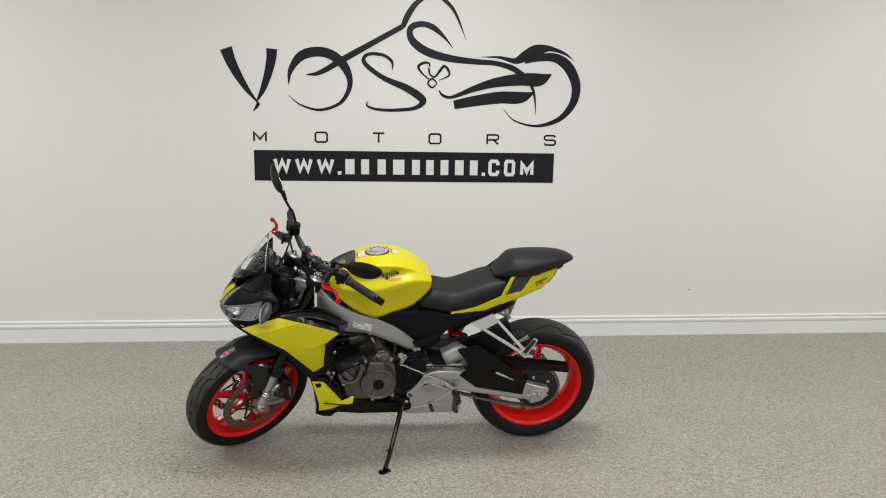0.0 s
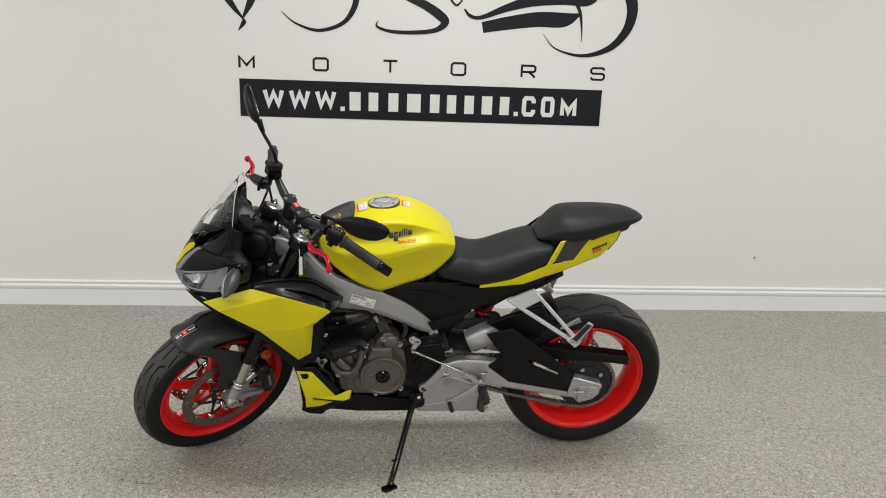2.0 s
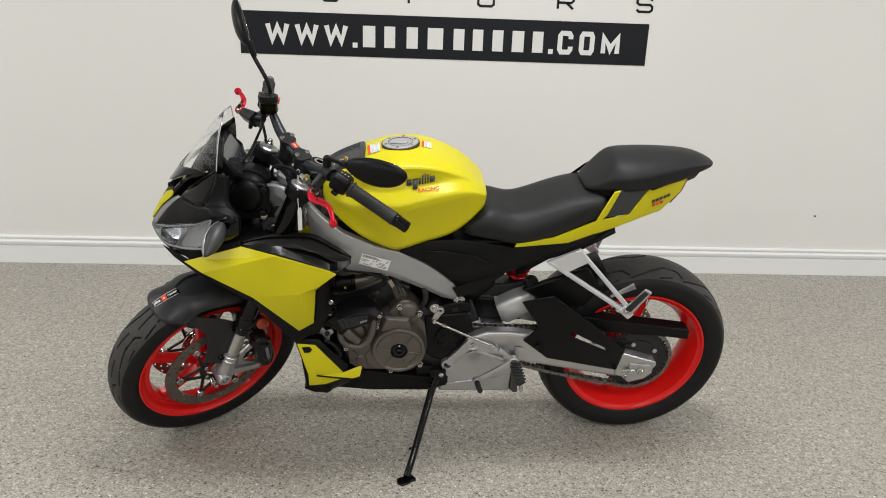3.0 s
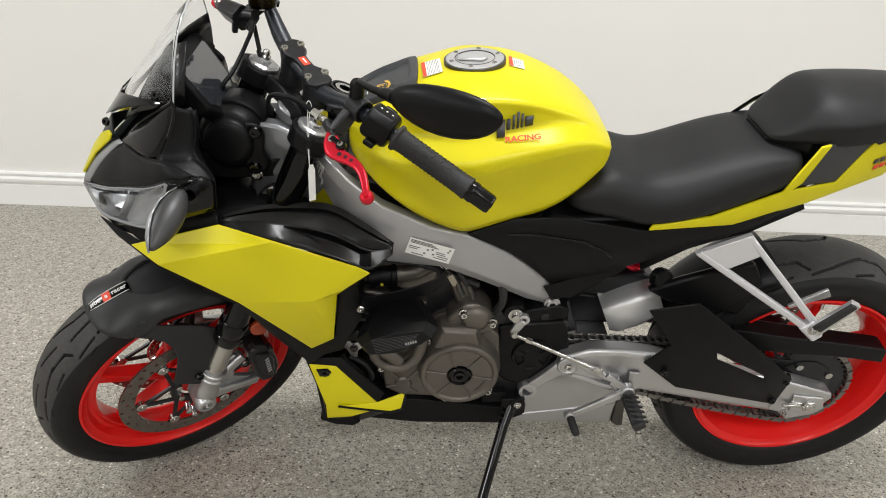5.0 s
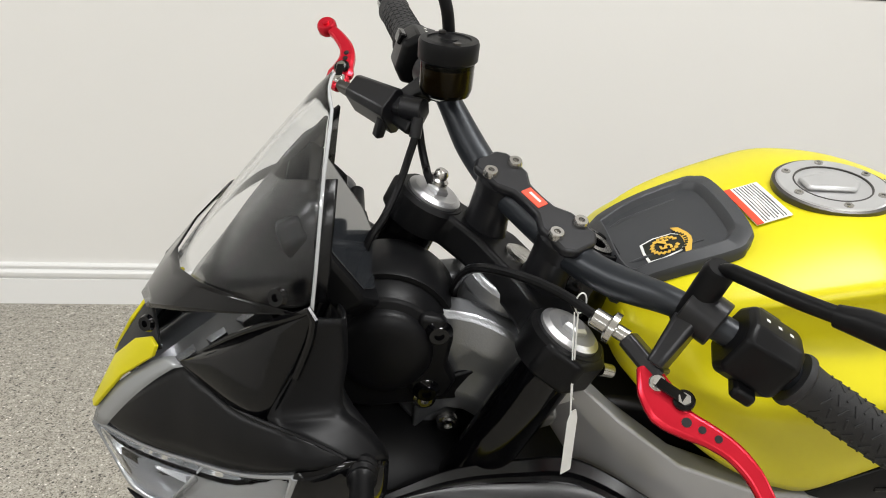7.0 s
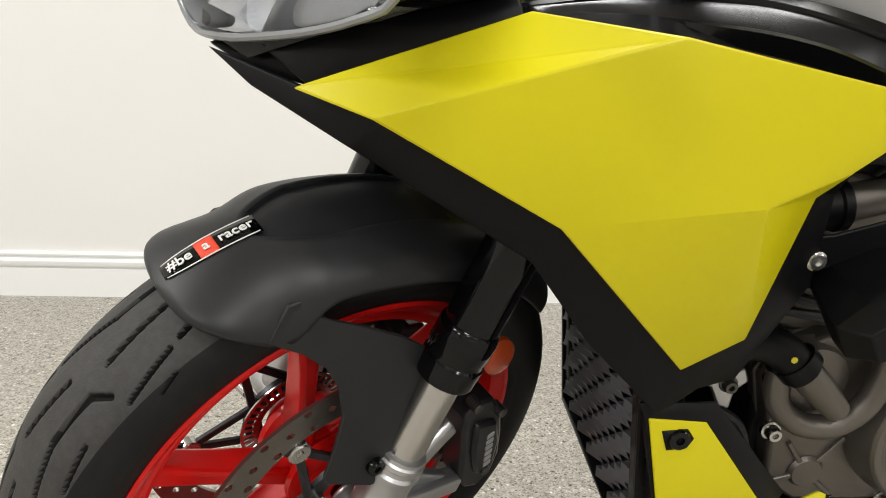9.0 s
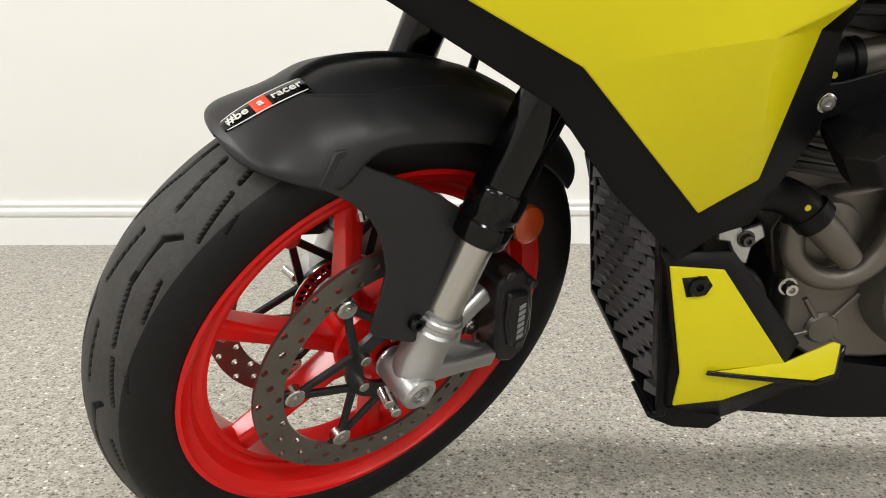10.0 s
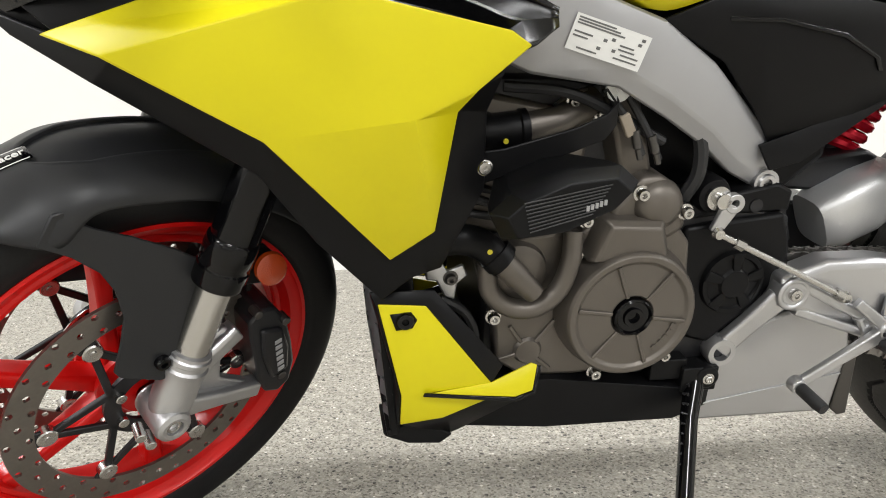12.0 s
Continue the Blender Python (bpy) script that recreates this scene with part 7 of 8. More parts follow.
# sprocket cover and gear selector
spc = [(0.690, 0.492), (0.634, 0.500), (0.560, 0.508), (0.545, 0.470), (0.538, 0.437), (0.573, 0.382), (0.631, 0.330), (0.660, 0.338), (0.685, 0.360)]
SPC = part("sprocket_cover", prism(spc, 0.070, 0.108), BLACK, BIKE, "black sprocket cover with a ribbed hub", bevel=0.005)
part("cover_hub", lathe([(0.0, 0.010), (0.018, 0.010), (0.021, 0.006), (0.034, 0.004), (0.036, 0.007), (0.041, 0.006), (0.043, 0.0)], (0.615, 0.108, 0.418), (0, 1, 0), 40), BLACK, SPC)
for k in range(5):
    a = 2 * math.pi * k / 5 + 0.3
    d = Vector((math.cos(a), 0, math.sin(a)))
    part("cover_rib", bar(Vector((0.615, 0.114, 0.418)) + d * 0.018, Vector((0.615, 0.113, 0.418)) + d * 0.040, 0.010, 0.016, 0.006, 0.005), BLACK, SPC, bevel=0.001)
part("mount_plate", prism([(0.684, 0.500), (0.640, 0.530), (0.575, 0.545), (0.552, 0.535), (0.552, 0.508), (0.634, 0.505)], 0.060, 0.102), BLACK, BIKE, bevel=0.004)
# solid black disc, coloured as the shade inside a hole
part("plate_hole", disc((0.599, 0.098, 0.517), (0.599, 0.1035, 0.517), 0.0085, 20), HUBBLACK, BIKE)
part("selector_sleeve", lathe([(0.012, 0.0), (0.021, 0.002), (0.023, 0.008), (0.023, 0.032), (0.020, 0.040), (0.013, 0.041)], (0.664, 0.074, 0.534), (0, 1, 0), 26), BLACK, BIKE)
part("selector_shaft", lathe([(0.0, 0.0), (0.013, 0.0), (0.015, 0.004), (0.015, 0.010), (0.009, 0.011), (0.009, 0.022), (0.0, 0.022)], (0.662, 0.110, 0.533), (0, 1, 0), 22), STEEL, BIKE)
part("selector_arm", join(bar((0.648, 0.126, 0.528), (0.664, 0.126, 0.494), 0.022, 0.015, 0.010, 0.008), lathe([(0.005, -0.005), (0.012, -0.005), (0.012, 0.006), (0.005, 0.006)], (0.647, 0.126, 0.530), (0, 1, 0), 20, closed=True)), ALU, BIKE, "cast gear selector arm", bevel=0.002)
ROD = part("gear_rod", tube([(0.662, 0.132, 0.494), (0.470, 0.146, 0.404)], 0.0042, 12), STEEL, BIKE, "polished gear linkage rod")
for t in (0.0, 0.96):
    c = Vector((0.662, 0.132, 0.494)).lerp(Vector((0.470, 0.146, 0.404)), t)
    part("rod_end", lathe([(0.0, 0.006), (0.006, 0.005), (0.0085, 0.0), (0.006, -0.006), (0.0, -0.008)], c, (0, 1, 0), 18), STEEL, ROD)
    c2 = Vector((0.662, 0.132, 0.494)).lerp(Vector((0.470, 0.146, 0.404)), 0.12 if t < 0.5 else 0.88)
    part("rod_nut", tube([c2, c2 + Vector((-0.012, 0.001, -0.0056))], 0.0068, 6), STEEL, ROD)

# footrest hanger, gear pedal, footrest
HANG = part("footrest_hanger", join(
    bar((0.613, 0.108, 0.320), (0.552, 0.122, 0.400), 0.030, 0.034, 0.018, 0.016, belly=0.15),
    prism([(0.545, 0.425), (0.435, 0.372), (0.430, 0.352), (0.525, 0.382)], 0.120, 0.126),
    lathe([(0.0, 0.006), (0.014, 0.006), (0.016, 0.012), (0.0215, 0.012), (0.023, 0.008), (0.023, -0.010)], (0.541, 0.124, 0.409), (0, 1, 0), 28)), ALU, BIKE, "cast aluminium footrest hanger", bevel=0.002)
part("hanger_arm", bar((0.548, 0.124, 0.428), (0.430, 0.140, 0.372), 0.014, 0.014, 0.016, 0.016), ALU, HANG, bevel=0.002)
part("hanger_arm", bar((0.528, 0.124, 0.382), (0.425, 0.140, 0.350), 0.013, 0.013, 0.016, 0.016), ALU, HANG, bevel=0.002)
part("hanger_clevis", bar((0.440, 0.140, 0.378), (0.418, 0.144, 0.345), 0.022, 0.030, 0.018, 0.018), ALU, HANG, bevel=0.002)
part("hanger_eye", lathe([(0.012, -0.012), (0.020, -0.012), (0.021, 0.008), (0.019, 0.012), (0.012, 0.012)], (0.613, 0.108, 0.320), (0, 1, 0), 26, closed=True), ALU, HANG)
screw((0.541, 0.130, 0.409), r=0.0085, h=0.010, parent=HANG)
# black disc closes the eye and gives the shade of its bore
part("hanger_hole", disc((0.613, 0.100, 0.320), (0.613, 0.110, 0.320), 0.012, 18), HUBBLACK, HANG)
PEDAL = part("gear_pedal", join(bar((0.412, 0.158, 0.364), (0.524, 0.160, 0.294), 0.022, 0.013, 0.012, 0.010, belly=0.1), bar((0.412, 0.158, 0.364), (0.462, 0.150, 0.402), 0.016, 0.013, 0.010, 0.010), lathe([(0.0, 0.010), (0.012, 0.010), (0.015, 0.006), (0.015, -0.008)], (0.414, 0.156, 0.364), (0, 1, 0), 24), lathe([(0.0, 0.008), (0.009, 0.008), (0.011, 0.004), (0.011, -0.006)], (0.526, 0.160, 0.292), (0, 1, 0), 20)), ALU, BIKE, "cast gear pedal", bevel=0.0015)
part("toe_rubber", tube([(0.524, 0.166, 0.290), (0.520, 0.196, 0.286), (0.518, 0.206, 0.285)], [0.0085, 0.0085, 0.0075], 16), GRIPM, PEDAL, "black rubber toe piece")
FOOT = part("footrest", join(bar((0.412, 0.150, 0.352), (0.404, 0.238, 0.342), 0.030, 0.026, 0.020, 0.018)), GRIPM, BIKE, "black rubber footrest with a feeler pin", bevel=0.004)
for k in range(6):
    y = 0.168 + 0.012 * k
    part("tread_bar", bar((0.426 - 0.001 * k, y, 0.363 - 0.0012 * k), (0.394 - 0.001 * k, y + 0.006, 0.362 - 0.0012 * k), 0.004, 0.004, 0.005, 0.005, Vector((0, 0, 1)), steps=1), GRIPM, FOOT)
part("feeler_pin", lathe([(0.0045, 0.0), (0.0045, 0.012), (0.0065, 0.013), (0.0065, 0.022), (0.003, 0.026), (0.0, 0.026)], (0.402, 0.228, 0.334), (-0.05, 0.35, -0.93), 14), STEEL, FOOT)
part("heel_plate", prism([(0.412, 0.402), (0.388, 0.400), (0.378, 0.372), (0.392, 0.350), (0.410, 0.360)], 0.138, 0.143), ALU, HANG, bevel=0.001)

# silver silencer box below the engine
BOX = part("silencer_box", loft([[(x, y, z) for x, z in pts] for y, pts in (
    (-0.10, ((0.600, 0.300), (0.420, 0.370), (0.395, 0.300), (0.405, 0.200), (0.600, 0.200))),
    (0.075, ((0.640, 0.330), (0.430, 0.400), (0.398, 0.300), (0.402, 0.192), (0.640, 0.196))),
    (0.100, ((0.632, 0.322), (0.430, 0.392), (0.404, 0.300), (0.408, 0.198), (0.632, 0.202))))]), material("brushed_silver_box", (0.44, 0.44, 0.45), 0.34, metal=0.85, vary=0.05, bump=0.05, bump_scale=300), BIKE, "brushed silver silencer box", bevel=0.004)
part("box_end", prism([(0.404, 0.300), (0.404, 0.200), (0.390, 0.188), (0.376, 0.190), (0.388, 0.300)], -0.09, 0.099), DARKSTEEL, BOX, bevel=0.002)
part("box_crease", bar((0.632, 0.1005, 0.226), (0.408, 0.1005, 0.262), 0.003, 0.003, 0.003, 0.003, steps=1), BOX.data.materials[0], BOX)
part("sump_guard", prism([(0.70, 0.215), (0.62, 0.195), (0.55, 0.190), (0.52, 0.200), (0.60, 0.225)], -0.07, 0.07), BLACK, BIKE, bevel=0.003)

# swingarm
SW = part("swingarm", join(
    loft([[(x, 0.128, t), (x, 0.134, t - 0.008), (x, 0.134, b + 0.008), (x, 0.128, b), (x, 0.098, b), (x, 0.098, t)] for x, t, b in ((0.560, 0.430, 0.390), (0.500, 0.452, 0.370), (0.430, 0.452, 0.352), (0.364, 0.442, 0.336), (0.250, 0.408, 0.312), (0.130, 0.380, 0.288), (0.070, 0.374, 0.276))]),
    loft([[(x, -0.128, t), (x, -0.128, b), (x, -0.098, b), (x, -0.098, t)] for x, t, b in ((0.560, 0.430, 0.380), (0.430, 0.452, 0.355), (0.250, 0.420, 0.320), (0.040, 0.350, 0.285), (-0.050, 0.335, 0.290))]),
    block((0.43, -0.10, 0.365), (0.50, 0.10, 0.400)),
    prism([(0.080, 0.376), (0.062, 0.372), (-0.048, 0.338), (-0.052, 0.326), (-0.030, 0.290), (-0.024, 0.272), (0.030, 0.256), (0.055, 0.280), (0.080, 0.288)], 0.098, 0.138)), ALU, BIKE, "cast aluminium swingarm", bevel=0.004)
AX = part("axle_plate", prism([(0.040, 0.338), (-0.028, 0.330), (-0.040, 0.300), (-0.020, 0.280), (0.036, 0.290)], 0.138, 0.144), ALU, SW, bevel=0.002)
part("axle_nut", join(lathe([(0.0, 0.016), (0.008, 0.016), (0.0095, 0.013), (0.0095, 0.008)], (0.0, 0.140, 0.310), (0, 1, 0), 20), lathe([(0.0, 0.010), (0.0135, 0.010), (0.0155, 0.008), (0.0155, 0.0)], (0.0, 0.142, 0.310), (0, 1, 0), 6)), STEEL, AX, smooth=20)
part("chain_adjuster", join(block((0.018, 0.143, 0.306), (0.046, 0.147, 0.318)), tube([(0.020, 0.148, 0.312), (0.060, 0.148, 0.314)], 0.004, 10)), STEEL, AX, bevel=0.001)
screw((0.043, 0.140, 0.284), r=0.005, parent=SW)
screw((0.072, 0.140, 0.392), r=0.006, mat=GLOSS, parent=SW)
CAST = material("sand_cast_aluminium", (0.60, 0.60, 0.60), 0.40, metal=0.55, vary=0.08, bump=0.2, bump_scale=500)
part("cross_brace", loft([[(x + b * r * 0.42, y0 + a * r, z + b * r * 0.95) for a, b in [(math.copysign(abs(math.cos(2 * math.pi * k / 24)) ** 0.55, math.cos(2 * math.pi * k / 24)), math.copysign(abs(math.sin(2 * math.pi * k / 24)) ** 0.55, math.sin(2 * math.pi * k / 24))) for k in range(24)]] for x, y0, z, r in ((0.452, 0.020, 0.462, 0.034), (0.436, 0.024, 0.470, 0.040), (0.390, 0.024, 0.494, 0.041), (0.345, 0.020, 0.516, 0.036))]), CAST, SW, "cast brace over the swingarm", smooth=40)
part("linkage_cover", prism([(0.535, 0.405), (0.370, 0.395), (0.345, 0.430), (0.400, 0.472), (0.520, 0.485)], -0.092, -0.015), HUBBLACK, SW, bevel=0.006)
# web and linkage are coloured black for the shadow they stand in
part("brace_web", prism([(0.500, 0.505), (0.545, 0.528), (0.520, 0.552), (0.450, 0.548), (0.380, 0.560), (0.350, 0.545), (0.420, 0.500)], -0.05, 0.01), HUBBLACK, SW, bevel=0.006)
part("linkage", bar((0.560, 0.07, 0.530), (0.530, 0.07, 0.455), 0.026, 0.024, 0.012, 0.012), HUBBLACK, SW, bevel=0.002)
# shock absorber with a red spring
spring = []
for k in range(60):
    a = k / 60 * 2 * math.pi * 6
    t = k / 59
    c = Vector((0.398, -0.035, 0.556)).lerp(Vector((0.362, -0.035, 0.645)), t)
    spring.append(c + Vector((0.90 * 0.027 * math.cos(a), 0.027 * math.sin(a), 0.435 * 0.027 * math.cos(a))))
SHOCK = part("shock_spring", tube(smooth_path(spring, 2), 0.0080, 8), REDANO, BIKE, "red coil spring of the rear shock")
part("shock_body", tube([(0.415, -0.035, 0.52), (0.362, -0.035, 0.655)], 0.017, 18), HUBBLACK, SHOCK)
part("shock_knob", lathe([(0.0, 0.0), (0.019, 0.0), (0.021, 0.003), (0.021, 0.022), (0.018, 0.026), (0.0, 0.026)], (0.375, 0.062, 0.590), (-0.3, 0.8, 0.35), 22), BLACK, BIKE, "ribbed black preload knob")
for k in range(18):
    a = 2 * math.pi * k / 18
    ax = Vector((-0.3, 0.8, 0.35)).normalized()
    u = ax.orthogonal().normalized()
    w = ax.cross(u)
    d = u * math.cos(a) + w * math.sin(a)
    c = Vector((0.375, 0.062, 0.590)) + d * 0.021
    part("knob_rib", bar(c + ax * 0.004, c + ax * 0.021, 0.003, 0.003, 0.003, 0.003, d, steps=1), BLACK, BIKE)

# chain, sprocket, guards
part("rear_sprocket", moved(prism([((0.108 if k % 4 < 2 else 0.100) * math.cos(2 * math.pi * k / 172), (0.108 if k % 4 < 2 else 0.100) * math.sin(2 * math.pi * k / 172)) for k in range(172)], 0.080, 0.087), RM), HUBBLACK, REAR, "blackened steel rear sprocket", smooth=0)
part("sprocket_carrier", moved(lathe([(0.020, 0.100), (0.050, 0.100), (0.062, 0.092), (0.072, 0.090), (0.072, 0.076), (0.020, 0.070)], (0, 0, 0), n=36), RM), HUBBLACK, REAR)
for k in range(5):
    a = 2 * math.pi * k / 5
    c = Vector((0.066 * math.cos(a), 0.090, 0.066 * math.sin(a)))
    part("sprocket_nut", moved(tube([c, c + Vector((0, 0.010, 0))], 0.0085, 6), RM), STEEL, REAR, smooth=20)
path = []
fc, fr, rc, rr = Vector((0.560, 0.400)), 0.044, Vector((0.0, 0.315)), 0.112
for k in range(40):
    a = math.radians(84 + (276 - 84) * k / 39)
    path.append((rc.x + rr * math.cos(a), rc.y + rr * math.sin(a)))
bot0, bot1 = Vector(path[-1]), fc + fr * Vector((math.cos(math.radians(-96)), math.sin(math.radians(-96))))
for k in range(1, 30):
    q = bot0.lerp(bot1, k / 30)
    path.append((q.x, q.y - 0.012 * math.sin(math.pi * k / 30)))
for k in range(14):
    a = math.radians(-96 + (84 + 96) * k / 13)
    path.append((fc.x + fr * math.cos(a), fc.y + fr * math.sin(a)))
top0, top1 = Vector(path[-1]), Vector(path[0])
for k in range(1, 30):
    q = top0.lerp(top1, k / 30)
    path.append((q.x, q.y))
dist = [0.0]
for a, b in zip(path, path[1:] + path[:1]):
    dist.append(dist[-1] + math.hypot(b[0] - a[0], b[1] - a[1]))
px, pz = [p[0] for p in path] + [path[0][0]], [p[1] for p in path] + [path[0][1]]
links = []
count = int(dist[-1] / 0.0159)
for k in range(count):
    d0 = dist[-1] * k / count
    d1 = dist[-1] * ((k + 1) % count) / count if k + 1 < count else 0.0
    p0, p1 = Vector((np.interp(d0, dist, px), 0, np.interp(d0, dist, pz))), Vector((np.interp(d1, dist, px), 0, np.interp(d1, dist, pz)))
    w = 0.0095 if k % 2 else 0.0068
    e = (p1 - p0).normalized() * 0.0042
    for sy in (-1, 1):
        links.append(bar(p0 - e + Vector((0, 0.0835 + sy * w, 0)), p1 + e + Vector((0, 0.0835 + sy * w, 0)), 0.0135, 0.0135, 0.002, 0.002, belly=0.28, steps=4))
    links.append(tube([p0 + Vector((0, 0.0725, 0)), p0 + Vector((0, 0.0945, 0))], 0.0042, 8))
part("drive_chain", join(*links), material("oiled_chain_steel", (0.20, 0.19, 0.18), 0.35, metal=0.9, vary=0.2), BIKE, "oiled steel drive chain", smooth=30)
part("chain_slider", loft([[(x, 0.070, t), (x, 0.098, t), (x, 0.098, b), (x, 0.070, b)] for x, t, b in ((0.545, 0.436, 0.425), (0.460, 0.440, 0.418), (0.340, 0.436, 0.412), (0.250, 0.428, 0.405))]), BLACK, SW, bevel=0.002)
GUARD = part("swingarm_guard", poly3([(x, y, z) for x, y, z in ((0.408, 0.140, 0.569), (0.316, 0.146, 0.594), (0.148, 0.154, 0.466), (0.068, 0.150, 0.397), (0.082, 0.148, 0.318), (0.310, 0.146, 0.366), (0.390, 0.140, 0.429), (0.345, 0.142, 0.480), (0.250, 0.153, 0.470), (0.135, 0.153, 0.409), (0.129, 0.152, 0.397), (0.244, 0.152, 0.452))], [(0, 1, 8, 7), (1, 2, 9, 8), (2, 3, 4, 10, 9), (4, 5, 11, 10), (5, 6, 7, 11), (7, 8, 11)]), BLACK, BIKE, "satin black swingarm guard with a slot", solid=0.006, bevel=0.003)
for x, z in ((0.090, 0.330), (0.345, 0.412), (0.078, 0.386)):
    screw((x, 0.152, z), r=0.006, h=0.004, mat=GLOSS, parent=GUARD)
part("chain_guard", loft([[(x, 0.062, t), (x, 0.104, t - 0.004), (x, 0.106, b), (x, 0.062, b + 0.004)] for x, t, b in ((0.200, 0.492, 0.442), (0.060, 0.470, 0.425), (-0.060, 0.454, 0.416), (-0.140, 0.442, 0.404), (-0.150, 0.438, 0.402))]), BLACK, BIKE, "black upper chain guard", bevel=0.002)
part("guard_lattice", join(*[bar((0.150 - 0.026 * k, 0.100, 0.436), (0.136 - 0.026 * k, 0.100, 0.410), 0.006, 0.006, 0.008, 0.008, steps=1) for k in range(4)] + [bar((0.165, 0.100, 0.412), (0.050, 0.100, 0.400), 0.006, 0.006, 0.008, 0.008, steps=1)]), BLACK, BIKE)
# rear hugger
hug = []
for i in range(15):
    a = radians(26 + 40 * i / 14)
    row = []
    for j in range(13):
        t = -1 + 2 * j / 12
        r = 0.352 - 0.055 * (1 - math.cos(t * 1.35)) + 0.018 * (1 - i / 14)
        row.append((r * math.cos(a), 0.098 * math.sin(t * 1.35), 0.315 + r * math.sin(a)))
    hug.append(row)
part("rear_hugger", loft(hug, closed=False), BLACK, BIKE, "satin black rear tyre hugger", solid=0.004, smooth=60)
part("hugger_arm", prism([(0.400, 0.580), (0.330, 0.610), (0.250, 0.640), (0.200, 0.650), (0.170, 0.600), (0.200, 0.520), (0.290, 0.540), (0.350, 0.550)], 0.075, 0.095), BLACK, BIKE, bevel=0.006)
# inner guard between tail and wheel
part("inner_mudguard", loft([[(x, y, z) for y, z in ((-0.08, z0), (-0.05, z0 + 0.02), (0.05, z0 + 0.02), (0.08, z0))] for x, z0 in ((0.420, 0.620), (0.330, 0.680), (0.230, 0.715), (0.140, 0.770))], closed=False), BLACK, BIKE, solid=0.004)

# passenger footrest hangers
for s in (1, -1):
    ph = part("passenger_hanger", join(
        bar(side_y((0.338, 0.124, 0.697), s), side_y((0.108, 0.186, 0.566), s), 0.012, 0.014, 0.014, 0.016),
        bar(side_y((0.252, 0.126, 0.735), s), side_y((0.102, 0.186, 0.580), s), 0.011, 0.014, 0.014, 0.016),
        poly3([side_y(p, s) for p in ((0.345, 0.130, 0.696), (0.250, 0.132, 0.742), (0.218, 0.142, 0.708), (0.288, 0.142, 0.668), (0.345, 0.118, 0.696), (0.250, 0.120, 0.742), (0.218, 0.130, 0.708), (0.288, 0.130, 0.668))], [(0, 1, 2, 3), (7, 6, 5, 4), (0, 4, 5, 1), (1, 5, 6, 2), (2, 6, 7, 3), (3, 7, 4, 0)]),
        bar(side_y((0.120, 0.184, 0.580), s), side_y((0.092, 0.190, 0.552), s), 0.030, 0.024, 0.022, 0.020)), material("silver_painted_hanger", (0.60, 0.60, 0.62), 0.32, metal=0.35, vary=0.04), BIKE, "silver triangular passenger footrest hanger", bevel=0.0025)
    screw(side_y((0.108, 0.198, 0.574), s), r=0.008, h=0.006, axis=(0, s, 0), parent=ph)
    fp = part("passenger_footrest", join(bar(side_y((0.104, 0.192, 0.566), s), side_y((0.062, 0.212, 0.652), s), 0.028, 0.022, 0.016, 0.012), bar(side_y((0.150, 0.160, 0.600), s), side_y((0.085, 0.165, 0.640), s), 0.008, 0.020, 0.008, 0.008)), ALU, BIKE, "folded passenger footrest with a rubber pad", bevel=0.003)
    part("footrest_pad", bar(side_y((0.106, 0.202, 0.580), s), side_y((0.070, 0.220, 0.652), s), 0.018, 0.014, 0.010, 0.008), GRIPM, fp, bevel=0.002)

# side stand
STAND = part("side_stand", tube([(0.640, 0.112, 0.288), (0.662, 0.150, 0.245), (0.722, 0.290, 0.103), (0.742, 0.338, 0.072)], [0.0135, 0.0115, 0.0105, 0.011], 14), GLOSS, BIKE, "black steel side stand on the floor")
part("stand_foot", moved(prism([(-0.030, -0.014), (0.020, -0.018), (0.028, 0.0), (0.020, 0.018), (-0.030, 0.014)], -0.004, 0.004, axis=2), Matrix.Translation((0.746, 0.350, 0.0692)) @ pose(0, 0, 0, LEAN) @ pose(0, 0, 0, 0, 0, 30)), GLOSS, STAND, bevel=0.002)
part("stand_tang", tube([(0.715, 0.275, 0.130), (0.733, 0.290, 0.138)], 0.004, 8), GLOSS, STAND)
STB = part("stand_bracket", join(block((0.618, 0.085, 0.270), (0.668, 0.128, 0.305)), lathe([(0.0, 0.006), (0.014, 0.006), (0.0165, 0.003), (0.0165, -0.02)], (0.633, 0.125, 0.290), (0, 1, 0), 24), block((0.660, 0.080, 0.285), (0.710, 0.120, 0.315))), BLACK, BIKE, bevel=0.004)
screw((0.633, 0.131, 0.290), r=0.006, h=0.005, parent=STB)
part("stand_spring", tube(smooth_path([Vector((0.655, 0.118, 0.290)).lerp(Vector((0.690, 0.200, 0.195)), t / 40) + Vector((0.005 * math.cos(t * 1.6), 0, 0.005 * math.sin(t * 1.6))) for t in range(41)], 1), 0.0016, 6), HUBBLACK, STAND)

# tail lamp, underside tab
TAILR = material("dark_red_tail_lens", (0.22, 0.01, 0.015), 0.15, vary=0.1, coat=0.4)
for s in (1, -1):
    shell("tail_lamp", [(-0.052, 0.060, 0.955), (-0.036, 0.062, 0.898), (-0.010, 0.064, 0.862), (-0.016, 0.050, 0.858), (-0.046, 0.046, 0.896), (-0.064, 0.044, 0.952)], [(0, 1, 4, 5), (1, 2, 3, 4)], TAILR, s, label="dark red tail lamp edge", solid=0.004, bevel=0.001)
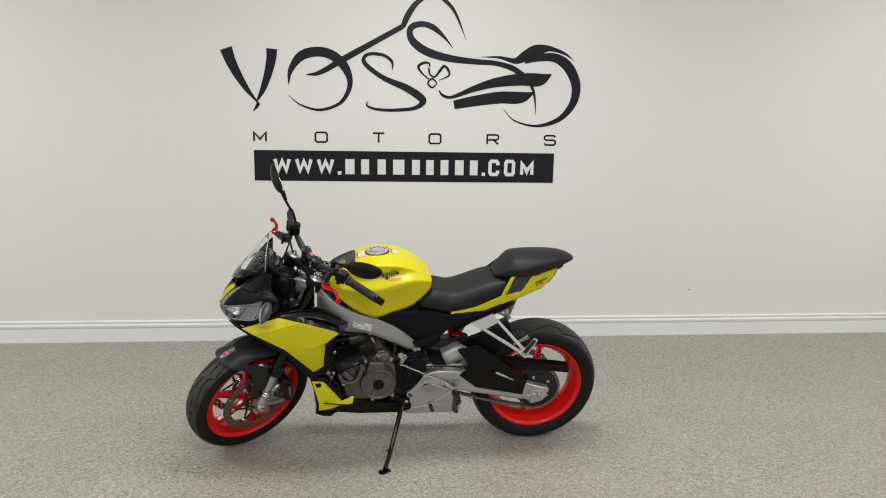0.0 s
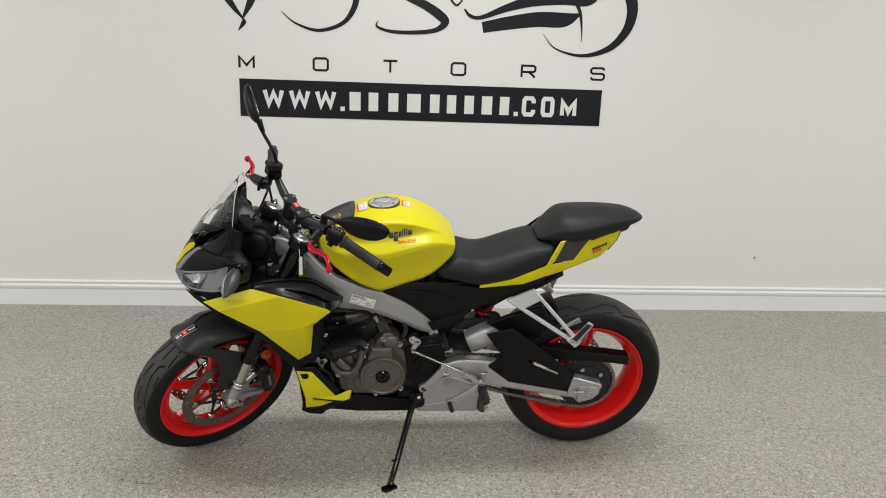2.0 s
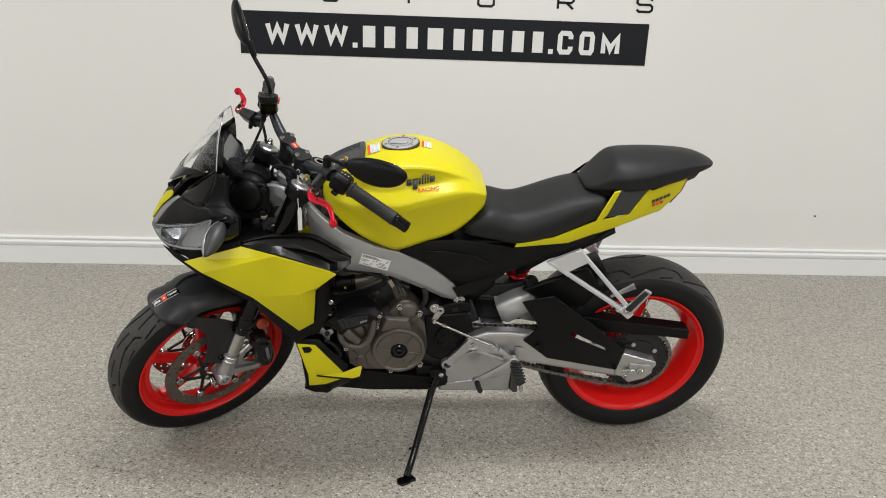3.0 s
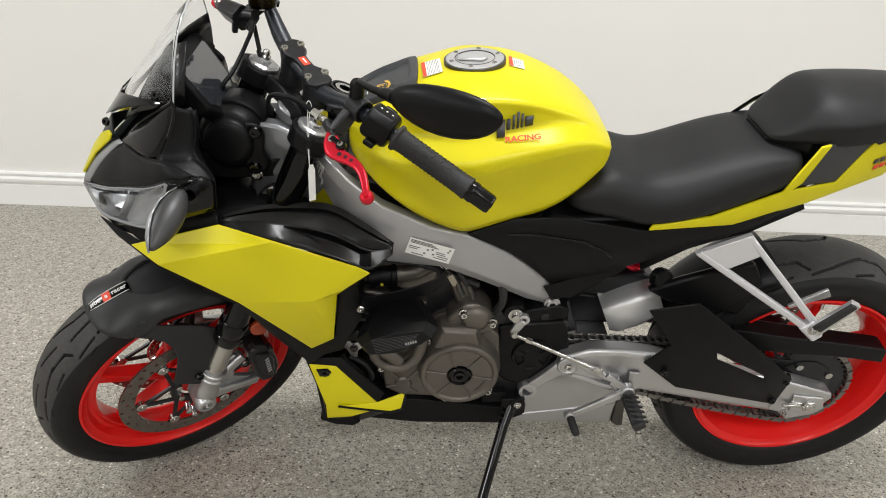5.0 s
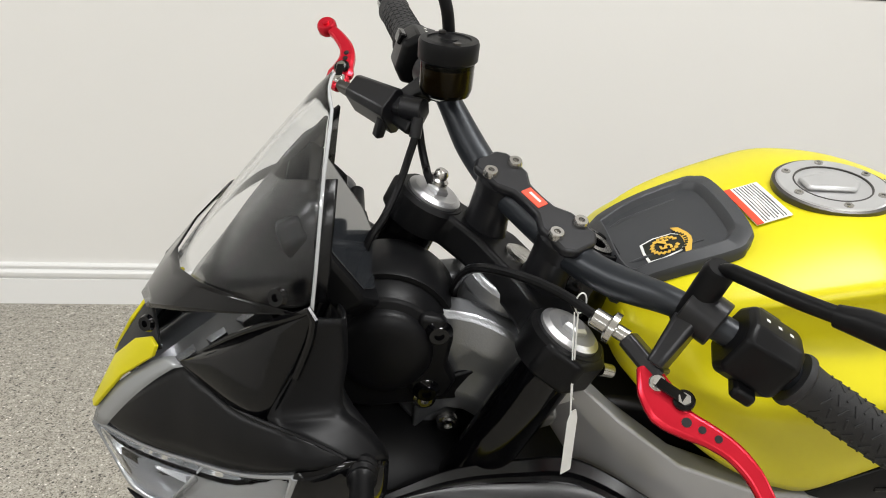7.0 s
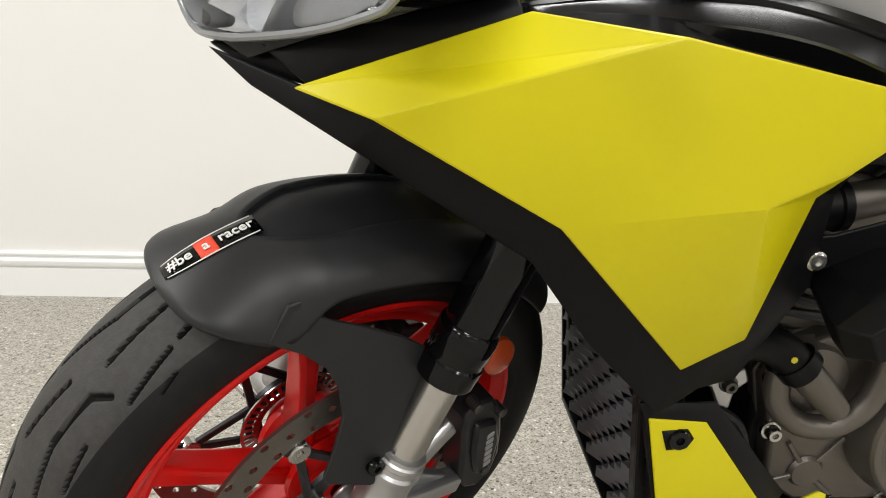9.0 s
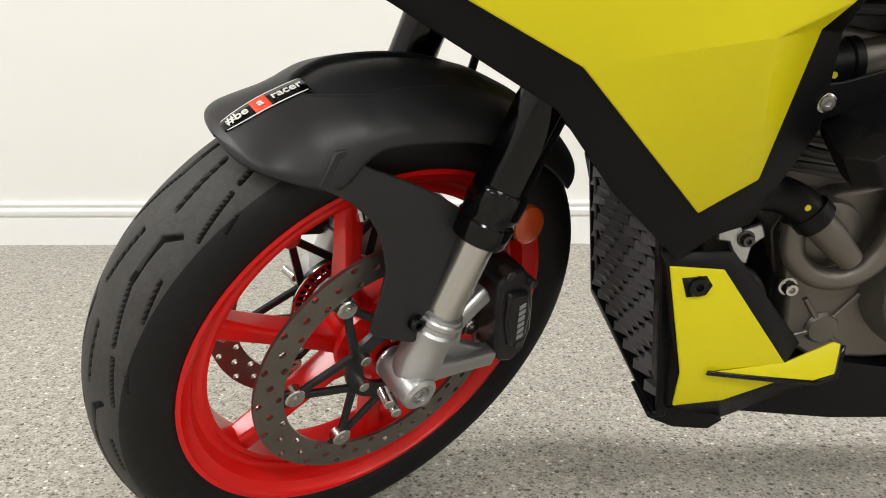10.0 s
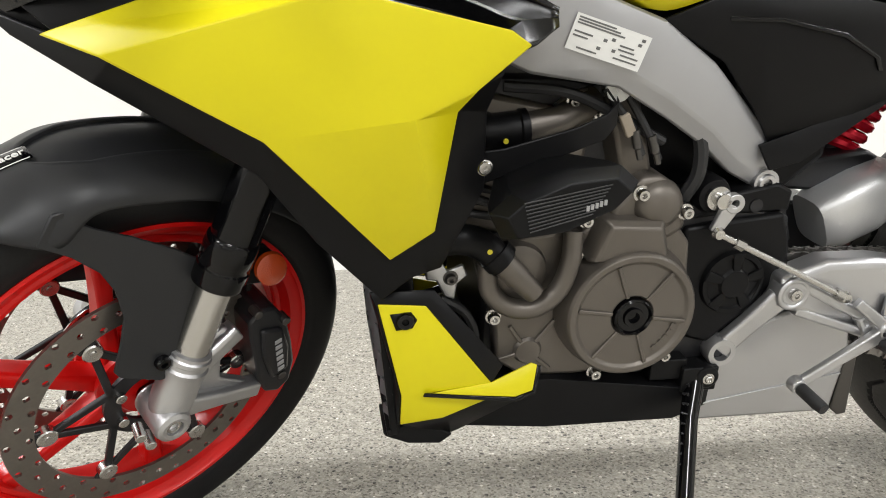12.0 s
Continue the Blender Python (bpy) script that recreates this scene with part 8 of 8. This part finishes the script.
part("tail_end", half_loft(((0.00, ((0.040, 0.875), (0.055, 0.905), (0.045, 0.955), (0, 0.962))), (-0.045, ((0.034, 0.905), (0.045, 0.925), (0.040, 0.962), (0, 0.966))), (-0.070, ((0.020, 0.945), (0.032, 0.950), (0.030, 0.964), (0, 0.966))))), BLACK, BIKE, bevel=0.003)
part("plate_bracket", prism([(0.040, 0.846), (0.014, 0.850), (0.018, 0.830), (0.036, 0.826)], 0.030, 0.062), ALU, BIKE, bevel=0.002)
# silencer side: an added, unseen closing plate so that no light passes
part("light_stop_plate", prism([(0.93, 0.50), (0.93, 0.33), (0.64, 0.30), (0.56, 0.40), (0.58, 0.52)], -0.145, -0.11), TITAN, BIKE, bevel=0.006)


# dark airbox that fills the space between the engine and the seat, and the black subframe panels
part("airbox", prism([(0.870, 0.610), (0.845, 0.720), (0.600, 0.740), (0.480, 0.665), (0.470, 0.560), (0.540, 0.500), (0.700, 0.500), (0.780, 0.580)], -0.075, 0.045), BLACK, BIKE, bevel=0.012, segments=3)
for s in (1, -1):
    shell("subframe_panel", [(0.612, 0.100, 0.592), (0.594, 0.104, 0.562), (0.556, 0.104, 0.572), (0.462, 0.104, 0.640), (0.455, 0.100, 0.655), (0.560, 0.098, 0.610)], [(0, 1, 2, 5), (2, 3, 4, 5)], BLACK, s, solid=0.005, bevel=0.001)


# ---- wall lettering: a cut-vinyl drawing, a word, and a black banner ----
def stroke(name, pts, parent, mat=None, n=8, lift=0.0022):
    """A brush stroke of varying width on the wall; pts of x, z, half width."""
    path = smooth_path([(p[0], p[2], p[1]) for p in pts], n)
    bm = bmesh.new()
    rows = []
    for i, p in enumerate(path):
        d = path[min(i + 1, len(path) - 1)] - path[max(i - 1, 0)]
        d = Vector((d.x, d.z)).normalized()
        nx, nz = -d.y, d.x
        w = max(p.y, 0.0006)
        rows.append([bm.verts.new((p.x + nx * w * k, y, p.z + nz * w * k)) for k, y in ((1, WALL_Y - lift), (-1, WALL_Y - lift), (-1, WALL_Y - 0.0004), (1, WALL_Y - 0.0004))])
    for a, b in zip(rows, rows[1:]):
        for k in range(4):
            bm.faces.new((a[k], a[(k + 1) % 4], b[(k + 1) % 4], b[k]))
    bm.faces.new(rows[0])
    bm.faces.new(rows[-1][::-1])
    return part(name, bm, mat or VINYL, parent, smooth=0)


LOGO = new("wall_decal")
ON_WALL = Matrix.Translation((0.0477, 0, 0.0086)) @ Matrix.Diagonal((0.9515, 1, 0.9515, 1))
LOGO.matrix_basis = ON_WALL
tagged(LOGO, "black vinyl brush-stroke motorcycle drawing on the white wall", "wall decal")
DRAWING = (
    ("letter_stroke", ((-1.034, 2.040, 0.041), (-1.002, 1.948, 0.034), (-0.951, 1.847, 0.026), (-0.892, 1.755, 0.015), (-0.842, 1.694, 0.006), (-0.837, 1.671, 0.013), (-0.868, 1.627, 0.002))),
    ("letter_stroke", ((-0.732, 2.043, 0.036), (-0.738, 1.974, 0.032), (-0.764, 1.871, 0.026), (-0.798, 1.778, 0.019), (-0.838, 1.700, 0.006))),
    ("front_wheel_stroke", ((-0.626, 1.812, 0.002), (-0.611, 1.904, 0.017), (-0.542, 1.998, 0.030), (-0.437, 2.031, 0.032), (-0.333, 2.012, 0.032), (-0.250, 1.942, 0.030), (-0.211, 1.844, 0.019), (-0.231, 1.756, 0.015), (-0.296, 1.682, 0.011), (-0.424, 1.644, 0.009), (-0.550, 1.678, 0.005), (-0.628, 1.739, 0.001))),
    ("fork_stroke", ((-0.507, 1.878, 0.002), (-0.415, 1.894, 0.015), (-0.249, 1.989, 0.021), (-0.059, 2.096, 0.019), (0.148, 2.212, 0.017))),
    ("handlebar_stroke", ((0.148, 2.208, 0.017), (0.184, 2.288, 0.021), (0.247, 2.371, 0.017), (0.352, 2.428, 0.013), (0.448, 2.376, 0.013), (0.513, 2.296, 0.009), (0.584, 2.134, 0.001))),
    ("tank_stroke", ((0.494, 2.077, 0.001), (0.440, 2.141, 0.009), (0.364, 2.205, 0.019), (0.290, 2.230, 0.019), (0.216, 2.214, 0.021), (0.195, 2.167, 0.021), (0.227, 2.106, 0.026), (0.323, 2.046, 0.028), (0.474, 2.008, 0.024), (0.647, 1.991, 0.019), (0.788, 1.983, 0.017), (0.909, 1.954, 0.019), (0.987, 1.907, 0.021))),
    ("tail_stroke", ((0.689, 2.023, 0.001), (0.820, 2.023, 0.009), (0.929, 2.002, 0.019), (0.998, 2.033, 0.036), (1.080, 2.072, 0.043), (1.167, 2.091, 0.019), (1.279, 2.060, 0.009), (1.354, 2.009, 0.001))),
    ("rear_wheel_stroke", ((1.000, 1.995, 0.011), (1.104, 2.027, 0.024), (1.214, 2.029, 0.030), (1.304, 1.976, 0.036), (1.364, 1.878, 0.034), (1.375, 1.782, 0.030), (1.339, 1.685, 0.024), (1.249, 1.599, 0.017), (1.099, 1.558, 0.009), (0.942, 1.593, 0.004), (0.862, 1.673, 0.001))),
    ("letter_stroke", ((0.080, 1.924, 0.002), (0.074, 1.979, 0.009), (0.015, 2.019, 0.011), (-0.081, 2.024, 0.011), (-0.119, 1.986, 0.013), (-0.081, 1.935, 0.015), (0.025, 1.864, 0.017), (0.174, 1.804, 0.024), (0.272, 1.743, 0.026), (0.291, 1.709, 0.021), (0.235, 1.668, 0.013), (0.110, 1.652, 0.011), (-0.019, 1.654, 0.009), (-0.094, 1.678, 0.006), (-0.087, 1.712, 0.001))),
    ("exhaust_stroke", ((0.401, 1.791, 0.004), (0.434, 1.756, 0.009), (0.499, 1.749, 0.011), (0.650, 1.808, 0.021), (0.802, 1.853, 0.032), (0.977, 1.877, 0.041), (1.109, 1.879, 0.043), (1.192, 1.915, 0.006))),
    ("exhaust_stroke", ((0.509, 1.694, 0.030), (0.652, 1.723, 0.036), (0.827, 1.750, 0.041), (0.981, 1.754, 0.039), (1.077, 1.790, 0.004))),
    ("stay_stroke", ((1.044, 1.851, 0.011), (1.073, 1.788, 0.009), (1.089, 1.692, 0.004), (1.091, 1.636, 0.001))),
    ("engine_stroke", ((0.337, 1.949, 0.004), (0.328, 1.974, 0.006), (0.289, 1.973, 0.009), (0.258, 1.948, 0.009), (0.281, 1.907, 0.006), (0.331, 1.866, 0.004))),
    ("engine_stroke", ((0.330, 1.943, 0.006), (0.337, 1.899, 0.006), (0.372, 1.883, 0.006), (0.406, 1.923, 0.009), (0.436, 1.955, 0.009), (0.464, 1.931, 0.009), (0.469, 1.893, 0.006), (0.400, 1.859, 0.002))),
    ("engine_stroke", ((0.387, 1.842, 0.004), (0.355, 1.870, 0.006), (0.325, 1.840, 0.006), (0.355, 1.809, 0.006), (0.387, 1.837, 0.004))))
for k, (nm, pts) in enumerate(DRAWING):
    stroke(nm, pts, LOGO, lift=0.0018 + 0.0004 * (k % 5))


STROKES = {
    "M": (((0, 0), (0, 1), (0.5, 0.22), (1, 1), (1, 0)),),
    "O": (((0.14, 0), (0.86, 0), (1, 0.14), (1, 0.86), (0.86, 1), (0.14, 1), (0, 0.86), (0, 0.14), (0.14, 0)),),
    "T": (((0, 1), (1, 1)), ((0.5, 1), (0.5, 0))),
    "R": (((0, 0), (0, 1), (0.86, 1), (1, 0.88), (1, 0.60), (0.86, 0.46), (0, 0.46)), ((0.55, 0.46), (1, 0))),
    "S": (((1, 0.84), (0.86, 1), (0.14, 1), (0, 0.86), (0, 0.66), (0.14, 0.52), (0.86, 0.52), (1, 0.38), (1, 0.14), (0.86, 0), (0.14, 0), (0, 0.16)),),
    "W": (((0, 1), (0.22, 0), (0.5, 1), (0.78, 0), (1, 1)),),
    "C": (((1, 0.70), (1, 0.86), (0.84, 1), (0.16, 1), (0, 0.86), (0, 0.14), (0.16, 0), (0.84, 0), (1, 0.14), (1, 0.30)),)}


def wall_letter(ch, x, z, wide, high, stroke, mat, parent, lift):
    """A square-cut vinyl letter drawn with mitred strokes, its middle at x, z on the wall."""
    bm = []
    for line in STROKES[ch]:
        pts = [Vector((x + (u - 0.5) * wide, z + (v - 0.5) * high)) for u, v in line]
        ring = (pts[0] - pts[-1]).length < 1e-6
        verts = []
        for k, q in enumerate(pts):
            before = pts[k - 1] if k else (pts[-2] if ring else None)
            after = pts[k + 1] if k + 1 < len(pts) else (pts[1] if ring else None)
            d0 = (q - before).normalized() if before else (after - q).normalized()
            d1 = (after - q).normalized() if after else d0
            n0, n1 = Vector((-d0.y, d0.x)), Vector((-d1.y, d1.x))
            mit = (n0 + n1).normalized()
            mit = mit * (stroke / 2 / max(0.30, mit.dot(n0)))
            for g in (1, -1):
                w = q + mit * g
                verts.append((w.x, WALL_Y - lift, min(max(w.y, z - (high + stroke) / 2), z + (high + stroke) / 2)))
        bm.append(poly3(verts, [(2 * k, 2 * k + 1, 2 * k + 3, 2 * k + 2) for k in range(len(pts) - 1)]))
    return part("letter", join(*bm), mat, parent, solid=0.0006, smooth=0)


WORD = new("wall_word")
WORD.matrix_basis = ON_WALL
tagged(WORD, "widely spaced black vinyl word on the white wall", "wall lettering")
for ch, x in zip("MOTORS", (-0.829, -0.412, -0.015, 0.380, 0.792, 1.205)):
    wall_letter(ch, x, 1.458, 0.080, 0.066, 0.0125, VINYL, WORD, 0.0012)
BANNER = part("wall_banner", block((-0.873, WALL_Y - 0.0030, 1.154), (1.241, WALL_Y - 0.0004, 1.365)), VINYL, None, smooth=0)
BANNER.matrix_basis = ON_WALL
tagged(BANNER, "black vinyl banner with white block lettering on the wall", "wall banner")
LETW = material("white_vinyl_lettering", (0.74, 0.74, 0.72), 0.45, vary=0.03)
for ch, x, w in (("W", -0.683, 0.098), ("W", -0.534, 0.098), ("W", -0.385, 0.098), ("C", 0.806, 0.056), ("O", 0.920, 0.056), ("M", 1.046, 0.074)):
    wall_letter(ch, x, 1.258, w, 0.094, 0.025, LETW, BANNER, 0.0036)
for x in (-0.288, 0.731):
    part("full_stop", block((x - 0.0125, WALL_Y - 0.0040, 1.199), (x + 0.0125, WALL_Y - 0.0028, 1.224)), LETW, BANNER, smooth=0)
# the name in the middle is given as plain white blocks
for x, w in ((-0.216, 0.080), (-0.110, 0.072), (0.006, 0.074), (0.126, 0.096), (0.248, 0.072), (0.347, 0.070), (0.451, 0.072), (0.557, 0.078), (0.661, 0.072)):
    part("name_block", block((x - w / 2 + 0.008, WALL_Y - 0.0040, 1.203), (x + w / 2 - 0.008, WALL_Y - 0.0028, 1.309)), LETW, BANNER, smooth=0, bevel=0.0008)
tagged(mesh_object("wall_nail", disc((2.274, WALL_Y, 0.339), (2.274, WALL_Y - 0.006, 0.339), 0.0045, 12), DARKSTEEL), "small dark nail head in the wall", "nail")

# ---- small prints on the machine ----
# mudguard strip with a slogan
def crown_strip(k0, k1, t0, t1, lift, n=8):
    rows = []
    for i in range(n + 1):
        k = k0 + (k1 - k0) * i / n
        rows.append([crown_point(k, t0 + (t1 - t0) * j / 4, lift) for j in range(5)])
    return loft(rows, closed=False)


strip = part("slogan_strip", moved(crown_strip(0.014, 0.160, -0.085, 0.100, 0.0020), STEER), GLOSS, guard, "black slogan strip with white print and a red patch", solid=0.0006)
part("slogan_patch", moved(crown_strip(0.068, 0.096, -0.083, 0.098, 0.0027), STEER), REDINK, strip, solid=0.0006)
for t0 in (-0.083, 0.090):
    part("slogan_line", moved(crown_strip(0.018, 0.156, t0, t0 + 0.009, 0.0030), STEER), WHITE, strip, solid=0.0004)
for body, k, size in (("#be", 0.042, 0.0135), ("a", 0.082, 0.013), ("racer", 0.127, 0.0135)):
    o = STEER @ crown_point(k, 0.008, 0.0040)
    r = (STEER @ crown_point(k + 0.03, 0.010, 0.004)) - (STEER @ crown_point(k - 0.03, 0.010, 0.004))
    u = (STEER @ crown_point(k, -0.10, 0.004)) - (STEER @ crown_point(k, 0.12, 0.004))
    text_on(body, size, frame_of(o, r, u), WHITE, strip, "slogan_print", bold=0.0002)

# tank mark: plain dark bars on the flank, red word below
TMX, TMZ = 0.756, 0.936
for k, (x0, x1, z0, z1) in enumerate(mark):
    xa, xb = TMX - x0, TMX - x1
    lean = 0.10
    v = []
    for x, z in ((xa, z0), (xb, z0), (xb, z1), (xa, z1)):
        zz = TMZ + z + (TMX - x) * 0.14
        v.append((x, flank(x, zz) + 0.0035, zz))
    part("tank_mark", poly3(v, [(0, 1, 2, 3)]), INK, TANK, solid=0.002)
mz = TMZ - 0.0105 + 0.055 * 0.14
text_on("RACING", 0.0125, frame_of((TMX - 0.058, flank(TMX - 0.058, mz) + 0.0045, mz), (-1, 0, 0.14), (0.0, -0.75, 1)) @ Matrix.Diagonal((1.25, 1, 1, 1)), REDINK, TANK, "tank_print", bold=0.0003)
# model mark on the tail, as plain bars
for row, (z, mat) in enumerate(((0.872, INK), (0.859, REDINK))):
    for k in range(5 if row == 0 else 3):
        x = 0.054 - 0.0115 * k - row * 0.004
        zz = z + (0.054 - x) * 0.30
        y = float(np.interp(x, [-0.03, 0.02, 0.07, 0.12], [0.0615, 0.0775, 0.0885, 0.1030])) + 0.0042
        part("tail_mark", poly3([(x, y, zz), (x - 0.0085, y - 0.002, zz + 0.0026), (x - 0.0085, y - 0.002, zz + 0.0110), (x, y, zz + 0.0084)], [(0, 1, 2, 3)]), mat, BIKE, solid=0.0012)

# price tag hung from the clutch cable by a white string
TAG = new("price_tag")
TAG.matrix_basis = BIKE.matrix_basis.copy()
tagged(TAG, "white paper tag hanging on a string from the clutch cable", "tag")
STRING = material("white_string", (0.75, 0.75, 0.73), 0.7, vary=0.05)
ring_c = Vector((1.041, 0.118, 0.962))
part("string", tube(smooth_path([ring_c + Vector((0.004 * math.cos(a), 0.002 * math.sin(a * 0.5), 0.010 * math.sin(a))) for a in [2 * math.pi * k / 12 for k in range(13)]], 2), 0.0007, 6), STRING, TAG)
p_top = Vector((1.042, 0.150, 0.872))
part("string", tube(smooth_path([ring_c + Vector((0, 0, -0.010)), ring_c.lerp(p_top, 0.5) + Vector((0.001, 0.001, 0)), p_top], 5), 0.0007, 6), STRING, TAG)
part("string", tube(smooth_path([ring_c + Vector((0.003, 0, -0.010)), ring_c.lerp(p_top, 0.5) + Vector((0.003, 0.002, 0)), p_top], 5), 0.0006, 6), STRING, TAG)
tag_m = frame_of(p_top + (Vector((1.036, 0.158, 0.814)) - p_top) * 0.5, (0.85, 0.5, 0.1), p_top - Vector((1.036, 0.158, 0.814)))
part("card", moved(prism([(-0.0060, -0.031), (0.0060, -0.031), (0.0060, 0.022), (0.003, 0.031), (-0.003, 0.031), (-0.0060, 0.022)], -0.0003, 0.0003, axis=2), tag_m), WHITE, TAG)
for k in range(3):
    part("print_line", moved(block((-0.004 + 0.003 * k, -0.020, 0.0003), (-0.0034 + 0.003 * k, 0.012, 0.0005)), tag_m), GREYINK, TAG)
